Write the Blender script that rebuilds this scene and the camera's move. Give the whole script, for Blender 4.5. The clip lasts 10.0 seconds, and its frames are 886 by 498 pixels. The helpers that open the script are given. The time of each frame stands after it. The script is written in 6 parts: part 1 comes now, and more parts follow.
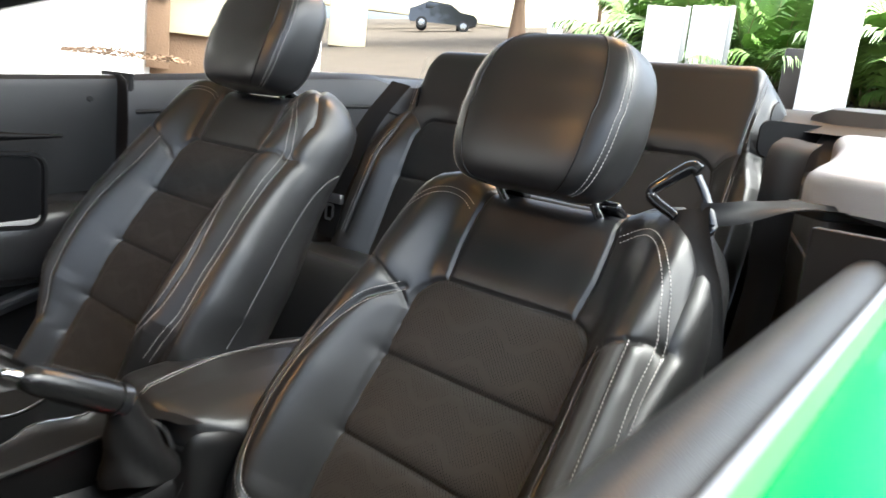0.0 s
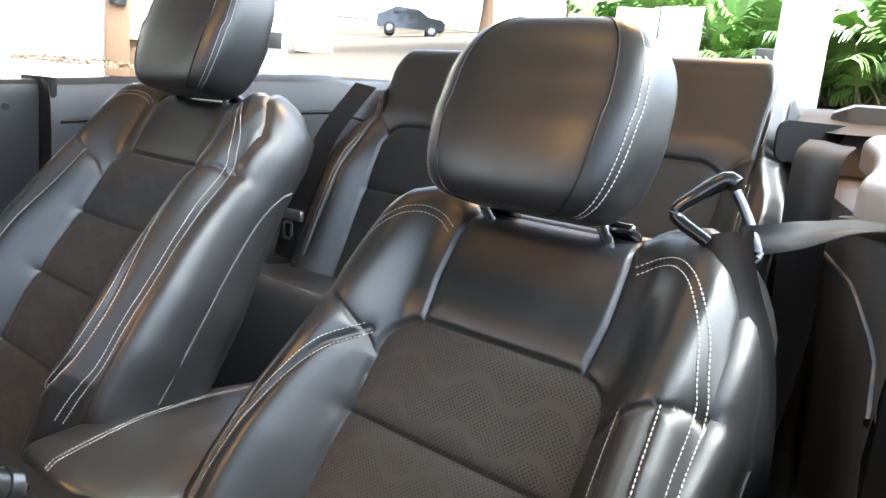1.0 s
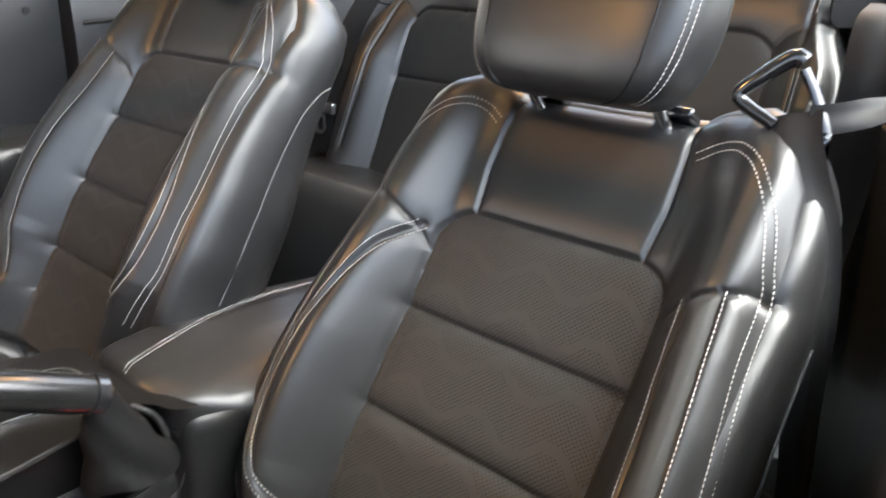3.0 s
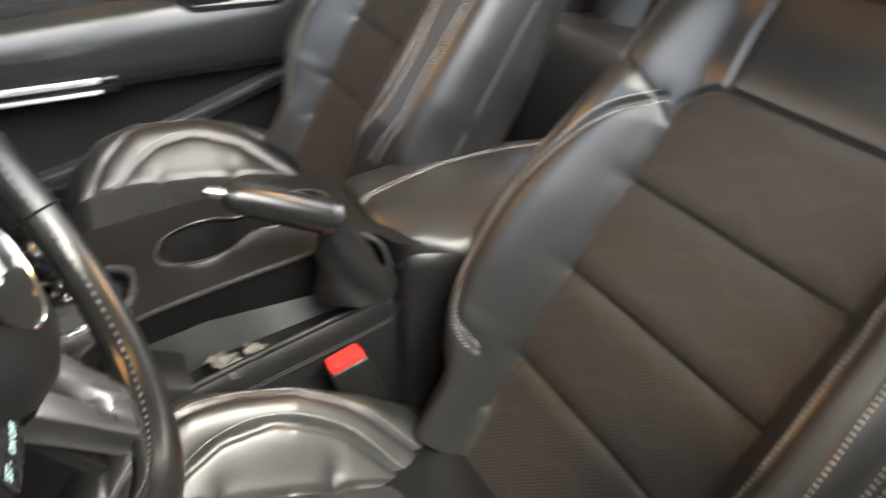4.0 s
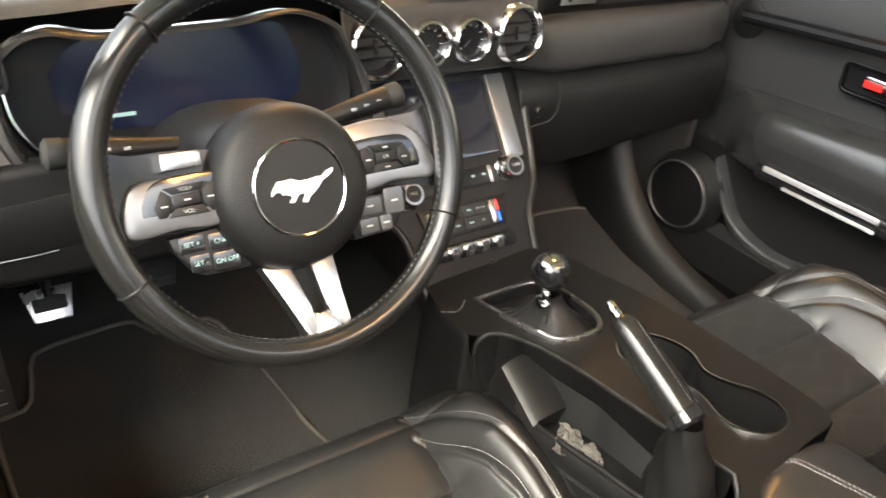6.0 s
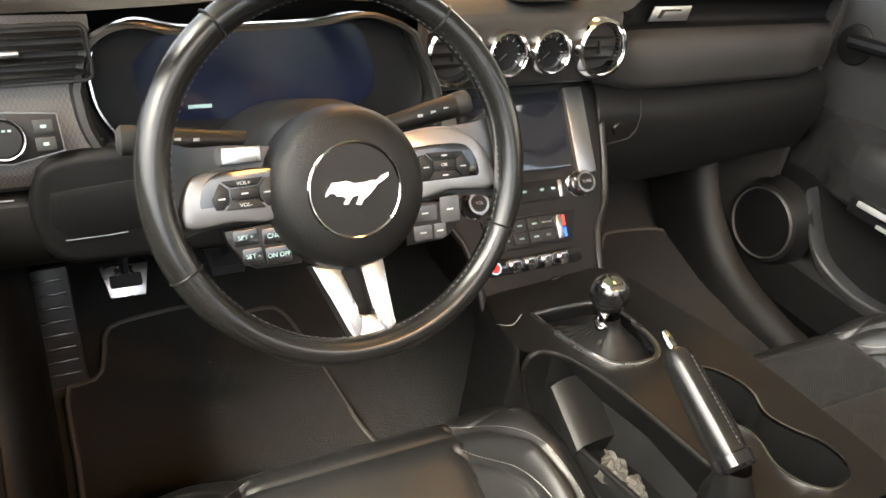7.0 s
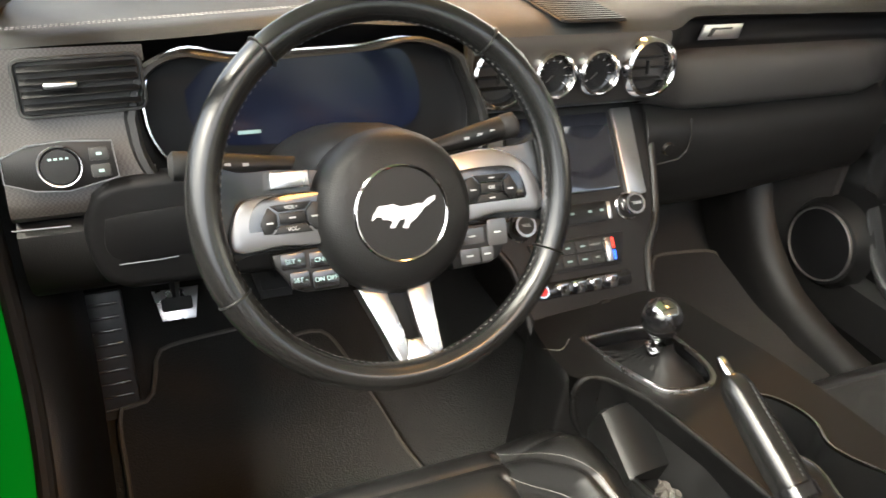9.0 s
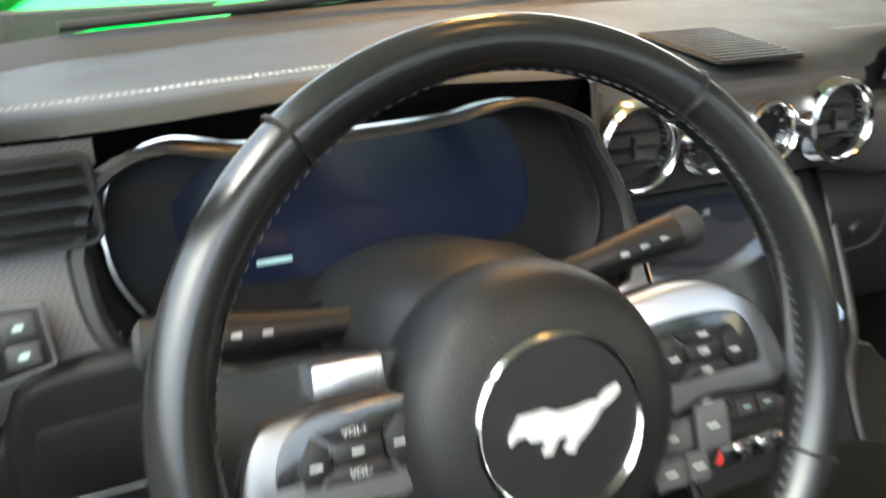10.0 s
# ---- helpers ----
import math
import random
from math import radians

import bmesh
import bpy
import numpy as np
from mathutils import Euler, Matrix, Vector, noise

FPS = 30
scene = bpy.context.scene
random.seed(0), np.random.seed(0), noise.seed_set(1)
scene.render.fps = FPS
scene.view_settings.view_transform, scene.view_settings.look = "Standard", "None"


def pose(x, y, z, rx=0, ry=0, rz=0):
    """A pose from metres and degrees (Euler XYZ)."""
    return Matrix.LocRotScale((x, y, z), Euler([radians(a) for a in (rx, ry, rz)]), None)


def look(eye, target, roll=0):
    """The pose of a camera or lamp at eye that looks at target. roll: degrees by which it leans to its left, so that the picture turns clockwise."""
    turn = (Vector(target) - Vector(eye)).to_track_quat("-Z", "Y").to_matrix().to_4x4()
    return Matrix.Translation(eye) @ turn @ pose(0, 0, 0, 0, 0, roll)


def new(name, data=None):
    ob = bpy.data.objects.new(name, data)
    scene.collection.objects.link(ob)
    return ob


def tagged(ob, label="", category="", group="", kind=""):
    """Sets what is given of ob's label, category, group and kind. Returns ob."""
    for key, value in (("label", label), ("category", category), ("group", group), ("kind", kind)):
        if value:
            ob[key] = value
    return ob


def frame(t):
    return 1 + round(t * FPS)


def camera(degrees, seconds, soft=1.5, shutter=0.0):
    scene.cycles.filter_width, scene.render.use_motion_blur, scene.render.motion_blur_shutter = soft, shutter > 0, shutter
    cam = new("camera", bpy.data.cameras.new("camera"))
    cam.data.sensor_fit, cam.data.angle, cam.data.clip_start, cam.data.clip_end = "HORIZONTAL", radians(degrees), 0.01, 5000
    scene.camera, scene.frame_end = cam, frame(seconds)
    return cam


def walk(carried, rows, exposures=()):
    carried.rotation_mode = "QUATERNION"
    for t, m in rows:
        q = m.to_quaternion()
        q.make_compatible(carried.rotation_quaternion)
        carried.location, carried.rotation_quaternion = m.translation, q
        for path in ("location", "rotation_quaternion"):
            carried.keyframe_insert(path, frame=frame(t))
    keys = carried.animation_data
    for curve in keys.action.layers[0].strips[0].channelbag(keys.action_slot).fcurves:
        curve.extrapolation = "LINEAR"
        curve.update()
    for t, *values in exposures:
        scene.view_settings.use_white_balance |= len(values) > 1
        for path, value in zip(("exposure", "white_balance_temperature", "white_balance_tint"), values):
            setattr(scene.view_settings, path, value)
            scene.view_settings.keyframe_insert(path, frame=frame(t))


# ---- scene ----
cam = camera(61.9, 10.0, 1.5, 0.5)
PATH = [
    (0, (-0.871, 1.041, 1.066), (0.44, -0.416, 0.67), 6.1),
    (0.5, (-0.765, 0.926, 1.048), (0.514, -0.559, 0.649), 5.5),
    (1, (-0.748, 0.91, 1.061), (0.512, -0.598, 0.685), 5.3),
    (1.5, (-0.745, 0.907, 1.06), (0.5, -0.616, 0.694), 5.0),
    (2, (-0.743, 0.911, 1.054), (0.497, -0.604, 0.641), 4.4),
    (2.2, (-0.74, 0.914, 1.052), (0.493, -0.594, 0.6), 3.9),
    (3.5, (-0.711, 0.934, 1.084), (0.57, -0.312, 0.188), 3.1),
    (4, (-0.744, 0.884, 1.075), (0.778, 0.117, 0.027), 1.2),
    (4.5, (-0.728, 0.752, 1.12), (0.889, 0.64, -0.052), 4.3),
    (4.8, (-0.697, 0.65, 1.151), (0.895, 0.798, -0.05), 4.7),
    (5, (-0.678, 0.576, 1.159), (0.853, 0.992, -0.059), 4.3),
    (5.3, (-0.661, 0.459, 1.179), (0.652, 1.436, 0.029), 4.9),
    (5.5, (-0.642, 0.411, 1.188), (0.561, 1.57, 0.087), 5.2),
    (7, (-0.571, 0.384, 1.205), (0.243, 1.854, 0.12), 7.3),
    (7.5, (-0.564, 0.381, 1.208), (0.211, 1.873, 0.124), 6.4),
    (8, (-0.566, 0.376, 1.211), (0.197, 1.869, 0.121), 5.2),
    (8.5, (-0.564, 0.371, 1.212), (0.178, 1.884, 0.135), 4.8),
    (9, (-0.569, 0.391, 1.201), (0.141, 1.942, 0.157), 4.8),
    (9.5, (-0.551, 0.535, 1.154), (0.096, 2.117, 0.115), 3.6),
    (10, (-0.515, 0.709, 1.109), (0.139, 2.37, 0.206), 0.1),
]
EXPOSURES = [(0.0, 3.35, 5850, -4), (0.5, 3.85, 5500, -4), (1.0, 4.0, 5600, -4), (1.5, 3.9, 5600, -3), (2.2, 3.9, 5600, -2), (3.5, 4.2, 6200, -2), (4.5, 4.0, 6500, -2), (5.0, 3.98, 6600, -1),
             (5.5, 4.2, 6700, -2), (7.0, 4.0, 6800, -2), (8.5, 4.05, 6650, -3), (9.5, 3.9, 6400, -6), (10.0, 3.95, 6000, -9)]
walk(cam, [(t, look(eye, target, roll)) for t, eye, target, roll in PATH], EXPOSURES)

# ---- world, sun, exposure ----
world = bpy.data.worlds.new("world")
scene.world = world
world.use_nodes = True
wn = world.node_tree
sky = wn.nodes.new("ShaderNodeTexSky")
sky.sky_type, sky.sun_disc = "NISHITA", False
sky.sun_elevation, sky.sun_rotation = radians(66), radians(240)
sky.air_density, sky.dust_density, sky.ozone_density = 0.5, 10.0, 0.5
wn.nodes["Background"].inputs["Strength"].default_value = 0.15
wn.links.new(sky.outputs[0], wn.nodes["Background"].inputs[0])
sun = new("sun", bpy.data.lights.new("sun", "SUN"))
sun.data.energy, sun.data.angle, sun.data.color = 0.5, radians(40), (1, 0.98, 0.96)
sun.matrix_world = look((-6, -3.4, 15.5), (0, 0, 0))


# ---- materials ----
def material(name, base, rough=0.5, metal=0.0, coat=0.0, spec=0.5, grain=0.0, grain_size=0.001, depth=0.0004,
             vary=0.12, vary_size=0.12, sheen=0.0, emit=None, strength=0.0, rough_vary=0.1):
    """A surface with colour drift at one scale and a fine grain at another, in metres."""
    m = bpy.data.materials.new(name)
    m.use_nodes = True
    nt = m.node_tree
    b = nt.nodes["Principled BSDF"]
    b.inputs["Metallic"].default_value = metal
    b.inputs["Specular IOR Level"].default_value = spec
    b.inputs["Coat Weight"].default_value = coat
    b.inputs["Coat Roughness"].default_value = 0.05
    b.inputs["Sheen Weight"].default_value = sheen
    co = nt.nodes.new("ShaderNodeTexCoord")
    big = nt.nodes.new("ShaderNodeTexNoise")
    big.inputs["Scale"].default_value, big.inputs["Detail"].default_value = 1 / vary_size, 5
    nt.links.new(co.outputs["Object"], big.inputs["Vector"])
    mix = nt.nodes.new("ShaderNodeMix")
    mix.data_type = "RGBA"
    mix.inputs[6].default_value = (*[c * (1 - vary) for c in base], 1)
    mix.inputs[7].default_value = (*[min(1, c * (1 + vary)) for c in base], 1)
    nt.links.new(big.outputs["Fac"], mix.inputs[0])
    nt.links.new(mix.outputs[2], b.inputs["Base Color"])
    rr = nt.nodes.new("ShaderNodeMapRange")
    rr.inputs["To Min"].default_value, rr.inputs["To Max"].default_value = max(0.02, rough - rough_vary), min(1, rough + rough_vary)
    nt.links.new(big.outputs["Fac"], rr.inputs["Value"])
    nt.links.new(rr.outputs[0], b.inputs["Roughness"])
    if grain:
        g = nt.nodes.new("ShaderNodeTexVoronoi" if grain == 2 else "ShaderNodeTexNoise")
        g.inputs["Scale"].default_value = 1 / grain_size
        nt.links.new(co.outputs["Object"], g.inputs["Vector"])
        bump = nt.nodes.new("ShaderNodeBump")
        bump.inputs["Strength"].default_value, bump.inputs["Distance"].default_value = 0.6, depth
        nt.links.new(g.outputs[0], bump.inputs["Height"])
        nt.links.new(bump.outputs[0], b.inputs["Normal"])
    if emit:
        b.inputs["Emission Color"].default_value, b.inputs["Emission Strength"].default_value = (*emit, 1), strength
    return m


def perforated(name, base, rough, pitch, hole):
    """Suede with rows of punched holes that leave zigzag bands plain, laid out in the panel's own metres (its UV)."""
    m = material(name, base, rough, grain=1, grain_size=0.0012, depth=0.0004, sheen=0.05, vary=0.35, vary_size=0.05)
    nt = m.node_tree
    b = nt.nodes["Principled BSDF"]
    co = nt.nodes.new("ShaderNodeTexCoord")

    def math_node(op, *values):
        n = nt.nodes.new("ShaderNodeMath")
        n.operation = op
        for i, v in enumerate(values):
            if isinstance(v, (int, float)):
                n.inputs[i].default_value = v
            else:
                nt.links.new(v, n.inputs[i])
        return n.outputs[0]
    sep = nt.nodes.new("ShaderNodeSeparateXYZ")
    nt.links.new(co.outputs["UV"], sep.inputs[0])
    u, v = sep.outputs[0], sep.outputs[1]
    fx = math_node("SUBTRACT", math_node("FRACT", math_node("DIVIDE", math_node("ADD", u, v), pitch)), 0.5)
    fy = math_node("SUBTRACT", math_node("FRACT", math_node("DIVIDE", math_node("SUBTRACT", u, v), pitch)), 0.5)
    d = math_node("SQRT", math_node("ADD", math_node("MULTIPLY", fx, fx), math_node("MULTIPLY", fy, fy)))
    tooth = math_node("MULTIPLY", math_node("MAXIMUM", math_node("MINIMUM", math_node("PINGPONG", u, 0.045), 0.035), 0.01), 0.8)
    band = math_node("LESS_THAN", math_node("FRACT", math_node("DIVIDE", math_node("ADD", math_node("ADD", v, tooth), 1.0), 0.052)), 0.2)
    solid = math_node("MAXIMUM", math_node("GREATER_THAN", d, hole), band)
    old = b.inputs["Base Color"].links[0].from_socket
    mix = nt.nodes.new("ShaderNodeMix")
    mix.data_type = "RGBA"
    mix.inputs[6].default_value = (0.004, 0.004, 0.004, 1)
    nt.links.new(solid, mix.inputs[0])
    nt.links.new(old, mix.inputs[7])
    nt.links.new(mix.outputs[2], b.inputs["Base Color"])
    nt.links.new(math_node("MULTIPLY", solid, 0.5), b.inputs["Specular IOR Level"])
    nt.links.new(math_node("MULTIPLY", solid, 0.04), b.inputs["Sheen Weight"])
    return m


LEATHER = material("black_leather", (0.0135, 0.0136, 0.014), 0.36, grain=2, grain_size=0.0013, depth=0.00013, spec=0.5, vary=0.2, vary_size=0.08, rough_vary=0.04)
WHEEL_LEATHER = material("wheel_leather", (0.0085, 0.0084, 0.0083), 0.22, grain=2, grain_size=0.001, depth=0.00007, spec=0.45, vary=0.25, vary_size=0.05, rough_vary=0.05)
SUEDE = perforated("perforated_suede", (0.0115, 0.0116, 0.0116), 0.62, 0.0052, 0.17)
SUEDE_PLAIN = material("black_suede", (0.0095, 0.0093, 0.0091), 0.7, grain=1, grain_size=0.001, depth=0.0004, sheen=0.03, vary=0.25, vary_size=0.04)
PLASTIC = material("black_plastic", (0.0065, 0.0065, 0.0067), 0.4, spec=0.27, grain=2, grain_size=0.0011, depth=0.0002, vary=0.15)
SOFT = material("soft_touch_black", (0.006, 0.006, 0.0061), 0.46, spec=0.24, grain=2, grain_size=0.0014, depth=0.0003, vary=0.12)
GREY_TRIM = material("grey_vinyl", (0.018, 0.019, 0.0192), 0.5, spec=0.3, grain=2, grain_size=0.0014, depth=0.0003)
QUARTER_TRIM = material("quarter_vinyl", (0.03, 0.0305, 0.032), 0.42, grain=2, grain_size=0.0014, depth=0.0002)
# Passenger door vinyl, its base raised for the sky light it faces.
DOOR_VINYL_LIT = material("door_vinyl_lit", (0.024, 0.024, 0.0245), 0.38, spec=0.4, grain=2, grain_size=0.0014, depth=0.0003)
BRIGHT_SATIN = material("bright_satin", (0.8, 0.8, 0.8), 0.3, metal=0.7, rough_vary=0.05)
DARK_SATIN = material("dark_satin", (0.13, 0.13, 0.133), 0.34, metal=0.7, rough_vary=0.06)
GREY_SATIN = material("grey_satin", (0.3, 0.3, 0.3), 0.33, metal=0.9, rough_vary=0.05)
DARK_THREAD = material("dark_thread", (0.06, 0.06, 0.06), 0.8)
# Pale base colour that holds the sky's reflection on the belt cap.
SKY_LIT_VINYL = material("sky_lit_vinyl", (0.27, 0.27, 0.28), 0.45, grain=2, grain_size=0.0014, depth=0.0003)
ROLL = material("smooth_vinyl", (0.018, 0.018, 0.0185), 0.22, grain=2, grain_size=0.0014, depth=0.0001, rough_vary=0.04)
# The same vinyl on the driver's door, darkened in colour as its shaded copy.
DOOR_VINYL_SHADED = material("door_vinyl_shaded", (0.007, 0.007, 0.0072), 0.46, spec=0.35, grain=2, grain_size=0.0014, depth=0.0002)
GLOSS = material("gloss_black", (0.008, 0.008, 0.009), 0.16, coat=0.3, rough_vary=0.04)
CHROME = material("chrome", (0.62, 0.62, 0.63), 0.14, metal=1.0, rough_vary=0.05)
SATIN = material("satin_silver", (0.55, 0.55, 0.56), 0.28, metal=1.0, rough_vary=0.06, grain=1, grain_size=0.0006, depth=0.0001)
KEY_GREY = material("grey_keys", (0.05, 0.05, 0.051), 0.25, coat=0.3)
THREAD = material("grey_thread", (0.36, 0.35, 0.34), 0.8)
CARPET = material("black_carpet", (0.01, 0.0094, 0.0092), 0.95, grain=1, grain_size=0.003, depth=0.003, vary=0.4, vary_size=0.01, sheen=0.03)
MAT_EDGE = material("mat_binding", (0.06, 0.055, 0.05), 0.8, grain=1, grain_size=0.002, depth=0.0006)
PAINT = material("green_paint", (0.012, 0.42, 0.03), 0.34, coat=0.0, spec=0.16, rough_vary=0.05, vary=0.04)
RED = material("red_button", (0.75, 0.02, 0.02), 0.35)
BELT = material("black_webbing", (0.009, 0.009, 0.0095), 0.65, spec=0.25, grain=1, grain_size=0.001, depth=0.00012)
RUBBER = material("rubber", (0.016, 0.016, 0.016), 0.6, spec=0.25, grain=1, grain_size=0.002, depth=0.0002)
SCREEN = material("dark_screen", (0.012, 0.013, 0.018), 0.12, coat=0.6, rough_vary=0.03)
CLUSTER_GLASS = material("cluster_screen", (0.004, 0.005, 0.012), 0.15, spec=0.2, emit=(0.06, 0.09, 0.22), strength=0.003, rough_vary=0.03)
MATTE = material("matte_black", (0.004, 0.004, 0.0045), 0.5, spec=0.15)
GAITER = material("dull_black", (0.005, 0.005, 0.0052), 0.5, spec=0.2, grain=2, grain_size=0.0012, depth=0.0002, vary=0.2, vary_size=0.03)
MARK = material("white_print", (0.3, 0.31, 0.31), 0.6)
CYAN_MARK = material("lit_print", (0.22, 0.3, 0.3), 0.5, emit=(0.35, 0.8, 0.8), strength=0.012)
LIT_BLUE = material("lit_blue", (0.02, 0.05, 0.7), 0.5, emit=(0.02, 0.1, 1), strength=0.25)
LIT_RED = material("lit_red", (0.7, 0.02, 0.02), 0.5, emit=(1, 0.05, 0.03), strength=0.12)
CONCRETE = material("concrete", (0.3, 0.298, 0.292), 0.85, grain=1, grain_size=0.01, depth=0.002, vary=0.2, vary_size=0.6)
ASPHALT = material("asphalt", (0.06, 0.05, 0.04), 0.95, spec=0.05, grain=1, grain_size=0.012, depth=0.004, vary=0.25, vary_size=0.8)
WHITE = material("white_paint", (0.8, 0.79, 0.77), 0.6, grain=1, grain_size=0.02, depth=0.001, vary=0.05, vary_size=0.5)
CREAM = material("cream_paint", (0.6, 0.53, 0.36), 0.65, grain=1, grain_size=0.02, depth=0.001, vary=0.06, vary_size=0.5)
STONE = material("rough_stone", (0.3, 0.27, 0.23), 0.9, grain=2, grain_size=0.08, depth=0.02, vary=0.5, vary_size=0.15)
LEAF = material("palm_leaf", (0.09, 0.17, 0.025), 0.5, vary=0.6, vary_size=0.25)
STEM = material("palm_stem", (0.16, 0.15, 0.06), 0.7, vary=0.3)
DARK_METAL = material("dark_frame", (0.04, 0.035, 0.03), 0.5)
GLASS_DARK = material("tinted_window", (0.02, 0.022, 0.024), 0.08, coat=0.5, rough_vary=0.02)
CAR_BLACK = material("black_car_paint", (0.01, 0.01, 0.011), 0.2, coat=1.0, rough_vary=0.05)
BARK = material("bark", (0.16, 0.1, 0.06), 0.9, grain=1, grain_size=0.03, depth=0.01)


def carbon():
    """The dash's dark engine-turned trim: a fine chequer in relief."""
    m = material("patterned_trim", (0.055, 0.052, 0.05), 0.38, metal=0.2, spec=0.3)
    nt = m.node_tree
    co = nt.nodes.new("ShaderNodeTexCoord")
    ch = nt.nodes.new("ShaderNodeTexChecker")
    ch.inputs["Scale"].default_value = 420
    ch.inputs["Color1"].default_value, ch.inputs["Color2"].default_value = (1, 1, 1, 1), (0, 0, 0, 1)
    nt.links.new(co.outputs["Object"], ch.inputs["Vector"])
    bump = nt.nodes.new("ShaderNodeBump")
    bump.inputs["Strength"].default_value, bump.inputs["Distance"].default_value = 0.25, 0.0002
    nt.links.new(ch.outputs["Fac"], bump.inputs["Height"])
    b = nt.nodes["Principled BSDF"]
    nt.links.new(bump.outputs[0], b.inputs["Normal"])
    tone = nt.nodes.new("ShaderNodeMix")
    tone.data_type = "RGBA"
    tone.inputs[6].default_value, tone.inputs[7].default_value = (0.026, 0.0238, 0.0224, 1), (0.041, 0.038, 0.036, 1)
    nt.links.new(ch.outputs["Fac"], tone.inputs[0])
    nt.links.new(tone.outputs[2], b.inputs["Base Color"])
    return m


TRIM = carbon()


# ---- mesh helpers ----
def mesh_object(name, verts, faces, mat, parent=None, label="", smooth=True, uvs=None):
    me = bpy.data.meshes.new(name)
    me.from_pydata([tuple(v) for v in verts], [], [tuple(f) for f in faces])
    if uvs is not None:
        layer = me.uv_layers.new(name="panel")
        idx = np.empty(len(me.loops), dtype=np.int32)
        me.loops.foreach_get("vertex_index", idx)
        layer.data.foreach_set("uv", np.asarray(uvs, dtype=np.float32)[idx].ravel())
    me.polygons.foreach_set("use_smooth", [smooth] * len(me.polygons))
    me.materials.append(mat)
    ob = new(name, me)
    if parent:
        ob.parent = parent
    if label:
        ob["label"] = label
    return ob


def part(name, bm, mat, parent=None, label="", smooth=True, angle=35):
    """Links a bmesh as one mesh object under a thing or a part."""
    me = bpy.data.meshes.new(name)
    bmesh.ops.recalc_face_normals(bm, faces=bm.faces)
    for f in bm.faces:
        f.smooth = smooth
    for e in bm.edges:
        e.smooth = len(e.link_faces) != 2 or e.calc_face_angle(0) < radians(angle)
    bm.to_mesh(me)
    bm.free()
    me.materials.append(mat)
    ob = new(name, me)
    if parent:
        ob.parent = parent
    if label:
        ob["label"] = label
    return ob


def thing(name, label, category, group="", kind="", at=None):
    ob = new(name)
    ob.empty_display_size = 0.05
    if at is not None:
        ob.matrix_world = at if isinstance(at, Matrix) else Matrix.Translation(at)
    return tagged(ob, label, category, group, kind)


def curve(points, n):
    """n points along a smooth line through the given ones."""
    p = np.array(points, float)
    seg = np.r_[0, np.cumsum(np.linalg.norm(np.diff(p, axis=0), axis=1))]
    q = np.vstack([2 * p[0] - p[1], p, 2 * p[-1] - p[-2]])
    out = []
    for u in np.linspace(0, seg[-1], n):
        i = min(max(np.searchsorted(seg, u) - 1, 0), len(p) - 2)
        f = (u - seg[i]) / max(seg[i + 1] - seg[i], 1e-9)
        a, b, c, d = q[i:i + 4]
        out.append(0.5 * (2 * b + (c - a) * f + (2 * a - 5 * b + 4 * c - d) * f**2 + (3 * b - a - 3 * c + d) * f**3))
    return np.array(out)


def grid_faces(rows, cols, wrap=False):
    last = cols if wrap else cols - 1
    return [(r * cols + c, r * cols + (c + 1) % cols, (r + 1) * cols + (c + 1) % cols, (r + 1) * cols + c)
            for r in range(rows - 1) for c in range(last)]


def loft(sections, wrap=False, caps=False):
    """A bmesh skin over rows of points."""
    bm = bmesh.new()
    vs = [[bm.verts.new(p) for p in row] for row in sections]
    cols = len(vs[0])
    for a, b in zip(vs, vs[1:]):
        for c in range(cols if wrap else cols - 1):
            quad = [a[c], a[(c + 1) % cols], b[(c + 1) % cols], b[c]]
            if len(set(quad)) > 2:
                bm.faces.new(quad)
    if caps:
        bm.faces.new(vs[0][::-1])
        bm.faces.new(vs[-1])
    return bm


def tube(points, radius, sides=12, closed=False, flat=1.0, up=(0, 0, 1)):
    """A bmesh tube; radius is a number or one for each point; flat squeezes it along up."""
    p = [Vector(q) for q in points]
    n = len(p)
    rs = radius if hasattr(radius, "__len__") else [radius] * n
    rows = []
    for i in range(n):
        t = (p[(i + 1) % n] - p[i - 1]) if closed else (p[min(i + 1, n - 1)] - p[max(i - 1, 0)])
        t.normalize()
        side = t.cross(Vector(up))
        if side.length < 1e-4:
            side = t.cross(Vector((1, 0, 0)))
        side.normalize()
        over = side.cross(t)
        rows.append([p[i] + float(rs[i]) * (math.cos(a) * side + flat * math.sin(a) * over)
                     for a in (2 * math.pi * k / sides for k in range(sides))])
    if closed:
        rows.append(rows[0])
        bm = loft(rows, wrap=True)
        bmesh.ops.remove_doubles(bm, verts=bm.verts, dist=1e-6)
        return bm
    return loft(rows, wrap=True, caps=True)


def strap(points, width_dirs, width, thick):
    """A flat band through the points, its breadth along width_dirs."""
    rows = []
    p = [Vector(q) for q in points]
    for i, q in enumerate(p):
        t = (p[min(i + 1, len(p) - 1)] - p[max(i - 1, 0)]).normalized()
        w = Vector(width_dirs[i] if isinstance(width_dirs, list) else width_dirs).normalized()
        nrm = t.cross(w).normalized()
        a, b = w * width / 2, nrm * thick / 2
        rows.append([q - a - b, q + a - b, q + a + b, q - a + b])
    return loft(rows, wrap=True, caps=True)


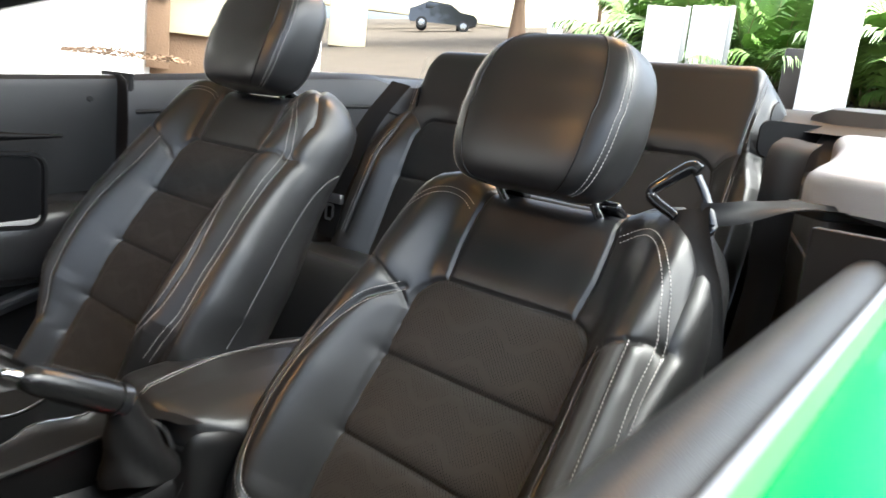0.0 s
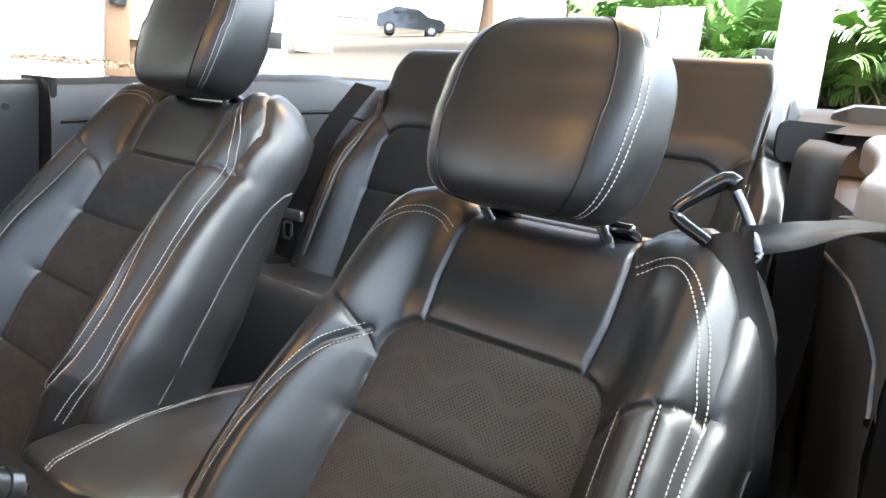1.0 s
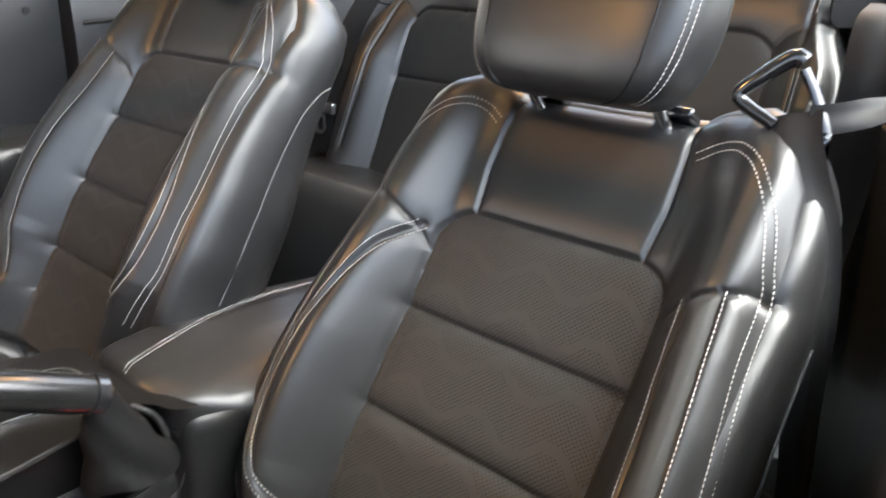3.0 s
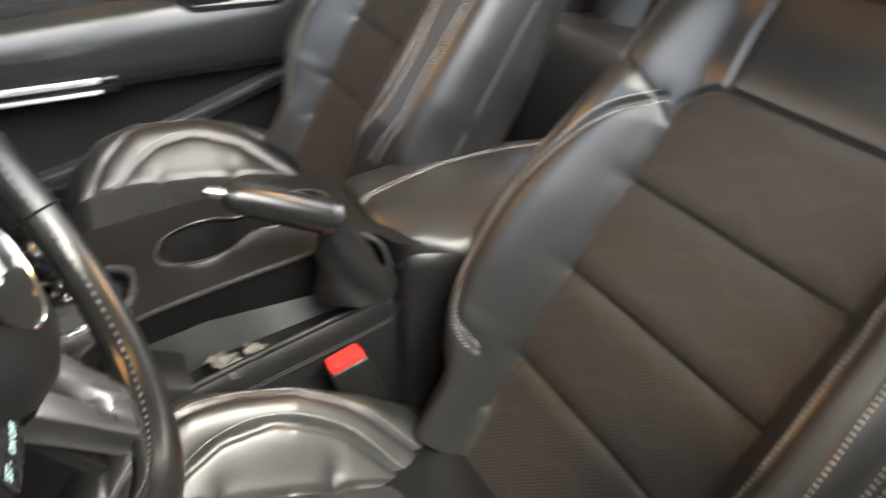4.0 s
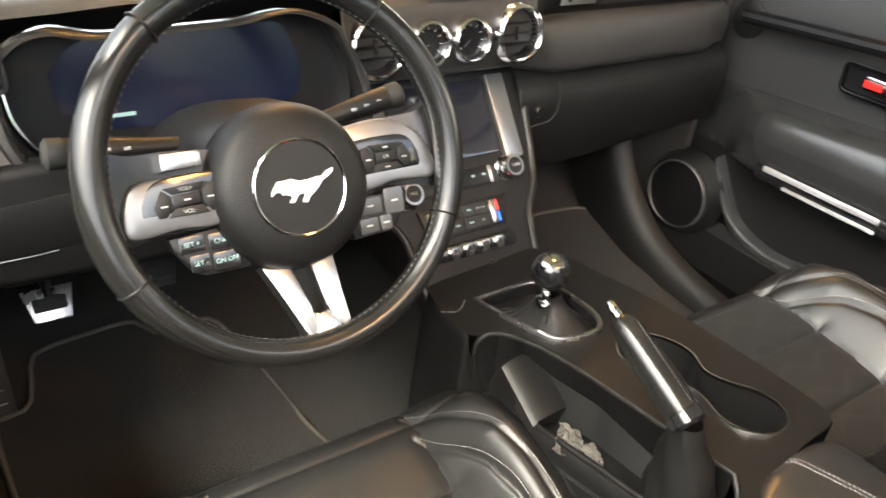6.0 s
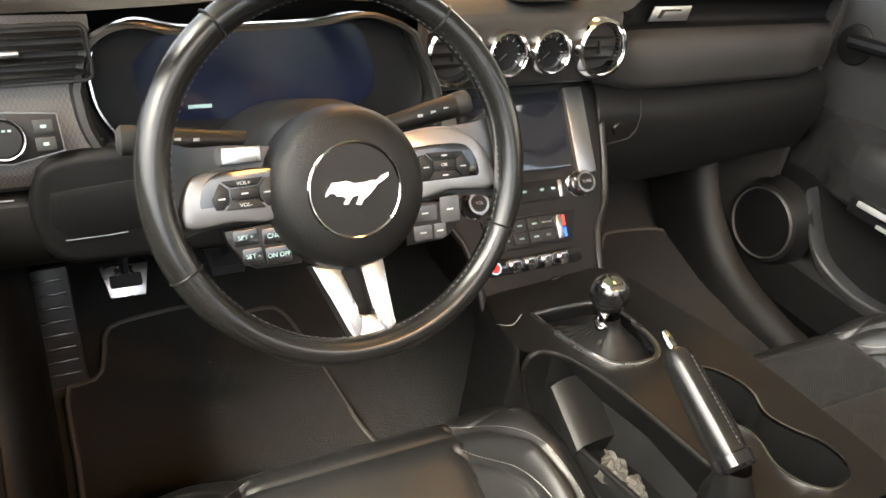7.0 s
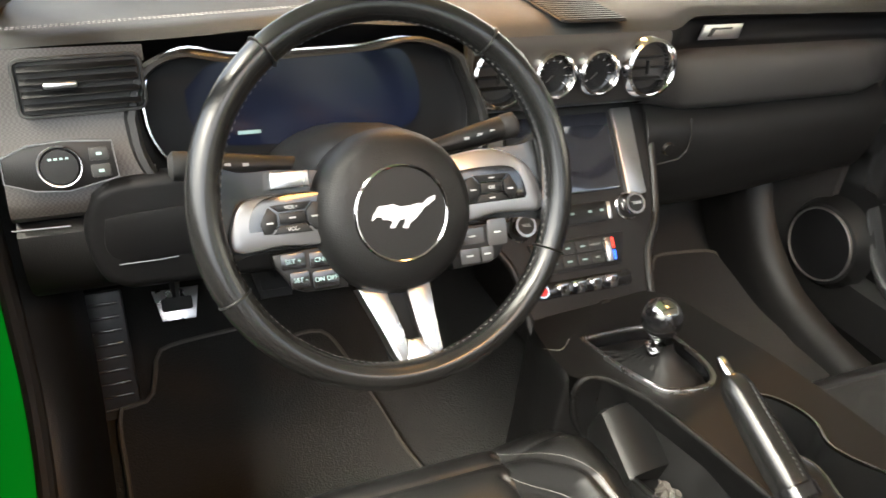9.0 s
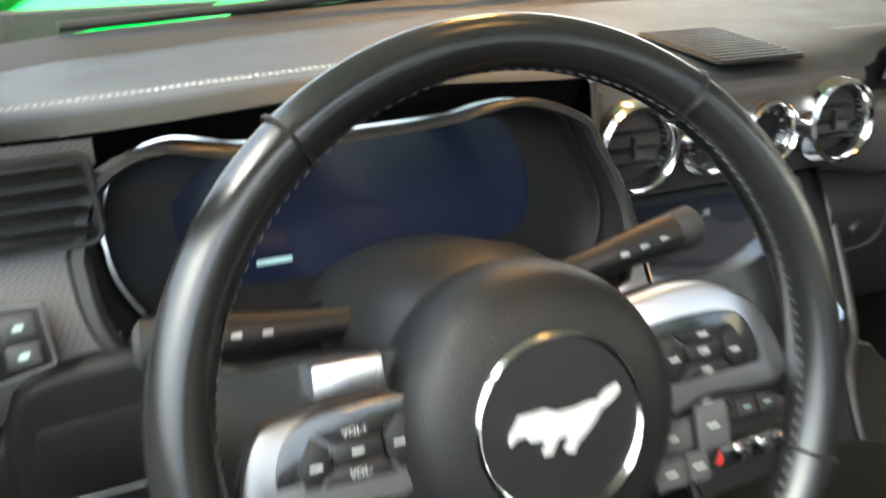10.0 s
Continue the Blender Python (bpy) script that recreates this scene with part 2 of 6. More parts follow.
def webbing(points, width_dirs, width, wave=0.003, cols=15):
    """A woven strap with soft lengthwise folds that deepen along it."""
    p = [Vector(q) for q in points]
    rows = []
    for i, q in enumerate(p):
        f = i / (len(p) - 1)
        t = (p[min(i + 1, len(p) - 1)] - p[max(i - 1, 0)]).normalized()
        w = Vector(width_dirs[i])
        w = (w - w.dot(t) * t).normalized()
        n = t.cross(w)
        rows.append([q + w * (width * (k / (cols - 1) - 0.5)) * (1 - 0.3 * wave / 0.004 * f) + n * wave * (0.3 + 0.7 * f) * math.sin(2.2 * math.pi * k / (cols - 1) + 2 * f) for k in range(cols)])
    front = loft(rows)
    back = loft([[v + (rows[i][-1] - rows[i][0]).cross(rows[min(i + 1, len(rows) - 1)][0] - rows[max(i - 1, 0)][0]).normalized() * 0.0013 for v in r[::-1]] for i, r in enumerate(rows)])
    return merged(front, back)


def box(sx, sy, sz, bevel=0.0, m=None, segs=2):
    bm = bmesh.new()
    bmesh.ops.create_cube(bm, size=1)
    bmesh.ops.scale(bm, vec=(sx, sy, sz), verts=bm.verts)
    if bevel:
        bmesh.ops.bevel(bm, geom=list(bm.edges), offset=bevel, segments=segs, profile=0.5, affect="EDGES")
    if m is not None:
        bmesh.ops.transform(bm, matrix=m, verts=bm.verts)
    return bm


def at(x, y, z, rx=0, ry=0, rz=0):
    return pose(x, y, z, rx, ry, rz)


def merged(*bms):
    out = bmesh.new()
    for b in bms:
        me = bpy.data.meshes.new("tmp")
        b.to_mesh(me)
        b.free()
        out.from_mesh(me)
        bpy.data.meshes.remove(me)
    return out


def plate(outline, thick, m=None, bevel=0.0, segs=2):
    """A flat plate: a closed outline in x and y, given thickness along z, its upper rim rounded."""
    bm = bmesh.new()
    lo = [bm.verts.new((x, y, 0)) for x, y in outline]
    f = bm.faces.new(lo)
    r = bmesh.ops.extrude_face_region(bm, geom=[f])
    top = [v for v in r["geom"] if isinstance(v, bmesh.types.BMVert)]
    bmesh.ops.translate(bm, vec=(0, 0, thick), verts=top)
    if bevel:
        tops = set(top)
        rim = [e for e in bm.edges if e.verts[0] in tops and e.verts[1] in tops]
        bmesh.ops.bevel(bm, geom=rim, offset=bevel, segments=segs, profile=0.5, affect="EDGES")
    if m is not None:
        bmesh.ops.transform(bm, matrix=m, verts=bm.verts)
    return bm


def rounded(w, h, r, n=5):
    """A rounded rectangle about the origin."""
    pts = []
    for cx, cy, a0 in ((w / 2 - r, h / 2 - r, 0), (-w / 2 + r, h / 2 - r, 90), (-w / 2 + r, -h / 2 + r, 180), (w / 2 - r, -h / 2 + r, 270)):
        for k in range(n + 1):
            a = radians(a0 + 90 * k / n)
            pts.append((cx + r * math.cos(a), cy + r * math.sin(a)))
    return pts


def ring(outline, width, height, m=None, lip=0.3):
    """A raised frame that runs along a closed outline in x and y."""
    p = np.array(outline, float)
    n = len(p)
    rows = []
    for i in range(n):
        t = p[(i + 1) % n] - p[i - 1]
        t /= np.linalg.norm(t) + 1e-12
        o = np.array([t[1], -t[0]])
        prof = ((-0.5, 0), (-0.5, height * (1 - lip)), (-0.5 + lip / 2, height), (0.5 - lip / 2, height), (0.5, height * (1 - lip)), (0.5, 0))
        rows.append([(*(p[i] + o * width * a), b) for a, b in prof])
    rows.append(rows[0])
    bm = loft(rows, wrap=True)
    bmesh.ops.remove_doubles(bm, verts=bm.verts, dist=1e-6)
    if m is not None:
        bmesh.ops.transform(bm, matrix=m, verts=bm.verts)
    return bm


def lathe(profile, sides=32, m=None):
    """Turns (radius, height) about z."""
    rows = [[(r * math.cos(2 * math.pi * k / sides), r * math.sin(2 * math.pi * k / sides), z) for k in range(sides)] for r, z in profile]
    bm = loft(rows, wrap=True)
    bmesh.ops.remove_doubles(bm, verts=bm.verts, dist=1e-6)
    if m is not None:
        bmesh.ops.transform(bm, matrix=m, verts=bm.verts)
    return bm


def stitches(name, points, normals, parent, pitch=0.0048, length=0.0033, r=0.00065, lift=0.0006, thread=None):
    """A row of thread dashes along a line on a surface, as one mesh."""
    p = np.array(points, float)
    seg = np.r_[0, np.cumsum(np.linalg.norm(np.diff(p, axis=0), axis=1))]
    verts, faces = [], []
    nn = np.array(normals, float)
    for u in np.arange(0, seg[-1] - length, pitch):
        a = np.array([np.interp(u, seg, p[:, k]) for k in range(3)])
        b = np.array([np.interp(u + length, seg, p[:, k]) for k in range(3)])
        nm = np.array([np.interp(u, seg, nn[:, k]) for k in range(3)])
        nm /= np.linalg.norm(nm) + 1e-9
        t = (b - a) / (np.linalg.norm(b - a) + 1e-9)
        s = np.cross(t, nm)
        base = len(verts)
        mid = (a + b) / 2
        for q, k, up in ((a, 0.6, 0.0), (mid, 1.0, 1.0), (b, 0.6, 0.0)):
            c = q + nm * (lift + up * r * 0.5)
            verts += [c - s * r * k, c + nm * r * k, c + s * r * k]
        faces += [(base, base + 1, base + 4, base + 3), (base + 1, base + 2, base + 5, base + 4),
                  (base + 3, base + 4, base + 7, base + 6), (base + 4, base + 5, base + 8, base + 7)]
    return mesh_object(name, verts, faces, thread or THREAD, parent)


def words(text, size, m, mat, parent, name="lettering", depth=0.0002):
    cu = bpy.data.curves.new(name, "FONT")
    cu.body, cu.size, cu.extrude, cu.align_x, cu.align_y = text, size, depth, "CENTER", "CENTER"
    tmp = new(name, cu)
    me = bpy.data.meshes.new_from_object(tmp.evaluated_get(bpy.context.evaluated_depsgraph_get()))
    bpy.data.objects.remove(tmp)
    me.materials.clear()
    me.materials.append(mat)
    ob = new(name, me)
    ob.parent = parent
    ob.matrix_local = m
    return ob


def settle(ob):
    """Moves a thing's empty to its base, leaving its parts where they stand."""
    bpy.context.view_layer.update()
    pts = [c.matrix_world @ Vector(v) for c in ob.children_recursive if c.type == "MESH" for v in c.bound_box]
    lo = [min(p[k] for p in pts) for k in range(3)]
    hi = [max(p[k] for p in pts) for k in range(3)]
    base = Vector(((lo[0] + hi[0]) / 2, (lo[1] + hi[1]) / 2, lo[2]))
    ob.location = base
    for c in ob.children:
        c.location = c.location - base
    return ob


def smooth_loop(pts, n):
    return [tuple(p[:2]) for p in curve([(*p, 0) for p in list(pts) + [pts[0]]], n + 1)[:-1]]


# ---- front seats ----
def smooth01(x):
    x = np.clip(x, 0, 1)
    return x * x * (3 - 2 * x)


def polyline_distance(s, h, line):
    d = np.full(s.shape, 9.0)
    for (a, b), (c, e) in zip(line, line[1:]):
        l2 = (c - a) ** 2 + (e - b) ** 2 + 1e-12
        f = np.clip(((s - a) * (c - a) + (h - b) * (e - b)) / l2, 0, 1)
        d = np.minimum(d, np.hypot(s - a - f * (c - a), h - b - f * (e - b)))
    return d


def both_sides(lines):
    return [l for line in lines for l in (line, [(-a, b) for a, b in line])]


def panels(prefix, P, S, H, region, names, parent):
    """Cuts a grid of points into one mesh for each region of its faces."""
    R, C = S.shape
    flat, uv = P.reshape(-1, 3), np.c_[S.ravel(), H.ravel()]
    faces = np.array(grid_faces(R, C))
    ids = region.ravel()
    for key, (name, mat, label) in names.items():
        f = faces[ids == key]
        if not len(f):
            continue
        used, inv = np.unique(f, return_inverse=True)
        mesh_object(name, flat[used], inv.reshape(-1, 4), mat, parent, label, uvs=uv[used])


BACK_W = ([-0.30, -0.26, -0.2, -0.1, 0, 0.1, 0.126, 0.2, 0.27], [0.2, 0.225, 0.25, 0.254, 0.248, 0.236, 0.233, 0.228, 0.222])
INSERT, INSERT_TOP = 0.135, 0.126


def back_front(s, h):
    """How far the backrest's front stands proud, across s and up h."""
    t = np.abs(s)
    w = np.interp(h, *BACK_W)
    b = np.interp(h, [-0.30, -0.22, -0.05, 0.06, 0.12, 0.2, 0.27], [0.045, 0.066, 0.064, 0.053, 0.042, 0.026, 0.01])
    x = np.clip((t - INSERT + 0.012) / (w - INSERT + 0.012), 0, 1)
    rise = smooth01(x / 0.55) * (1 - 0.55 * smooth01((x - 0.6) / 0.4))
    return 0.004 * (t / 0.135) ** 2 + b * rise + 0.012 * np.exp(-((h + 0.14) / 0.13) ** 2) - 0.012 * smooth01((t - w + 0.03) / 0.03) * smooth01((h + 0.02) / 0.14)


def insert_outline():
    pts = [(INSERT, -0.30), (INSERT, 0.086)]
    pts += [(INSERT - 0.04 + 0.04 * math.cos(a), 0.086 + 0.04 * math.sin(a)) for a in np.linspace(0, math.pi / 2, 7)]
    return pts + [(0, INSERT_TOP)]


BOLSTER_TOP = [(0.135, 0.07), (0.15, 0.088), (0.18, 0.107), (0.21, 0.118), (0.24, 0.12)]
BOLSTER_SEAM = [(0.148, 0.095), (0.172, 0.06), (0.19, 0.015), (0.207, -0.05), (0.214, -0.11), (0.208, -0.18), (0.19, -0.22), (0.16, -0.245)]
STRIP_IN = [(0.167, 0.1), (0.172, 0.04), (0.18, -0.03), (0.184, -0.11), (0.18, -0.2), (0.165, -0.29)]
STRIP_OUT = [(0.194, 0.114), (0.2, 0.05), (0.207, -0.03), (0.212, -0.11), (0.207, -0.2), (0.19, -0.28)]
TOP_SEAM = [(0.1, 0.125), (0.106, 0.17), (0.105, 0.21), (0.1, 0.25)]


def car_seat(origin, mirror, recline, cushion_at, cushion_pitch, head_at, tall, label):
    seat = thing("bucket_seat", label, "seat", "front seats")
    a = radians(recline)
    up, fwd = np.array([0, -math.sin(a), math.cos(a)]), np.array([0, math.cos(a), math.sin(a)])
    o = np.array(origin)

    def place(s, h, n):
        h = np.where(h > 0.126, 0.126 + (h - 0.126) * tall, h)
        return o + np.multiply.outer(s * mirror, [1, 0, 0]) + np.multiply.outer(h, up) + np.multiply.outer(n, fwd)
    # backrest
    hb = -0.38
    fr = np.r_[-np.linspace(1, 0, 140)[:-1], np.linspace(0, 1, 140)]
    rows = np.linspace(0, 1, 330)
    rv = hb + rows * (0.265 - hb)
    W = np.interp(rv, *BACK_W)
    S = fr[None, :] * W[:, None]
    S = np.where(S < 0, S * (1 - 0.065 * smooth01((0.2 - rv) / 0.25))[:, None], S)
    T = np.abs(S)
    top = np.interp(T, [0, 0.095, 0.125, 0.155, 0.185, 0.205, 0.218, 0.226], [0.25, 0.25, 0.262, 0.265, 0.252, 0.23, 0.205, 0.17])
    H = hb + rows[:, None] * (top - hb)
    N = back_front(S, H)
    near_top = np.clip((H - top + 0.03) / 0.03, 0, 1)
    N = N - 0.03 * (1 - 0.75 * smooth01((T - 0.165) / 0.05)) * (1 - np.sqrt(np.clip(1 - near_top**2, 0, 1)))
    seams = both_sides([insert_outline(), BOLSTER_TOP, TOP_SEAM])
    outer = [[(-a, b) for a, b in l] for l in (STRIP_IN, STRIP_OUT)]
    seams += [BOLSTER_SEAM] + outer
    cross = [[(-INSERT, v), (INSERT, v)] for v in (0.005, -0.11, -0.227)]
    for lines, deep in ((seams, 0.004), (cross, 0.0032)):
        d = np.min([polyline_distance(S, H, l) for l in lines], axis=0)
        N = N - deep * np.exp(-(d / 0.0032) ** 2) - 0.003 * np.exp(-(d / 0.012) ** 2)
    cs, ch, cn = [0.25 * (A[:-1, :-1] + A[1:, :-1] + A[:-1, 1:] + A[1:, 1:]) for A in (S, H, N)]
    ct = np.abs(cs)
    roof = np.where(ct > INSERT - 0.04, 0.086 + np.sqrt(np.clip(0.04**2 - (ct - INSERT + 0.04) ** 2, 0, 1)), INSERT_TOP)
    region = np.where(cs > 0, 6, 7)
    region = np.where(ch > np.interp(ct, *zip(*BOLSTER_TOP)), np.where(cs > 0, 4, 5), region)
    region = np.where((ct < np.interp(ch, [0.12, 0.17, 0.21, 0.25], [0.1, 0.106, 0.105, 0.1])) & (ch > 0.1), 8, region)
    low = ch < np.interp(ct, *zip(*BOLSTER_TOP))
    edge_in, edge_out = [np.interp(-ch, [-q for p, q in l], [p for p, q in l]) for l in (STRIP_IN, STRIP_OUT)]
    region = np.where((cs < 0) & low & (ct > edge_in) & (ct < edge_out), 9, region)
    inside = (ct < INSERT) & (ch < roof)
    region = np.where(inside, np.digitize(ch, [-0.227, -0.11, 0.005]), region)
    P = place(S, H, N)
    names = {k: ("insert_panel", SUEDE, "perforated black suede pad") for k in range(4)}
    names.update({4: ("shoulder_panel", LEATHER, ""), 5: ("shoulder_panel", LEATHER, ""), 6: ("bolster", LEATHER, ""),
                  7: ("bolster", LEATHER, ""), 8: ("top_panel", LEATHER, "smooth black leather panel"), 9: ("bolster_strip", SUEDE_PLAIN, "dark suede strip")})
    panels("backrest", P, S, H, region, names, seat)
    # one cover runs round the edge and over the back
    k1 = len(fr) - 1
    ring_ij = [(i, 0) for i in range(0, len(rows), 5)] + [(len(rows) - 1, j) for j in range(2, k1 - 1, 5)] + [(i, k1) for i in range(len(rows) - 1, -1, -5)]
    edge3 = np.array([(S[i, j], H[i, j], N[i, j]) for i, j in ring_ij])
    keep = np.r_[True, np.linalg.norm(np.diff(edge3[:, :2], axis=0), axis=1) > 1e-4]
    edge3 = edge3[keep]
    tan = np.gradient(edge3[:, :2], axis=0)
    soft = np.array([1, 2, 3, 2, 1]) / 9
    tan = np.c_[[np.convolve(np.pad(tan[:, a], 2, mode="edge"), soft, mode="valid") for a in (0, 1)]].T
    out = np.c_[-tan[:, 1], tan[:, 0]] / (np.linalg.norm(tan, axis=1)[:, None] + 1e-9)
    wide = np.ones(25) / 25
    even = np.convolve(np.pad(edge3[:, 2], 12, mode="edge"), wide, mode="valid")
    even = np.minimum(np.convolve(np.pad(even, 12, mode="edge"), wide, mode="valid"), edge3[:, 2] + 0.01)
    deep = 0.75 + 0.4 * smooth01((0.2 - edge3[:, 1]) / 0.3)
    girth = 1 - 0.45 * smooth01(out[:, 1] * 1.2)
    cover = []
    for a, b in ((0, 0), (0.008, 0.003), (0.0155, 0.011), (0.021, 0.026), (0.0245, 0.05), (0.0235, 0.075), (0.018, 0.1), (0.006, 0.122), (-0.02, 0.136), (-0.06, 0.14)):
        q = edge3[:, :2] + out * (a * girth)[:, None]
        f = smooth01(b / 0.045)
        cover.append([place(u, v, n) for (u, v), n in zip(q, edge3[:, 2] * (1 - f) + even * f - b * deep * np.where(out[:, 1] > 0.6, 0.85, 1))])
    cover.append([place(u * 0.2, v * 0.4, n) for u, v, n in zip(edge3[:, 0], edge3[:, 1], even - 0.145 * deep)])
    part("back_shell", loft(cover), LEATHER, seat, "leather side and back cover")
    # curved seam on each flank
    for sg in (1, -1):
        flank = [(0.2475 - 0.03 * max(0, h - 0.1) * 4, h, n) for h, n in ((0.13, -0.09), (0.11, -0.06), (0.07, -0.035), (0.0, -0.01), (-0.1, 0.005), (-0.2, 0.0))]
        m = [np.argmin(abs(edge3[:len(edge3) // 2, 1] - h)) for _, h, _ in flank]
        m = m if sg < 0 else [len(edge3) - 1 - k for k in m]
        pts = [place(edge3[k, 0] + out[k, 0] * 0.0245 * girth[k], edge3[k, 1] + out[k, 1] * 0.0245 * girth[k], even[k] - d * deep[k]) for k, d in zip(m, (0.1, 0.085, 0.07, 0.062, 0.058, 0.056))]
        part("flank_seam", tube(curve([tuple(p) for p in pts], 50), 0.0016, 8), DARK_THREAD, seat)

    def on_back(line, n=60, off=0.0, sink=0.002):
        c = curve([(p, q, 0) for p, q in line], n)
        dn = np.gradient(c[:, :2], axis=0)
        nrm = np.c_[-dn[:, 1], dn[:, 0]] / (np.linalg.norm(dn, axis=1)[:, None] + 1e-9)
        s, h = c[:, 0] + nrm[:, 0] * off, c[:, 1] + nrm[:, 1] * off
        e = 0.003
        n0 = back_front(s, h)
        gs, gh = (back_front(s + e, h) - n0) / e, (back_front(s, h + e) - n0) / e
        nn = np.multiply.outer(-gs * mirror, [1, 0, 0]) + np.multiply.outer(-gh, up) + np.broadcast_to(fwd, (n, 3))
        return place(s, h, n0 - sink), nn
    for sg in (1, -1):
        flip = lambda l: [(sg * p, q) for p, q in l]
        for line, off in ((BOLSTER_SEAM, 0.005), (BOLSTER_SEAM, -0.005)) if sg > 0 else ((STRIP_IN, 0.004), (STRIP_OUT, -0.004)):
            stitches("stitching", *on_back(flip(line), 80, off), seat)
        edge = [(0.112, 0.222), (0.132, 0.232), (0.155, 0.233), (0.178, 0.222), (0.196, 0.203), (0.211, 0.178), (0.222, 0.145), (0.229, 0.12), (0.233, 0.06), (0.24, 0), (0.246, -0.06), (0.247, -0.12), (0.243, -0.19), (0.215, -0.26)]
        for off in (0.003, 0.010):
            stitches("stitching", *on_back(flip(edge), 150, -sg * off, -0.0003), seat)
    # headrest
    hc = np.array(head_at)
    tl = radians(13)
    hup, hfw = np.array([0, -math.sin(tl), math.cos(tl)]), np.array([0, math.cos(tl), math.sin(tl)])

    def pillow(v):
        """Half width, half depth, height and lean of the headrest, from its foot (0) to its crown (1)."""
        ang = -math.pi / 2 + math.pi * v
        sn, cn = math.sin(ang), abs(math.cos(ang))
        return (0.123 - 0.014 * max(0, sn) ** 2 - 0.006 * max(0, -sn)) * cn ** (0.26 if sn < 0 else 0.36), (0.054 + 0.005 * (sn < 0) * cn) * cn ** (0.34 if sn < 0 else 0.46), (0.103 if sn < 0 else 0.101) * np.sign(sn) * abs(sn) ** 0.75, -0.012 * sn

    def place_h(x, n, z):
        return hc + np.array([1, 0, 0]) * x * mirror + hup * z + hfw * n
    rowsH = []
    for v in np.linspace(0, 1, 34):
        wide, deep, hz, lean = pillow(v)
        row = []
        for k in range(96):
            b = 2 * math.pi * k / 96
            cx, cz = np.sign(math.cos(b)) * abs(math.cos(b)) ** 0.5, np.sign(math.sin(b)) * abs(math.sin(b)) ** 0.5
            row.append(place_h(wide * cx, lean + deep * cz, hz))
        rowsH.append(row)
    head = part("headrest", loft(rowsH, wrap=True), LEATHER, seat)

    def on_head(x, v, lift=0.0):
        wide, deep, hz, lean = pillow(v)
        q = min(0.999, abs(x) / max(wide, 1e-6))
        cz = (1 - q ** 4) ** 0.25
        return place_h(x, lean + deep * cz + lift, hz)
    for sg in (1, -1):
        seam = [on_head(sg * 0.74 * pillow(v)[0], v, 0.0002) for v in np.linspace(0.03, 0.97, 60)]
        part("seam", tube(seam, 0.0012, 6), PLASTIC, head)
        for off in (0.93, 0.965):
            vs = np.linspace(0.08, 0.86, 60)
            line = [on_head(sg * off * pillow(v)[0], v, 0.0004) for v in vs]
            stitches("stitching", line, [hfw + 0.9 * sg * mirror * np.array([1, 0, 0])] * 60, head)
    for sg in (1, -1):
        low = place(np.array(sg * 0.074), np.array(0.235), np.array(-0.012))
        high = place_h(sg * 0.074, -0.01, -0.085)
        part("headrest_post", tube([low, 0.5 * (low + high), high], 0.0065, 14), CHROME, seat, "chrome post")
        b = at(*place(np.array(sg * 0.074), np.array(0.252), np.array(-0.012))) @ at(0, 0, 0, recline)
        part("post_collar", box(0.044, 0.03, 0.012, 0.005, b, 3), GLOSS, seat, "gloss black collar")
    # cushion
    c0 = np.array(cushion_at)
    p = radians(cushion_pitch)
    fw, cu = np.array([0, math.cos(p), math.sin(p)]), np.array([0, -math.sin(p), math.cos(p)])

    def place_c(s, l, n):
        return c0 + np.multiply.outer(s * mirror, [1, 0, 0]) + np.multiply.outer(l, fw) + np.multiply.outer(n, cu)

    def cushion_top(s, l):
        t = np.abs(s)
        wi = np.interp(l, [0, 0.2, 0.45], [0.125, 0.128, 0.14])
        w = np.interp(l, [0, 0.15, 0.35, 0.43, 0.47], [0.235, 0.255, 0.258, 0.25, 0.235])
        b = np.interp(l, [0, 0.06, 0.15, 0.25, 0.36, 0.42, 0.47], [0.0, 0.02, 0.055, 0.074, 0.072, 0.05, 0.012])
        x = np.clip((t - wi + 0.01) / (w - wi + 0.01), 0, 1)
        rise = smooth01(x / 0.6) * (1 - 0.5 * smooth01((x - 0.65) / 0.35))
        drop = np.clip((l - 0.40) / 0.07, 0, 1)
        return b * rise + 0.01 * np.sin(np.clip(l / 0.42, 0, 1) * math.pi) - 0.055 * (1 - np.sqrt(np.clip(1 - drop**2, 0, 1)))
    L = np.linspace(0, 0.47, 200)
    Wc = np.interp(L, [0, 0.15, 0.35, 0.43, 0.47], [0.235, 0.255, 0.258, 0.25, 0.235])
    fr = np.r_[-np.linspace(1, 0, 100)[:-1], np.linspace(0, 1, 100)]
    Sc = fr[None, :] * Wc[:, None]
    Lc = np.broadcast_to(L[:, None], Sc.shape)
    Nc = cushion_top(Sc, Lc)
    border = [(0.125, 0), (0.128, 0.2), (0.14, 0.45), (0.14, 0.47)]
    b2 = [(0.15, 0.08), (0.195, 0.184), (0.208, 0.25), (0.21, 0.31), (0.195, 0.375), (0.165, 0.42), (0.13, 0.45)]
    b3 = [(0.128, 0.108), (0.168, 0.187), (0.18, 0.276), (0.173, 0.33), (0.157, 0.368), (0.125, 0.413)]
    for line, deep in [(l, 0.005) for l in both_sides([border, b2, b3])] + [([(-0.14, v), (0.14, v)], 0.004) for v in (0.09, 0.21, 0.33)] + [([(-0.25, 0.435), (0.25, 0.435)], 0.003)]:
        d = polyline_distance(Sc, Lc, line)
        Nc = Nc - deep * np.exp(-(d / 0.003) ** 2) - 0.003 * np.exp(-(d / 0.012) ** 2)
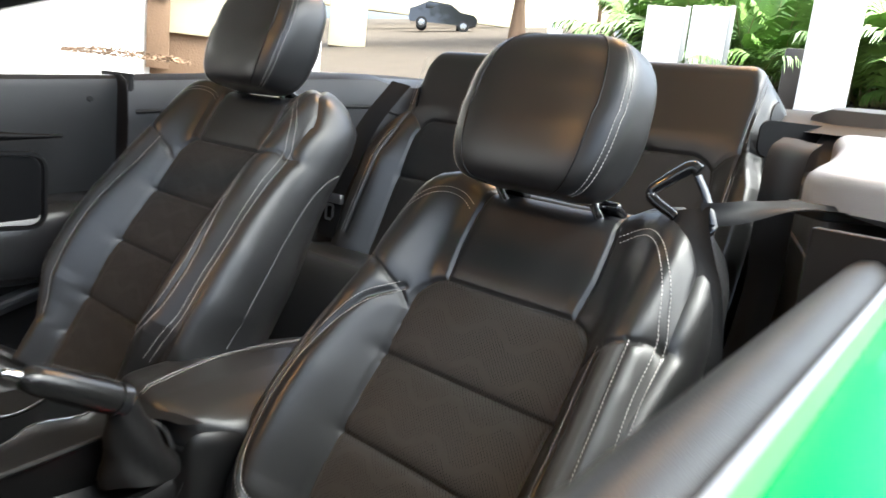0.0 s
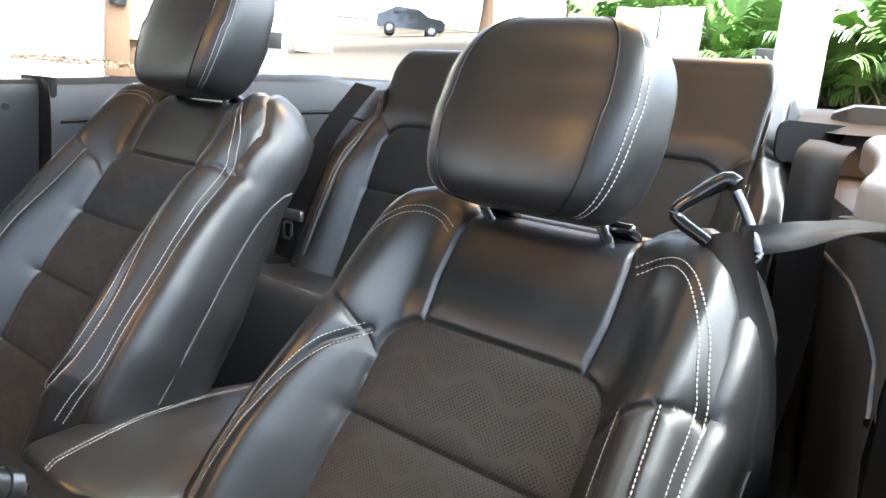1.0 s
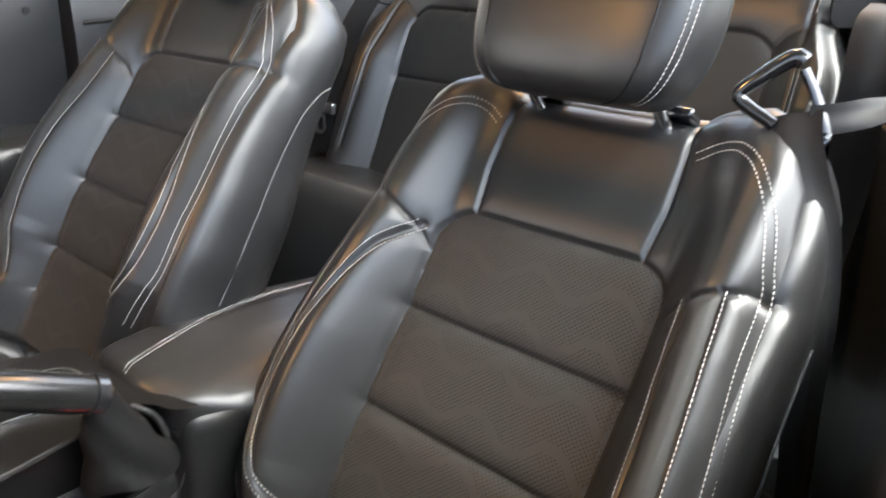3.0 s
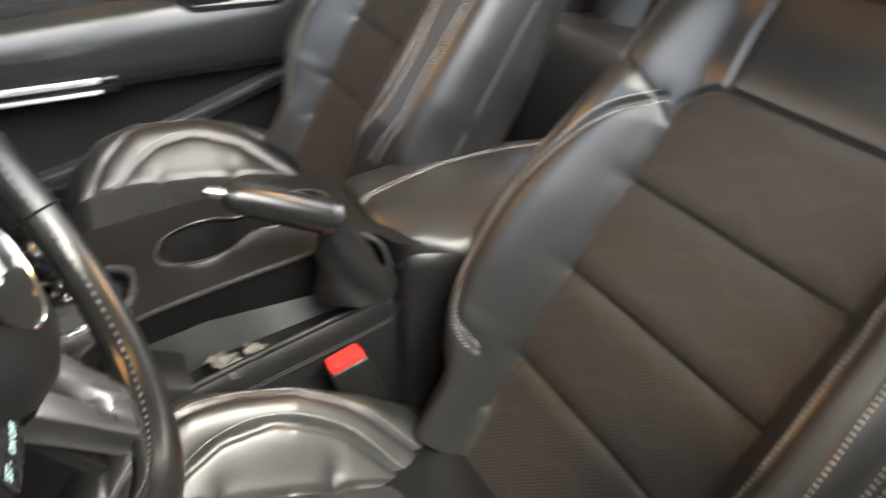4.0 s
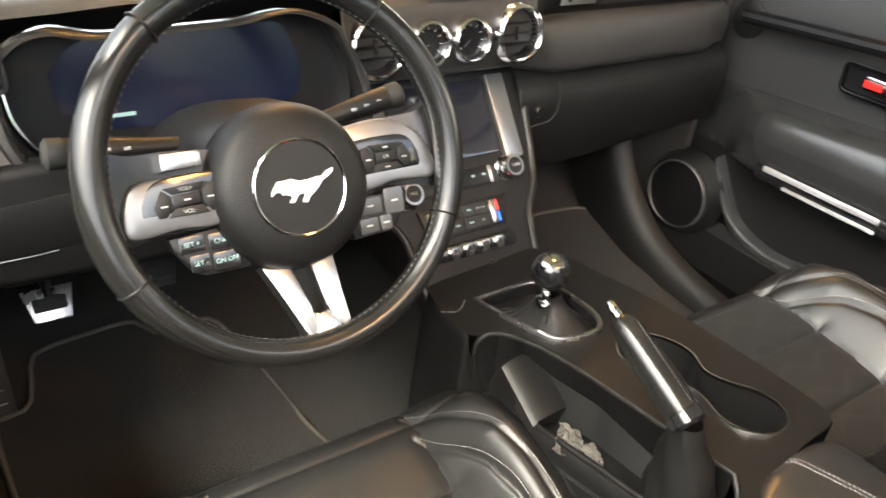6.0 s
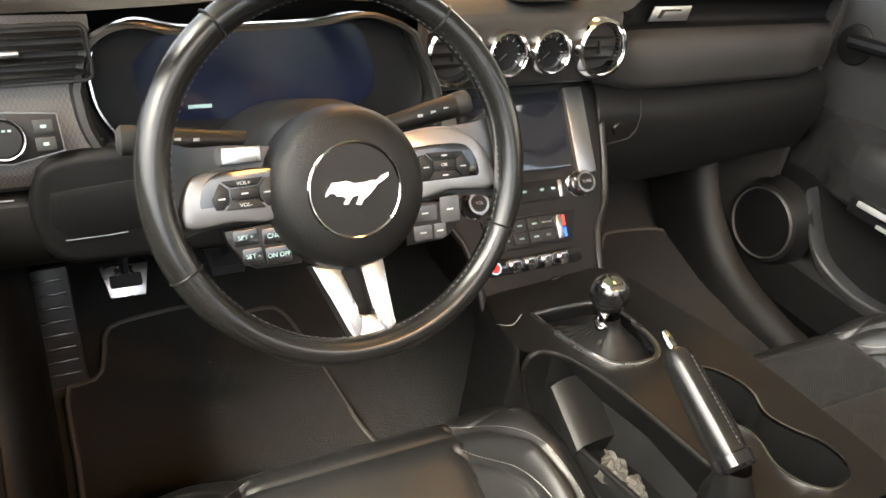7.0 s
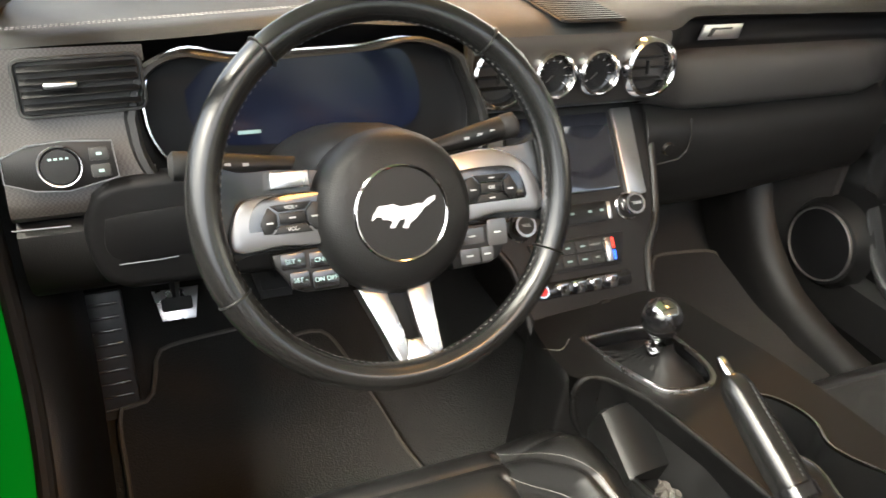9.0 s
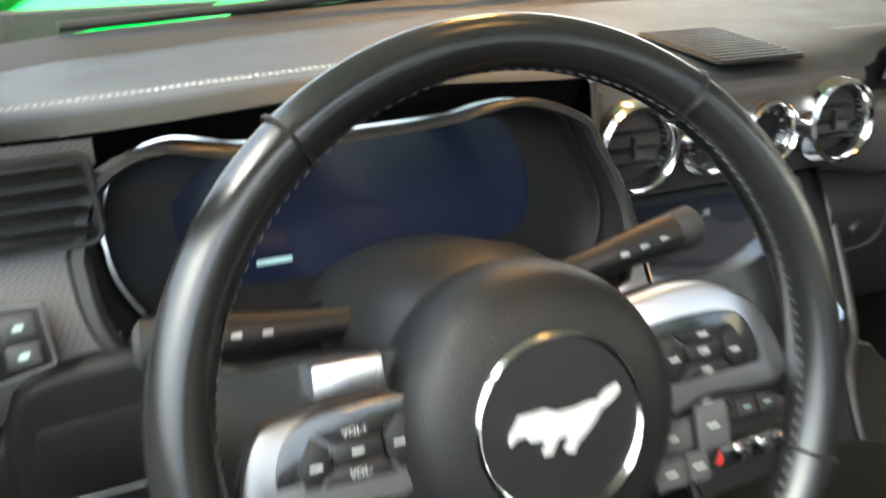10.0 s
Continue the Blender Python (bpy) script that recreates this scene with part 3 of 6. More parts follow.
    cs, cl = [0.25 * (A[:-1, :-1] + A[1:, :-1] + A[:-1, 1:] + A[1:, 1:]) for A in (Sc, Lc)]
    reg = np.where(np.abs(cs) < np.interp(cl, [0, 0.2, 0.45], [0.125, 0.128, 0.14]), np.digitize(cl, [0.09, 0.21, 0.33]), np.where(cs > 0, 4, 5))
    reg = np.where((cl > 0.435) & (reg < 4), 6, reg)
    names = {k: ("cushion_pad", SUEDE, "perforated black suede pad") for k in range(3)}
    names[3] = ("cushion_pad", LEATHER, "smooth leather front pad") if mirror > 0 else ("cushion_pad", SUEDE, "perforated black suede pad")
    names.update({4: ("cushion_bolster", LEATHER, ""), 5: ("cushion_bolster", LEATHER, ""), 6: ("cushion_front", LEATHER, "")})
    panels("cushion", place_c(Sc, Lc, Nc), Sc, Lc, reg, names, seat)
    skirt = []
    path = [(Sc[i, 0], L[i], Nc[i, 0]) for i in range(0, 200, 5)] + [(Sc[-1, j], L[-1], Nc[-1, j]) for j in range(0, len(fr), 6)] + [(Sc[i, -1], L[i], Nc[i, -1]) for i in range(199, -1, -5)]
    for f, out in ((0, 0), (0.1, 0.006), (0.35, 0.006), (1, -0.015)):
        skirt.append([place_c(np.array(s * (1 + out / 0.25)), np.array(l + (out if l > 0.46 else 0)), np.array(n * (1 - f) - 0.17 * f)) for s, l, n in path])
    part("cushion_side", loft(skirt), LEATHER, seat)
    for sg in (1, -1):
        for line, off in ((b2, 0.004), (b3, 0.004), ([(0.225, 0.08), (0.24, 0.2), (0.24, 0.3), (0.225, 0.39), (0.2, 0.43)], 0)):
            c = curve([(sg * (q + off), r, 0) for q, r in line], 60)
            n0 = cushion_top(c[:, 0], c[:, 1])
            stitches("stitching", place_c(c[:, 0], c[:, 1], n0 - 0.002), [cu] * 60, seat)
    # runners
    for sg in (1, -1):
        q = place_c(np.array(sg * 0.19), np.array(0.22), np.array(-0.19))
        part("seat_rail", box(0.04, 0.42, 0.05, 0.006, at(q[0], q[1], 0.245)), PLASTIC, seat)
    part("seat_base", box(0.45, 0.40, 0.16, 0.02, at(c0[0], c0[1] + 0.22, 0.33)), PLASTIC, seat)
    return settle(seat)


car_seat((-0.335, 0.385, 0.723), 1, 31, (-0.335, 0.54, 0.362), 17, (-0.325, 0.256, 1.061), 1.2, "black leather sports seat with suede inserts and grey stitching, driver's side")
car_seat((0.342, 0.377, 0.835), -1, 31, (0.342, 0.48, 0.465), 7, (0.334, 0.248, 1.142), 1.0, "black leather sports seat with suede inserts, raised higher, passenger side")

# ---- rear seats ----
def rear_bench(x, mirror):
    seat = thing("rear_bench", "black leather rear seat with moulded head pad and suede insert", "seat", "rear seats")
    o, a = np.array([x, -0.22, 1.0]), radians(22)
    up, fwd = np.array([0, -math.sin(a), math.cos(a)]), np.array([0, math.cos(a), math.sin(a)])

    def place(s, h, n):
        return o + np.multiply.outer(s * mirror, [1, 0, 0]) + np.multiply.outer(h, up) + np.multiply.outer(n, fwd)
    fr = np.r_[-np.linspace(1, 0, 110)[:-1], np.linspace(0, 1, 110)]
    rows = np.linspace(0, 1, 220)
    rv = -0.45 + rows * 0.65
    W = np.interp(rv, [-0.45, -0.2, -0.03, 0.0, 0.03, 0.06, 0.09, 0.2], [0.235, 0.242, 0.238, 0.232, 0.219, 0.206, 0.2, 0.186])
    S = fr[None, :] * W[:, None]
    T = np.abs(S)
    top = 0.2 - 0.05 * smooth01((T - 0.13) / 0.06) ** 2
    H = -0.45 + rows[:, None] * (top + 0.45)
    b = np.interp(H, [-0.45, -0.1, 0.0, 0.05], [0.05, 0.05, 0.025, 0.0])
    N = b * smooth01((T - 0.12) / 0.08) + 0.008 * smooth01((H + 0.0) / 0.06) - 0.03 * (1 - np.sqrt(np.clip(1 - np.clip((H - top + 0.04) / 0.04, 0, 1) ** 2, 0, 1))) - 0.03 * smooth01((T - W[:, None] + 0.025) / 0.025)
    ins = [(0.135, -0.45), (0.135, -0.035)] + [(0.085 + 0.05 * math.cos(a), -0.035 + 0.05 * math.sin(a)) for a in np.linspace(0, math.pi / 2, 12)] + [(0, 0.015)]
    bt = [(0.13, -0.005), (0.15, 0.018), (0.18, 0.033), (0.24, 0.042)]
    side = [(0.176, 0.2), (0.171, 0.1), (0.171, 0.03), (0.178, -0.04), (0.185, -0.1), (0.19, -0.3)]
    for line in both_sides([ins, bt, side]) + [[(-0.13, -0.13), (0.13, -0.13)]]:
        d = polyline_distance(S, H, line)
        N = N - 0.0032 * np.exp(-(d / 0.0035) ** 2) - 0.0025 * np.exp(-(d / 0.014) ** 2)
    cs, ch = [0.25 * (A[:-1, :-1] + A[1:, :-1] + A[:-1, 1:] + A[1:, 1:]) for A in (S, H)]
    ct = np.abs(cs)
    reg = np.where(ch > 0.012, 2, np.where(cs > 0, 3, 4))
    roof = np.where(ct > 0.085, -0.035 + np.sqrt(np.clip(0.05**2 - (ct - 0.085) ** 2, 0, 1)), 0.015)
    reg = np.where((ct < 0.135) & (ch < roof), np.where(ch > -0.13, 0, 1), reg)
    panels("back", place(S, H, N), S, H, reg, {0: ("insert_panel", SUEDE_PLAIN, "black suede insert"), 1: ("insert_panel", SUEDE_PLAIN, "black suede insert"),
           2: ("head_pad", LEATHER, "smooth leather head pad"), 3: ("bolster", LEATHER, ""), 4: ("bolster", LEATHER, "")}, seat)
    shell = [[place(S[i, j], H[i, j], N[i, j]) for i, j in [(k, 0) for k in range(0, 220, 6)] + [(219, j) for j in range(0, 219, 6)] + [(k, 218) for k in range(219, -1, -6)]]]
    shell.append([v - fwd * 0.1 for v in shell[0]])
    part("back_shell", loft(shell), LEATHER, seat)
    for sg in (1, -1):
        for off in (0, 0.007):
            for piece in ([(0.175, 0.17), (0.172, 0.1), (0.17, 0.045)], [(0.176, -0.02), (0.185, -0.1), (0.19, -0.3)]):
                c = curve([(sg * (p + off), q, 0) for p, q in piece], 50)
                n0 = np.array([N[np.argmin(abs(H[:, np.argmin(abs(fr - p / 0.235))] - q)), np.argmin(abs(fr - p / 0.235))] for p, q in c[:, :2]])
                n0 = np.convolve(np.pad(n0, 6, mode="edge"), np.ones(13) / 13, mode="valid") + 0.001
                stitches("stitching", place(c[:, 0], c[:, 1], n0), [fwd] * 50, seat)
    # cushion
    rowsC = []
    for l, z in ((0.0, 0.69), (0.1, 0.695), (0.17, 0.712), (0.215, 0.722), (0.24, 0.717), (0.262, 0.7), (0.3, 0.655), (0.335, 0.6), (0.36, 0.53), (0.365, 0.42)):
        rowsC.append([(x + s, -0.12 + l, z + 0.012 * smooth01((abs(s) - 0.1) / 0.1)) for s in np.linspace(-0.24, 0.24, 30)])
    cush = part("cushion", loft(rowsC), LEATHER, seat)
    stitches("stitching", [(x + s, 0.098, 0.7235 + 0.012 * smooth01((abs(s) - 0.1) / 0.1)) for s in np.linspace(-0.22, 0.22, 30)], [(0, 0, 1)] * 30, cush)
    return settle(seat)


rear_bench(-0.21, 1)
rear_bench(0.25, -1)

# ---- steering wheel ----
WHEEL = pose(-0.3532, 0.9703, 0.8881, 65, 0, 0)
SPIDER = WHEEL @ pose(-0.0004, -0.0095, -0.0133) @ Matrix.Diagonal((1.035, 1.035, 1.0, 1.0))


def steering_wheel():
    w = thing("steering_wheel", "black leather steering wheel with silver spokes and round hub", "steering wheel")
    def on(m, bm):
        bmesh.ops.transform(bm, matrix=m, verts=bm.verts)
        return bm
    fit = lambda bm: on(SPIDER, bm)
    R = 0.172
    rim = [(R * math.cos(t) - 0.005, R * math.sin(t) - 0.008, 0) for t in np.linspace(0, 2 * math.pi, 121)[:-1]]
    rad = [0.0138 + 0.0015 * max(0, math.cos(2 * (t - 0.3))) for t in np.linspace(0, 2 * math.pi, 121)[:-1]]
    rim_ob = part("rim", on(WHEEL, tube(rim, rad, 24, closed=True, flat=1.1)), WHEEL_LEATHER, w)
    for deg in (52, 128, 205, 335):
        t = radians(deg)
        c = [Vector((math.cos(t), math.sin(t), 0)) * (R + 0.0154 * math.cos(b)) + Vector((-0.005, -0.008, 0.0168 * math.sin(b))) for b in np.linspace(0, 2 * math.pi, 25)[:-1]]
        part("seam", on(WHEEL, tube(c, 0.0011, 6, closed=True, up=(math.sin(t), -math.cos(t), 0.01))), PLASTIC, rim_ob)
    line = [(0.1583 * math.cos(t) - 0.005, 0.1583 * math.sin(t) - 0.008, 0.004) for t in np.linspace(0, 2 * math.pi, 200)]
    st = stitches("stitching", line, [(-math.cos(t), -math.sin(t), 0.4) for t in np.linspace(0, 2 * math.pi, 200)], rim_ob, 0.007, 0.0035, thread=DARK_THREAD)
    st.matrix_local = WHEEL
    HUB = at(-0.003, -0.0145, 0) @ Matrix.Diagonal((1.02, 1.02, 1.0, 1.0))
    hub = part("airbag_cover", fit(lathe([(0, 0.022), (0.045, 0.021), (0.061, 0.0175), (0.0695, 0.0105), (0.0745, -0.001), (0.0765, -0.015), (0.0755, -0.035), (0.06, -0.06)], 56, HUB)), SOFT, w, "round soft black airbag cover")
    part("hub_ring", fit(lathe([(0.0405, 0.0205), (0.0408, 0.0235), (0.042, 0.0245), (0.0433, 0.0232), (0.0438, 0.0195)], 56, HUB)), CHROME, hub, "chrome ring")
    part("hub_disc", fit(lathe([(0, 0.0225), (0.0406, 0.0222)], 48, HUB)), PLASTIC, hub)
    blob = [(-0.028, -0.003), (-0.027, 0.001), (-0.021, 0.0085), (-0.014, 0.0085), (-0.008, 0.009), (-0.001, 0.006), (0.008, 0.006), (0.016, 0.0072), (0.02, 0.0065), (0.025, 0.0105), (0.0315, 0.0125), (0.031, 0.0092), (0.026, 0.0058),
            (0.02, 0.003), (0.0165, -0.001), (0.0115, -0.0055), (0.006, -0.009), (0.003, -0.0135), (-0.001, -0.0125), (0.0015, -0.008), (0.0025, -0.0045), (-0.004, -0.0055), (-0.0085, -0.0115), (-0.0125, -0.0112), (-0.0095, -0.0062), (-0.0135, -0.004), (-0.018, -0.0035), (-0.0195, -0.0008), (-0.024, -0.0005)]
    part("emblem", fit(plate(blob, 0.0025, HUB @ at(0, 0, 0.0224))), BRIGHT_SATIN, hub, "plain silver emblem shape")
    for sg in (-1, 1):
        arm = [[(sg * 0.05, 0.028, -0.016), (sg * 0.1, 0.034, -0.014), (sg * 0.14, 0.036, -0.008), (sg * 0.168, 0.052, 0)],
               [(sg * 0.05, -0.04, -0.016), (sg * 0.1, -0.036, -0.014), (sg * 0.14, -0.038, -0.008), (sg * 0.168, -0.05, 0)]]
        top = [curve(r, 12) for r in arm]
        sec = [list(top[0] + [0, 0, -0.02]), list(top[0]), list(0.5 * (top[0] + top[1]) + [0, 0, 0.003]), list(top[1]), list(top[1] + [0, 0, -0.02])]
        part("spoke", fit(loft(sec, wrap=False)), WHEEL_LEATHER, w)
        out = smooth_loop([(-0.07, 0.012), (-0.11, 0.0125), (-0.136, 0.010), (-0.147, -0.004), (-0.152, -0.026), (-0.144, -0.035), (-0.11, -0.033), (-0.07, -0.032)], 44) if sg < 0 else smooth_loop([(sg * x, y) for x, y in ((0.05, 0.030), (0.09, 0.034), (0.116, 0.029), (0.138, 0.014), (0.149, -0.008), (0.151, -0.024), (0.142, -0.032), (0.1, -0.029), (0.06, -0.03))], 44)
        # The left trim's darker satin carries the shade on that side of the wheel.
        frame_ob = part("spoke_trim", fit(plate(out, 0.014, at(0, 0, -0.012, -5), 0.004)), SATIN if sg > 0 else DARK_SATIN, w, "satin silver spoke trim" if sg > 0 else "satin silver spoke trim, shade put into its darker colour")
        if sg < 0:
            part("spoke_bridge", fit(plate([(-0.113, 0.018), (-0.112, 0.033), (-0.078, 0.032), (-0.078, 0.018)], 0.012, at(0, 0, -0.012), 0.003)), SATIN, frame_ob)
        pad = smooth_loop([(sg * x - 0.003 * (sg < 0), y - 0.005 * (sg < 0)) for x, y in ((0.057, 0.0165), (0.09, 0.018), (0.12, 0.0145), (0.132, -0.005), (0.128, -0.0205), (0.09, -0.0225), (0.059, -0.0225))], 36)
        part("button_pad", fit(plate(pad, 0.003, at(0, 0, 0.0005), 0.001)), GLOSS, frame_ob)
        keys = (((0.077, 0.0105), (0.113, 0.0095), (0.106, 0.0035), (0.083, 0.004)), ((0.077, -0.0165), (0.112, -0.0155), (0.106, -0.0085), (0.083, -0.0085)),
                ((0.083, 0.0028), (0.106, 0.0024), (0.106, -0.0072), (0.083, -0.0072)), ((0.068, 0.008), (0.0755, 0.0095), (0.0815, 0.0025), (0.0815, -0.0075), (0.0755, -0.0155), (0.068, -0.015)),
                ((0.1145, 0.0085), (0.1225, -0.005), (0.12, -0.0145), (0.1135, -0.0148), (0.1075, -0.0075), (0.1075, 0.002)))
        for key in keys:
            q = [(sg * x - 0.003 * (sg < 0), y - 0.005 * (sg < 0)) for x, y in key]
            k_ob = part("button", fit(plate(q, 0.0025, at(0, 0, 0.0034), 0.0008)), PLASTIC, frame_ob)
            cx, cy = np.mean(q, axis=0)
            word = {(-1, 0): "VOL+", (-1, 1): "VOL-", (1, 2): "OK"}.get((sg, keys.index(key)))
            if word:
                words(word, 0.0048, SPIDER @ at(cx, cy, 0.0061), MARK, frame_ob)
                continue
            part("button_mark", fit(plate(rounded(0.006, 0.0014, 0.0005), 0.0003, at(cx, cy, 0.006))), MARK, frame_ob)
        low = [(sg * x, y) for x, y in ((0.05, -0.036), (0.118, -0.039), (0.116, -0.05), (0.102, -0.072), (0.092, -0.077), (0.052, -0.078))]
        pad = part("lower_switch", fit(plate(low, 0.012, at(0, 0, -0.018), 0.003)), PLASTIC, w, "lower switch cluster with four keys")
        for bx, by, kw, kh, word in (((0.0735, -0.0485, 0.024, 0.0145, "CNCL"), (0.1, -0.047, 0.022, 0.0145, "SET +"), (0.0725, -0.0665, 0.024, 0.016, "ON OFF"), (0.0955, -0.0645, 0.018, 0.015, "SET -")) if sg < 0 else
                                     ((0.0735, -0.048, 0.026, 0.016, ""), (0.101, -0.047, 0.021, 0.026, ""), (0.07, -0.067, 0.02, 0.015, ""), (0.0885, -0.067, 0.013, 0.015, ""))):
            # Right keys get a paler grey that stands in for their reflection.
            part("key", fit(plate(rounded(kw, kh, 0.002), 0.002, at(sg * bx, by, -0.006), 0.0006)), GLOSS if sg < 0 else KEY_GREY, pad)
            if word:
                words(word, 0.0058, SPIDER @ at(sg * bx, by, -0.0037), CYAN_MARK, pad)
            else:
                part("key_mark", fit(plate(rounded(0.007, 0.0016, 0.0004), 0.0003, at(sg * bx, by, -0.0038))), MARK, pad)
    for sg in (-1, 1):
        leg = [(sg * x - 0.008 + 0.2 * (-0.09 - y), y) for x, y in ((0.036, -0.084), (0.0095, -0.088), (0.0065, -0.13), (0.009, -0.15), (0.02, -0.164), (0.0245, -0.15), (0.029, -0.12))]
        part("lower_spoke", fit(plate(leg, 0.018, at(0, -0.125, -0.012, -13) @ at(0, 0.125, 0), 0.004)), SATIN, w, "satin silver lower spoke leg")
    part("lower_spoke", fit(plate([(-0.0055, -0.148), (-0.0055, -0.138), (0.0095, -0.138), (0.0145, -0.148), (0.026, -0.166), (-0.014, -0.166)], 0.016, at(0, -0.125, -0.012, -13) @ at(0, 0.125, 0), 0.003)), SATIN, w)
    part("spoke_backing", fit(plate([(-0.044, -0.07), (0.03, -0.07), (0.028, -0.162), (-0.015, -0.162)], 0.008, at(0, 0, -0.026))), PLASTIC, w)
    part("column_boss", fit(lathe([(0.05, -0.03), (0.058, -0.05), (0.055, -0.10), (0.0, -0.11)], 32)), PLASTIC, w)
    return settle(w)


steering_wheel()

# ---- dashboard ----
def dash_loft(name, stations, mat, parent, label="", sub=10):
    """A skin through (x, [(y, z), ...]) profiles, rounded along the dash."""
    xs = [s[0] for s in stations]
    prof = np.array([s[1] for s in stations], float)
    rows = []
    for x in np.linspace(xs[0], xs[-1], sub * (len(xs) - 1) + 1):
        i = min(max(np.searchsorted(xs, x) - 1, 0), len(xs) - 2)
        f = smooth01((x - xs[i]) / (xs[i + 1] - xs[i]))
        p = prof[i] * (1 - f) + prof[i + 1] * f
        c = curve(np.c_[p, np.zeros(len(p))], 4 * len(p)) if len(p) > 2 else np.c_[p, np.zeros(len(p))]
        rows.append([(x, q[0], q[1]) for q in c])
    return part(name, loft(rows), mat, parent, label)




def face_at(x, y, z, tilt=80):
    """A frame whose z looks back at the driver, on a face tilted from level by tilt degrees."""
    return pose(x, y, z, tilt, 0, 0)


def round_vent(x, dash):
    m = face_at(x, 1.243, 0.888)
    v = part("air_vent", lathe([(0.0335, 0.0), (0.0345, 0.012), (0.0375, 0.016), (0.042, 0.014), (0.0445, 0.004), (0.045, -0.004)], 40, m), CHROME, dash, "round air vent with chrome ring")
    part("vent_throat", lathe([(0.034, 0.006), (0.032, -0.02), (0, -0.024)], 32, m), GLOSS, v)
    for k in (-0.016, 0.0, 0.016):
        half = math.sqrt(0.031**2 - k * k)
        part("vent_blade", box(half * 2, 0.003, 0.016, 0.001, m @ at(0, k, -0.006, 20)), PLASTIC, v)
    part("vent_tab", box(0.004, 0.02, 0.006, 0.001, m @ at(0, 0, 0.003)), PLASTIC, v)


def small_gauge(x, dash):
    m = face_at(x, 1.243, 0.885)
    g = part("gauge", lathe([(0.0255, 0.0), (0.0262, 0.009), (0.0285, 0.012), (0.0315, 0.010), (0.034, 0.002), (0.0345, -0.004)], 36, m), CHROME, dash, "small round gauge with chrome ring")
    part("gauge_face", lathe([(0, -0.001), (0.0258, -0.001)], 32, m), GLOSS, g)
    for k in range(9):
        a = radians(215 - 250 * k / 8)
        part("gauge_tick", box(0.0045, 0.0008, 0.0004, 0, m @ at(0.0205 * math.cos(a), 0.0205 * math.sin(a), 0.0, 0, 0, math.degrees(a))), MARK, g)
    part("gauge_needle", box(0.014, 0.0009, 0.0008, 0, m @ at(-0.006, -0.005, 0.001, 0, 0, 40)), DARK_THREAD, g)


def dashboard():
    d = thing("dashboard", "black dashboard with patterned trim, round vents and stitched top", "dashboard")
    top = [(-0.70, [(1.470, 0.945), (1.370, 0.95), (1.33, 0.955), (1.22, 0.972), (1.188, 0.966)]),
           (-0.58, [(1.540, 0.945), (1.440, 0.952), (1.33, 0.958), (1.22, 0.976), (1.192, 0.968)]),
           (-0.36, [(1.610, 0.945), (1.510, 0.955), (1.33, 0.962), (1.24, 0.981), (1.212, 0.973)]),
           (-0.19, [(1.660, 0.945), (1.560, 0.953), (1.33, 0.957), (1.25, 0.97), (1.224, 0.963)]),
           (-0.15, [(1.670, 0.945), (1.570, 0.95), (1.34, 0.952), (1.275, 0.944), (1.255, 0.936)]),
           (0.16, [(1.670, 0.945), (1.570, 0.95), (1.34, 0.952), (1.275, 0.944), (1.255, 0.936)]),
           (0.24, [(1.650, 0.945), (1.550, 0.95), (1.36, 0.955), (1.31, 0.952), (1.295, 0.944)]),
           (0.68, [(1.480, 0.945), (1.380, 0.948), (1.36, 0.952), (1.31, 0.948), (1.295, 0.94)])]
    dash_loft("dash_top", top, GREY_TRIM, d, "stitched grained vinyl dash top")
    face = [(-0.70, [(1.188, 0.966), (1.183, 0.95), (1.168, 0.9), (1.142, 0.85), (1.13, 0.815), (1.15, 0.80)]),
            (-0.20, [(1.205, 0.962), (1.2, 0.95), (1.183, 0.9), (1.158, 0.85), (1.145, 0.815), (1.16, 0.80)]),
            (-0.168, [(1.24, 0.953), (1.238, 0.94), (1.23, 0.9), (1.222, 0.85), (1.21, 0.83), (1.21, 0.815)]),
            (-0.15, [(1.255, 0.936), (1.25, 0.925), (1.246, 0.885), (1.248, 0.85), (1.252, 0.835), (1.27, 0.825)]),
            (0.16, [(1.255, 0.936), (1.25, 0.925), (1.246, 0.885), (1.248, 0.85), (1.252, 0.835), (1.27, 0.825)])]
    shelf = [(0.16, [(1.255, 0.936), (1.27, 0.925), (1.275, 0.9), (1.27, 0.895)]), (0.24, [(1.295, 0.944), (1.315, 0.93), (1.315, 0.9), (1.30, 0.893)]),
             (0.68, [(1.295, 0.94), (1.315, 0.925), (1.315, 0.9), (1.30, 0.893)])]
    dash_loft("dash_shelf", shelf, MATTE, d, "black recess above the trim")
    band = [(0.13, [(1.25, 0.9), (1.246, 0.88), (1.246, 0.85), (1.254, 0.83), (1.275, 0.82)]), (0.24, [(1.30, 0.893), (1.278, 0.888), (1.262, 0.85), (1.258, 0.815), (1.28, 0.798)]),
            (0.60, [(1.30, 0.893), (1.278, 0.886), (1.262, 0.85), (1.262, 0.815), (1.28, 0.80)]), (0.68, [(1.31, 0.89), (1.29, 0.88), (1.28, 0.85), (1.282, 0.82), (1.3, 0.81)])]
    dash_loft("trim_band", band, TRIM, d, "dark patterned trim band")
    low = [(0.15, [(1.275, 0.82), (1.245, 0.79), (1.238, 0.76), (1.245, 0.68), (1.28, 0.63), (1.45, 0.60)]), (0.3, [(1.29, 0.81), (1.25, 0.785), (1.238, 0.75), (1.248, 0.68), (1.29, 0.62), (1.45, 0.60)]),
           (0.68, [(1.30, 0.82), (1.26, 0.79), (1.25, 0.76), (1.262, 0.69), (1.30, 0.64), (1.45, 0.60)])]
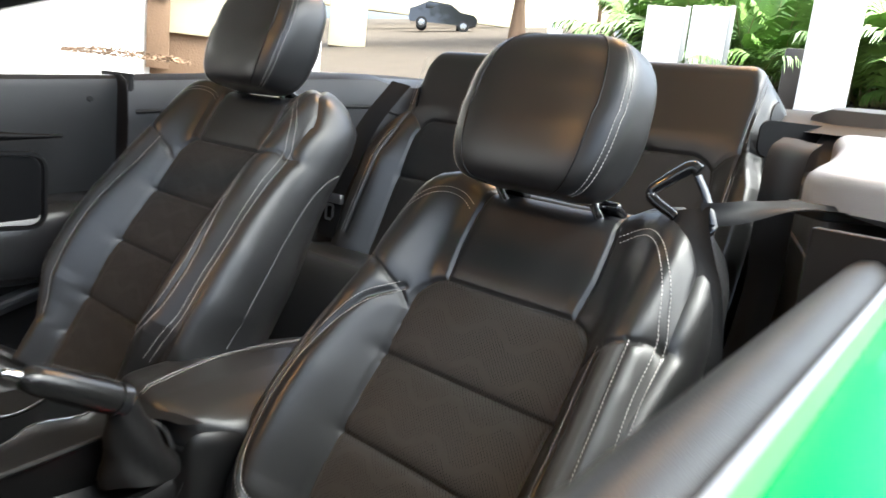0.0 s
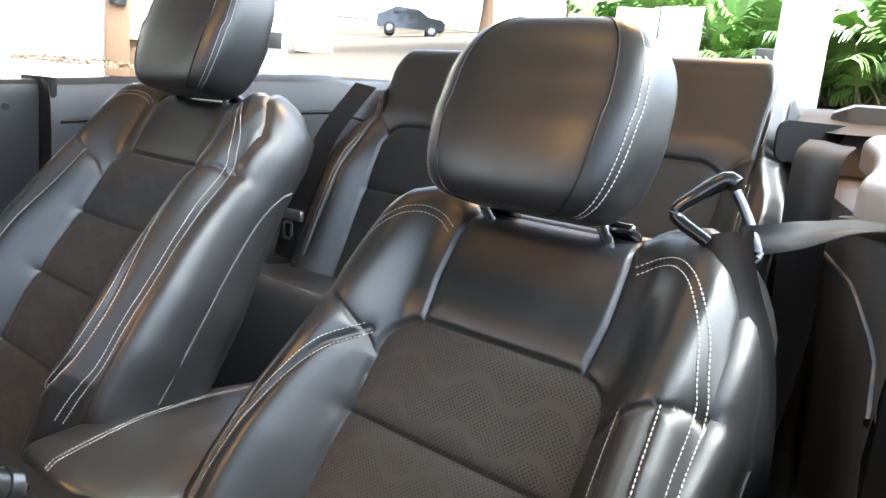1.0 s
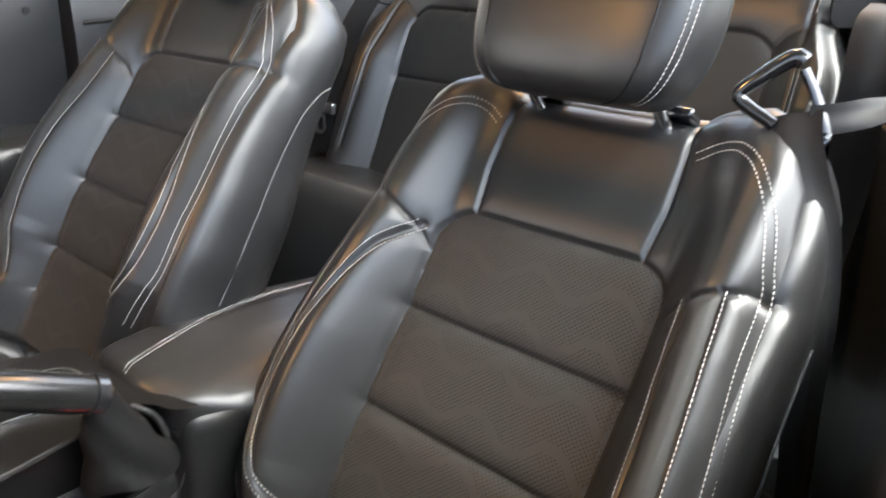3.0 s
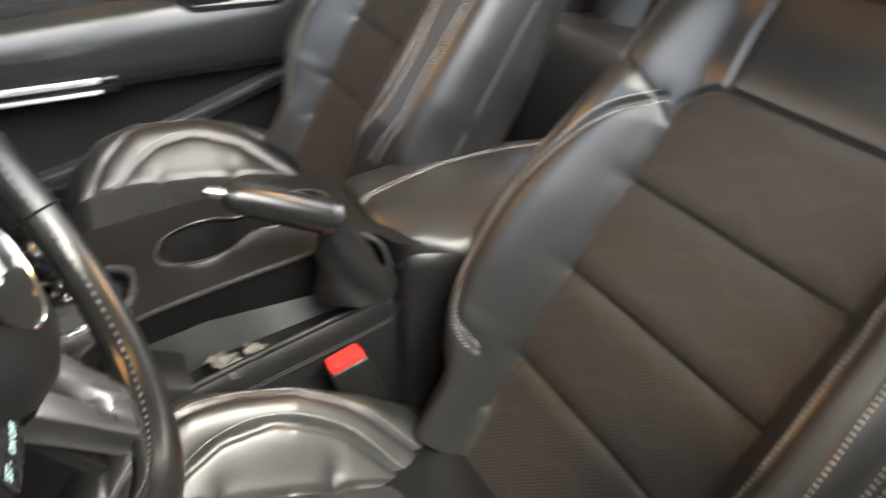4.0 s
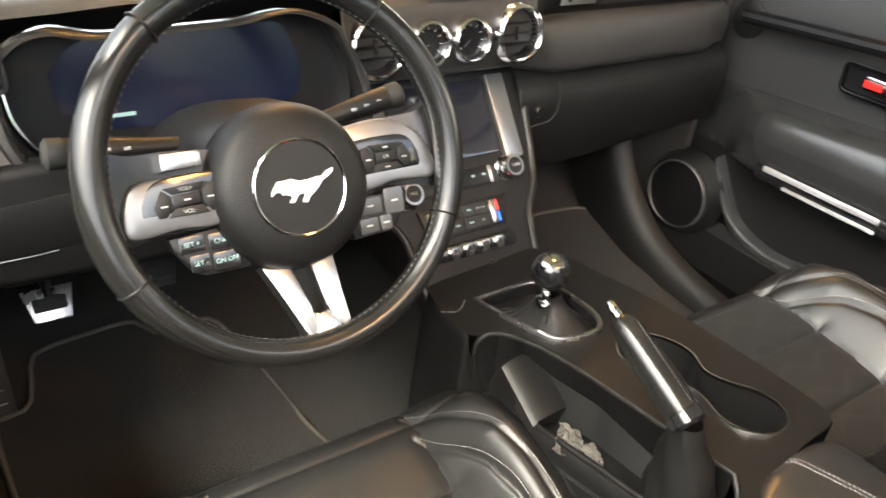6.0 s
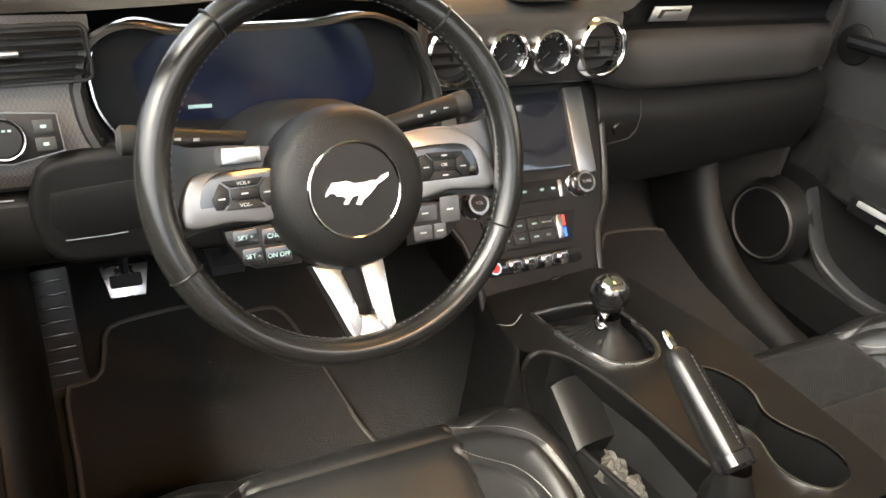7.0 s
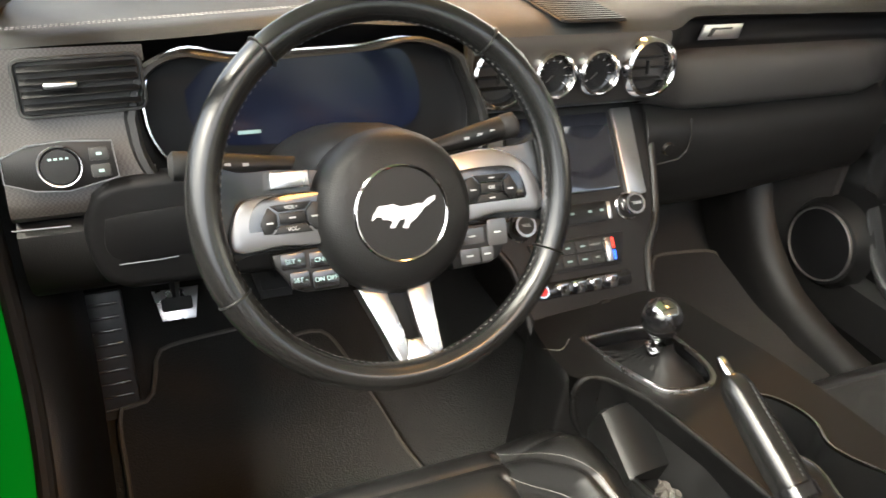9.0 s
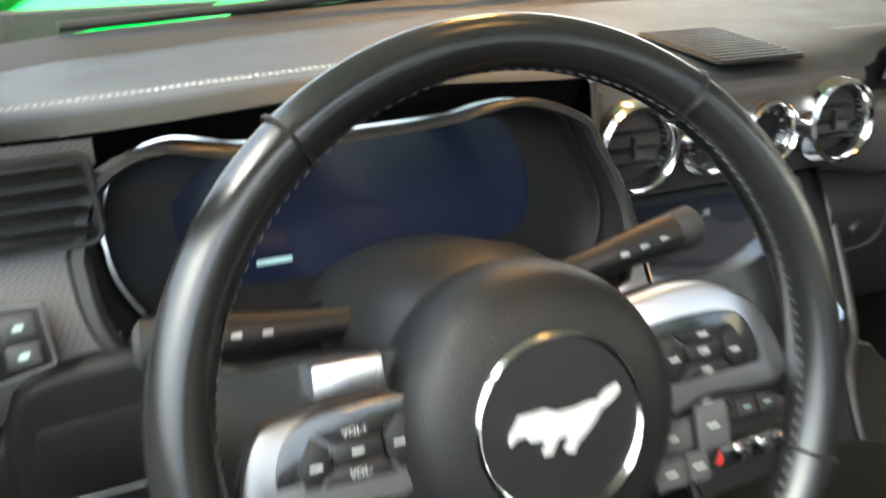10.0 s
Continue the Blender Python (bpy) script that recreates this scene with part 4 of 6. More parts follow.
    glove = dash_loft("glove_box", low, SOFT, d, "soft black glove box lid")
    part("glove_latch", lathe([(0, 0.003), (0.009, 0.003), (0.011, 0.0), (0.011, -0.004)], 20, face_at(0.19, 1.236, 0.755, 92)), PLASTIC, glove)
    part("glove_gap", tube([(0.228, 1.243, 0.80), (0.23, 1.236, 0.775), (0.228, 1.235, 0.75), (0.215, 1.236, 0.735), (0.175, 1.238, 0.728)], 0.0016, 6), RUBBER, glove)
    lowd = [(-0.70, [(1.15, 0.80), (1.135, 0.79), (1.13, 0.76), (1.145, 0.715), (1.24, 0.66), (1.45, 0.6)]), (-0.2, [(1.16, 0.80), (1.14, 0.79), (1.125, 0.76), (1.13, 0.715), (1.24, 0.66), (1.45, 0.6)]),
            (-0.13, [(1.27, 0.825), (1.24, 0.8), (1.23, 0.76), (1.22, 0.7), (1.25, 0.62), (1.45, 0.58)])]
    knee = dash_loft("knee_panel", lowd, SOFT, d, "soft black lower dash panel")
    mk = pose(-0.42, 1.14, 0.752, 82, 0, 0)
    out = [(-0.18, -0.034), (-0.206, -0.02), (-0.218, 0.02), (-0.214, 0.06), (-0.19, 0.088), (-0.1, 0.093), (0.2, 0.091), (0.22, 0.07), (0.22, -0.034)]
    sur = part("column_surround", plate(smooth_loop(out, 80), 0.024, mk, 0.012, 4), MATTE, knee, "rounded panel under the column")
    rec = smooth_loop([(-0.196, 0.052), (-0.15, 0.056), (-0.06, 0.056), (-0.06, 0.008), (-0.15, 0.003), (-0.185, 0.004), (-0.2, 0.02)], 50)
    part("surround_recess", plate(rec, 0.002, mk @ at(0, 0, 0.023), 0.0008), MATTE, sur)
    part("surround_edge", tube([mk @ Vector((x, y, 0.0255)) for x, y in ((-0.19, 0.0), (-0.15, 0.0), (-0.13, 0.001))], 0.0007, 6), DARK_SATIN, sur)
    part("trim_line", tube([(-0.70, 1.118, 0.808), (-0.648, 1.116, 0.808)], 0.0009, 6), DARK_SATIN, knee)
    for x in (-0.12, 0.12):
        round_vent(x, d)
    for x in (-0.035, 0.036):
        small_gauge(x, d)
    # instrument cluster
    pts = [(-0.188, 0.002), (-0.175, 0.034), (-0.142, 0.049), (-0.095, 0.042), (-0.04, 0.0425), (0.045, 0.0445), (0.075, 0.049), (0.108, 0.049), (0.152, 0.03), (0.173, -0.01), (0.168, -0.047), (0.14, -0.07), (0.0, -0.066), (-0.135, -0.066), (-0.166, -0.055), (-0.184, -0.028)]
    grow = lambda x, y: (1.047 * x, 0.049 - 1.18 * (0.049 - y) - 0.012 * float(smooth01((x - 0.08) / 0.1)) * (y < 0.03))
    loop = [grow(*p[:2]) for p in curve([(*p, 0) for p in pts + pts[:1]], 90)[:-1]]
    m = pose(-0.367, 1.222, 0.90, 74, 0, 0)
    trim = dash_loft("dash_face", face, TRIM, d, "dark patterned trim face", 60)
    inv = m.inverted()
    bm = bmesh.new()
    bm.from_mesh(trim.data)
    poly = [Vector((1.07 * x, 1.07 * (y + 0.02) - 0.02)) for x, y in loop]

    def inside(p):
        return sum((a.y > p.y) != (b.y > p.y) and p.x < (b.x - a.x) * (p.y - a.y) / (b.y - a.y) + a.x for a, b in zip(poly, poly[1:] + poly[:1])) % 2
    bmesh.ops.delete(bm, geom=[f for f in bm.faces for p in [inv @ f.calc_center_median()] if inside(p.xy) or (p.y > 0.02 and -0.19 < p.x < 0.175)], context="FACES")
    bm.to_mesh(trim.data)
    bm.free()
    face_y = lambda x, z: float(np.interp(z, [0.80, 0.815, 0.85, 0.9, 0.95, 0.968], [1.14, 1.131, 1.143, 1.169, 1.184, 1.19])) + 0.015 * float(smooth01((x + 0.6) / 0.4))
    throat = []
    for k, deep in ((1.105, -0.002), (1.085, 0.003), (1.05, 0.004), (1.03, 0.0), (1.02, None)):
        row = []
        for x, y in loop:
            p = m @ Vector((k * x, k * (y + 0.02) - 0.02, 0.008))
            row.append(p if deep is None else (p.x, min(face_y(p.x, p.z) - deep, p.y), p.z))
        throat.append(row)
    lip = [(x, float(np.interp(x, [-0.7, -0.58, -0.36, -0.19], [1.188, 1.192, 1.212, 1.224])), float(np.interp(x, [-0.7, -0.58, -0.36, -0.19], [0.966, 0.968, 0.973, 0.963])) - 0.001) for x in np.linspace(-0.575, -0.175, 30)]
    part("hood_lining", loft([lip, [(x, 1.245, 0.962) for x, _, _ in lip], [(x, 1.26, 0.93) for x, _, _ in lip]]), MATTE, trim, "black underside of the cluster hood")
    part("cluster_surround", loft(throat, wrap=True), SOFT, trim, "dark moulded edge of the instrument opening")
    cl = part("dial_housing", ring(loop, 0.0042, 0.02, m, 0.5), CHROME, d, "chrome rim of the instrument cluster")
    part("cluster_well", plate(loop, 0.004, m), MATTE, cl)
    scr = [grow(*p[:2]) for p in curve([(*p, 0) for p in ((-0.145, 0.01), (-0.11, 0.034), (-0.03, 0.036), (0.06, 0.038), (0.1, 0.036), (0.118, 0.0), (0.105, -0.036), (0.04, -0.045), (-0.1, -0.045), (-0.14, -0.025), (-0.145, 0.01))], 60)[:-1]]
    part("cluster_screen", plate(scr, 0.002, m @ at(0, 0, 0.0045)), CLUSTER_GLASS, cl, "dim blue instrument screen")
    part("readout", box(0.026, 0.004, 0.0004, 0, m @ at(-0.087, -0.048, 0.0072)), CYAN_MARK, cl)
    # left vent
    mv = pose(-0.618, 1.175, 0.932, 76, 0, 4)
    lv = part("air_vent", ring(rounded(0.115, 0.054, 0.008), 0.004, 0.006, mv), RUBBER, d, "rectangular slatted air vent")
    part("vent_throat", plate(rounded(0.112, 0.05, 0.006), 0.002, mv), RUBBER, lv)
    for k in range(4):
        part("vent_blade", box(0.106, 0.002, 0.012, 0.0008, mv @ at(0, -0.018 + 0.012 * k, 0.006, 25)), PLASTIC, lv)
    part("vent_slider", box(0.03, 0.006, 0.006, 0.002, mv @ at(-0.018, 0.002, 0.012)), SATIN, lv)
    # lamp switch
    ms = pose(-0.642, 1.134, 0.866, 72, 0, 2)
    sw = part("lamp_switch", plate([(-0.055, 0.012), (-0.03, 0.022), (0.0, 0.024), (0.044, 0.02), (0.046, -0.016), (0.0, -0.025), (-0.03, -0.022), (-0.055, -0.012)], 0.006, ms, 0.002), PLASTIC, d, "headlamp switch panel with round dial")
    part("switch_rim", ring([(-0.055, 0.012), (-0.03, 0.022), (0.0, 0.024), (0.044, 0.02), (0.046, -0.016), (0.0, -0.025), (-0.03, -0.022), (-0.055, -0.012)], 0.0016, 0.0068, ms), DARK_SATIN, sw)
    part("dial_rim", lathe([(0.0182, 0.005), (0.0186, 0.0115), (0.0198, 0.0118), (0.0208, 0.006)], 48, ms @ at(-0.005, 0, 0)), SATIN, sw)
    part("dial", lathe([(0, 0.014), (0.0165, 0.0135), (0.0178, 0.006)], 32, ms @ at(-0.005, 0, 0)), PLASTIC, sw)
    for k in range(4):
        part("dial_mark", box(0.003, 0.002, 0.0003, 0, ms @ at(-0.0125 + 0.005 * k, 0.008, 0.0142)), CYAN_MARK, sw)
    for y in (0.009, -0.008):
        k = part("key", plate(rounded(0.018, 0.013, 0.002), 0.002, ms @ at(0.031, y, 0.0058), 0.0006), GREY_TRIM, sw)
        part("key_mark", box(0.005, 0.003, 0.0003, 0, ms @ at(0.031, y, 0.008)), CYAN_MARK, sw)
    # badge and speaker grille
    mb = pose(0.30, 1.308, 0.914, 82, 0, 0)
    bd = part("badge", plate([(-0.043, -0.011), (0.036, -0.011), (0.043, 0.012), (-0.034, 0.012)], 0.003, mb, 0.001), SATIN, d, "plain silver badge plate")
    part("badge_bar", plate([(-0.028, -0.006), (-0.02, -0.006), (-0.012, 0.004), (0.02, 0.004), (0.021, 0.007), (-0.02, 0.007)], 0.0006, mb @ at(0, 0, 0.003)), GREY_TRIM, bd)
    gx, gy = 0.03, 1.325
    g = part("speaker_grille", plate(rounded(0.108, 0.14, 0.012), 0.002, pose(gx, gy, 0.9535, 1.5, 0, 0), 0.0008), MATTE, d, "slatted speaker grille")
    for k in range(14):
        part("grille_slat", box(0.1, 0.0042, 0.0022, 0.0005, at(gx, gy - 0.063 + 0.0097 * k, 0.956 + 0.00025 * (k - 7), 1.5)), PLASTIC, g)
    for off in (0.0, 0.006):
        stitches("stitching", [(x, float(np.interp(x, [-0.7, -0.6, -0.41, -0.2], [1.225, 1.232, 1.256, 1.268])) + off, float(np.interp(x, [-0.7, -0.58, -0.36, -0.2], [0.9716, 0.9752, 0.9795, 0.9685])) + 0.001) for x in np.linspace(-0.69, -0.2, 40)], [(0, 0, 1)] * 40, d, 0.005, 0.0034, 0.0005)
        stitches("stitching", [(x, 1.335 + off, 0.9565) for x in np.linspace(0.2, 0.66, 40)], [(0, 0, 1)] * 40, d, 0.005, 0.0034, 0.0005)
    return settle(d)


dashboard()


# ---- centre stack ----
def stack_m(x, z, lift=0.0):
    """A frame on the stack's sloping face."""
    return pose(x, 1.114 + 0.8 * (z - 0.6), z, 51.3, 0, 0) @ at(0, 0, lift)


def centre_stack():
    c = thing("centre_stack", "black centre stack with screen, knobs, climate keys and toggle switches", "console")
    rows = []
    for z, w in ((0.545, 0.105), (0.58, 0.108), (0.64, 0.118), (0.68, 0.142), (0.72, 0.15), (0.80, 0.168), (0.835, 0.172)):
        y = 1.114 + 0.8 * (z - 0.6)
        rows.append([(-w, y + 0.2, z), (-w, y + 0.005, z), (-w + 0.005, y - 0.002, z), (0, y - 0.004, z), (w - 0.005, y - 0.002, z), (w, y + 0.005, z), (w, y + 0.2, z)])
    part("surround", loft(rows), SOFT, c)
    for sg in (-1, 1):
        e = [(sg * w, 1.112 + 0.8 * (z - 0.6) - 0.002, z) for z, w in ((0.56, 0.103), (0.6, 0.106), (0.64, 0.115), (0.668, 0.135), (0.70, 0.146), (0.76, 0.157), (0.82, 0.167))]
        part("side_trim", tube(curve(e, 30), 0.006, 10), PLASTIC, c, "dark side trim strip")
    part("screen", plate(rounded(0.176, 0.118, 0.004), 0.004, stack_m(-0.002, 0.76, 0.003), 0.001), SCREEN, c, "switched-off dark touch screen")
    for sg in (-1, 1):
        part("screen_side", plate(rounded(0.034, 0.135, 0.003), 0.007, stack_m(sg * 0.112, 0.757, 0.002), 0.002), GREY_SATIN, c, "satin grey panel beside the screen")
    part("radio_strip", plate(rounded(0.15, 0.03, 0.004), 0.004, stack_m(-0.02, 0.69, 0.003), 0.001), PLASTIC, c)
    for x in (-0.035, -0.005, 0.025, 0.045):
        part("key_mark", box(0.006, 0.0035, 0.0004, 0, stack_m(x, 0.691, 0.0075)), CYAN_MARK, c)
    part("eject_bar", box(0.006, 0.026, 0.004, 0.0015, stack_m(0.058, 0.69, 0.006)), SATIN, c)
    for x, z, word in ((0.093, 0.692, "TUNE"), (-0.093, 0.684, "VOL")):
        k = part("knob", lathe([(0, 0.024), (0.012, 0.024), (0.0125, 0.025), (0.016, 0.025), (0.018, 0.022), (0.019, 0.004), (0.021, 0.002), (0.021, 0)], 36, stack_m(x, z, 0.002)), CHROME, c, "knurled chrome rotary knob")
        part("knob_cap", lathe([(0, 0.0255), (0.0118, 0.025)], 28, stack_m(x, z, 0.0025)), PLASTIC, k)
        words(word, 0.0065, stack_m(x, z, 0.0288), MARK, k)
    part("climate_panel", plate([(-0.085, 0.026), (0.075, 0.026), (0.062, -0.02), (-0.075, -0.02)], 0.005, stack_m(0.0, 0.643, 0.002), 0.0015), PLASTIC, c, "climate control panel with keys")
    for i, x in enumerate((-0.05, -0.025, 0.0, 0.022)):
        for j, dz in enumerate((0.008, -0.007)):
            k = part("key", plate(rounded(0.022, 0.016, 0.002), 0.002, stack_m(x, 0.645 + dz, 0.007), 0.0006), GREY_TRIM, c)
            if (i, j) == (0, 0):
                words("MAX", 0.006, stack_m(x, 0.645 + dz, 0.0094), MARK, k)
            elif (i, j) == (3, 0):
                words("MAX A/C", 0.0045, stack_m(x, 0.645 + dz, 0.0094), MARK, k)
            elif (i, j) == (3, 1):
                words("A/C", 0.005, stack_m(x, 0.645 + dz, 0.0094), MARK, k)
            else:
                part("key_mark", box(0.008, 0.0025, 0.0004, 0, stack_m(x, 0.645 + dz, 0.0092)), CYAN_MARK, k)
    for x in (-0.068, 0.043):
        part("rocker", box(0.011, 0.036, 0.006, 0.002, stack_m(x, 0.645, 0.008)), SATIN, c, "satin rocker key")
        part("warm_mark", box(0.004, 0.016, 0.0006, 0, stack_m(x + 0.009, 0.652, 0.0085)), LIT_RED, c)
        part("cool_mark", box(0.004, 0.014, 0.0006, 0, stack_m(x + 0.009, 0.638, 0.0085)), LIT_BLUE, c)
    part("toggle_bar", plate(rounded(0.165, 0.024, 0.008), 0.006, stack_m(-0.008, 0.61, 0.001), 0.002), GLOSS, c, "gloss strip that carries the toggles")
    part("start_button", lathe([(0, 0.006), (0.009, 0.006), (0.0105, 0.003), (0.0115, 0.0)], 24, stack_m(-0.078, 0.61, 0.006)), CHROME, c, "round chrome start button")
    part("start_cap", lathe([(0, 0.0066), (0.0075, 0.0064)], 20, stack_m(-0.078, 0.61, 0.006)), RED, c)
    for x in (-0.046, -0.019, 0.008, 0.036):
        t = part("toggle", box(0.021, 0.012, 0.010, 0.003, stack_m(x, 0.612, 0.010)), CHROME, c, "chrome toggle switch")
        part("toggle_lever", box(0.013, 0.018, 0.004, 0.0015, stack_m(x, 0.608, 0.016) @ at(0, 0, 0, 20)), CHROME, t)
    part("power_outlet", lathe([(0, 0.003), (0.0125, 0.003), (0.0145, 0.001), (0.015, -0.002)], 28, stack_m(0.022, 0.578, 0.003)), PLASTIC, c, "capped round power outlet")
    part("usb_socket", box(0.016, 0.006, 0.002, 0.0005, stack_m(-0.088, 0.58, 0.003)), RUBBER, c)
    return settle(c)


centre_stack()


# ---- centre console ----
def console_z(x, y):
    return 0.626 + 0.05 * x - 0.085 * (y - 0.65)


def holed_plate(outer, holes, wall, floor=True):
    """The console's top: an outline with wells sunk through it. wall: each well's depth."""
    bm = bmesh.new()
    loops = []
    for pts in [outer] + holes:
        vs = [bm.verts.new((x, y, console_z(x, y))) for x, y in pts]
        loops.append((vs, [bm.edges.new((vs[i], vs[(i + 1) % len(vs)])) for i in range(len(vs))]))
    bmesh.ops.triangle_fill(bm, edges=[e for _, es in loops for e in es], use_beauty=True, normal=(0, 0, 1))
    return bm


def well(loop, deep, shrink, top=console_z):
    c = np.mean(loop, axis=0)
    rows = []
    for f, k in ((0.0, 1.0), (0.004, 0.985), (deep * 0.75, 1 - 0.7 * shrink), (deep * 0.95, 1 - shrink), (deep, 1 - 1.6 * shrink), (deep, 0.02)):
        rows.append([(c[0] + (x - c[0]) * k, c[1] + (y - c[1]) * k, top(x, y) - f) for x, y in loop])
    return loft(rows, wrap=True)


BOOT = smooth_loop([(-0.062, 1.03), (-0.02, 1.027), (0.02, 1.024), (0.044, 1.013), (0.055, 0.985), (0.056, 0.93), (0.048, 0.9), (0.03, 0.886), (0.0, 0.888), (-0.028, 0.902), (-0.045, 0.945), (-0.055, 0.99)], 54)
CUPS = smooth_loop([(0.05, 0.857), (0.08, 0.845), (0.096, 0.815), (0.097, 0.785), (0.084, 0.755), (0.089, 0.728), (0.106, 0.695), (0.106, 0.665), (0.09, 0.645), (0.06, 0.641), (0.038, 0.66), (0.032, 0.69), (0.042, 0.722), (0.042, 0.745), (0.024, 0.77), (0.014, 0.8), (0.018, 0.832), (0.032, 0.852)], 80)
TRAY_TOP = [(-0.1, 0.957), (-0.08, 0.949), (-0.067, 0.93), (-0.052, 0.89), (-0.042, 0.83), (-0.034, 0.75), (-0.028, 0.68), (-0.023, 0.628)]
TRAY_LOW = [(-0.0905, 0.935, 0.503), (-0.081, 0.861, 0.516), (-0.072, 0.776, 0.530), (-0.064, 0.690, 0.544), (-0.056, 0.615, 0.557)]


def centre_console():
    c = thing("centre_console", "black centre console with cup holders, tray and padded armrest", "console")
    outer = smooth_loop([(-0.075, 0.575), (-0.03, 0.592), (0.02, 0.606), (0.08, 0.615), (0.135, 0.62), (0.15, 0.66), (0.154, 0.8), (0.15, 0.9), (0.138, 0.98), (0.118, 1.08), (0.05, 1.12), (-0.05, 1.12), (-0.1, 1.09), (-0.114, 1.02), (-0.115, 0.972)] + TRAY_TOP + [(-0.036, 0.61), (-0.06, 0.60)], 150)
    part("top_panel", holed_plate(outer, [BOOT, CUPS], 0.05), SOFT, c, "soft black console top")
    part("cup_holder", well(CUPS, 0.075, 0.1), PLASTIC, c, "double cup holder")
    rim = part("cup_rim", ring(CUPS, 0.0036, 0.0036), CHROME, c, "chrome cup holder rim")
    br = part("boot_frame", ring(BOOT, 0.0065, 0.005), SATIN, c, "satin silver shifter frame")
    for ob in (rim, br):
        for v in ob.data.vertices:
            v.co.z += console_z(v.co.x, v.co.y)
    part("boot_well", well(BOOT, 0.03, 0.05), GLOSS, c)
    # side tray, open towards the driver
    far = curve([(x, y, console_z(x, y)) for x, y in TRAY_TOP[1:]], 40)
    near = curve(TRAY_LOW, 40)
    rows = []
    for k in range(40):
        f = far[k]
        n = near[k]
        d = float(smooth01(min(k, 39 - k) / 3))
        rows.append([f, f + np.array([0.004 * d, 0, -0.012]), (f[0] * (1 - d) + d * (-0.012 - 0.25 * max(0, f[1] - 0.82)), f[1], 0.55), (n[0] * (1 - d) + d * (-0.03 - 0.2 * max(0, f[1] - 0.82)), n[1], n[2] - 0.012 * d),
                     (n[0] + 0.012 * d, n[1], n[2] - 0.014 * d), n])
    part("tray", loft(rows), GAITER, c, "moulded side tray")
    edge = [(x, y, console_z(x, y)) for x, y in TRAY_TOP[::-1]] + [(-0.112, 0.958, 0.573), (-0.106, 0.951, 0.53)] + TRAY_LOW + [(-0.047, 0.604, 0.585), (-0.034, 0.609, 0.612)]
    part("tray_rim", tube(curve(edge + [edge[0]], 111)[:-1], 0.0042, 10, closed=True), SOFT, c)
    part("tray_end", loft([[(-0.08, 0.949, console_z(-0.08, 0.949)), (-0.1, 0.957, 0.59), (-0.112, 0.958, 0.573), (-0.106, 0.951, 0.53), (-0.0905, 0.935, 0.503)], [(-0.055, 0.945, 0.59), (-0.07, 0.95, 0.58), (-0.08, 0.952, 0.56), (-0.07, 0.948, 0.53), (-0.05, 0.935, 0.505)]]), PLASTIC, c)
    part("tray_end", loft([[(-0.023, 0.628, 0.626), (-0.034, 0.609, 0.612), (-0.047, 0.604, 0.585), (-0.056, 0.615, 0.557)], [(0.0, 0.622, 0.62), (0.0, 0.606, 0.6), (-0.01, 0.603, 0.57), (-0.02, 0.61, 0.545)]]), PLASTIC, c)
    secs = []
    for y in np.linspace(0.952, 0.853, 14):
        n = near[int(np.argmin(abs(near[:, 1] - y)))]
        q = float(smooth01((0.952 - y) / 0.02))
        top = 0.505 + (0.059 - 0.52 * (0.93 - min(y, 0.93))) * q
        secs.append([(-0.028, y, top + 0.004 * q), (-0.06, y, top + 0.003 * q), (-0.078, y, top), (-0.086, y, top - 0.006 * q), (-0.09, y, top - 0.018 * q), (n[0] - 0.002, y, n[2] + 0.002), (-0.03, y, 0.50)])
    part("tray_ramp", loft(secs, wrap=True, caps=True), PLASTIC, c, "moulded ramp in the tray")
    # flanks
    left = [(-0.082, 0.50, 0.60), (-0.08, 0.56, 0.615), (-0.072, 0.592, 0.612), (-0.06, 0.604, 0.575)] + TRAY_LOW[::-1] + [(-0.108, 0.953, 0.53), (-0.117, 0.963, 0.575), (-0.116, 0.975, 0.594), (-0.114, 1.02, 0.588), (-0.1, 1.09, 0.583)]
    l = curve(left, 80)
    part("side_panel", loft([l, l + np.array([-0.004, 0, -0.004]), l + np.array([-0.008, 0, -0.02]), [(p[0] - 0.012, p[1], 0.42) for p in l], [(p[0] - 0.02, p[1], 0.24) for p in l]]), PLASTIC, c, "black side panel")
    for off in (0.03, 0.034):
        part("side_seam", tube([p + np.array([-0.0095, 0, -off - 0.002]) for p in l[14:56]], 0.0007, 6), RUBBER, c)
    r = curve([(x, y, console_z(x, y)) for x, y in ((0.135, 0.62), (0.15, 0.66), (0.154, 0.8), (0.15, 0.9), (0.138, 0.98), (0.118, 1.08))], 40)
    part("side_panel", loft([r, r + np.array([0.004, 0, -0.004]), r + np.array([0.008, 0, -0.03]), [(p[0] + 0.012, p[1], 0.24) for p in r]]), PLASTIC, c, "black side panel")
    stitches("stitching", [(x, y, console_z(x, y) + 0.001) for x, y in curve([(-0.118, 1.03, 0), (-0.1, 1.02, 0), (-0.085, 1.028, 0), (-0.072, 1.04, 0)], 30)[:, :2]], [(0, 0, 1)] * 30, c)
    part("rear_body", box(0.19, 0.40, 0.29, 0.02, at(0.022, 0.40, 0.445)), PLASTIC, c)
    # armrest lid
    front = lambda x: float(np.interp(x, [-0.108, -0.1, -0.085, -0.054, -0.02, 0.003, 0.07, 0.112], [0.45, 0.492, 0.534, 0.583, 0.603, 0.610, 0.612, 0.606]))
    crest = lambda x: float(np.interp(x, [-0.112, -0.106, -0.094, -0.075, -0.045, 0.0, 0.05, 0.095, 0.106, 0.112], [0.562, 0.586, 0.604, 0.618, 0.630, 0.640, 0.646, 0.644, 0.637, 0.622]))
    cols = []
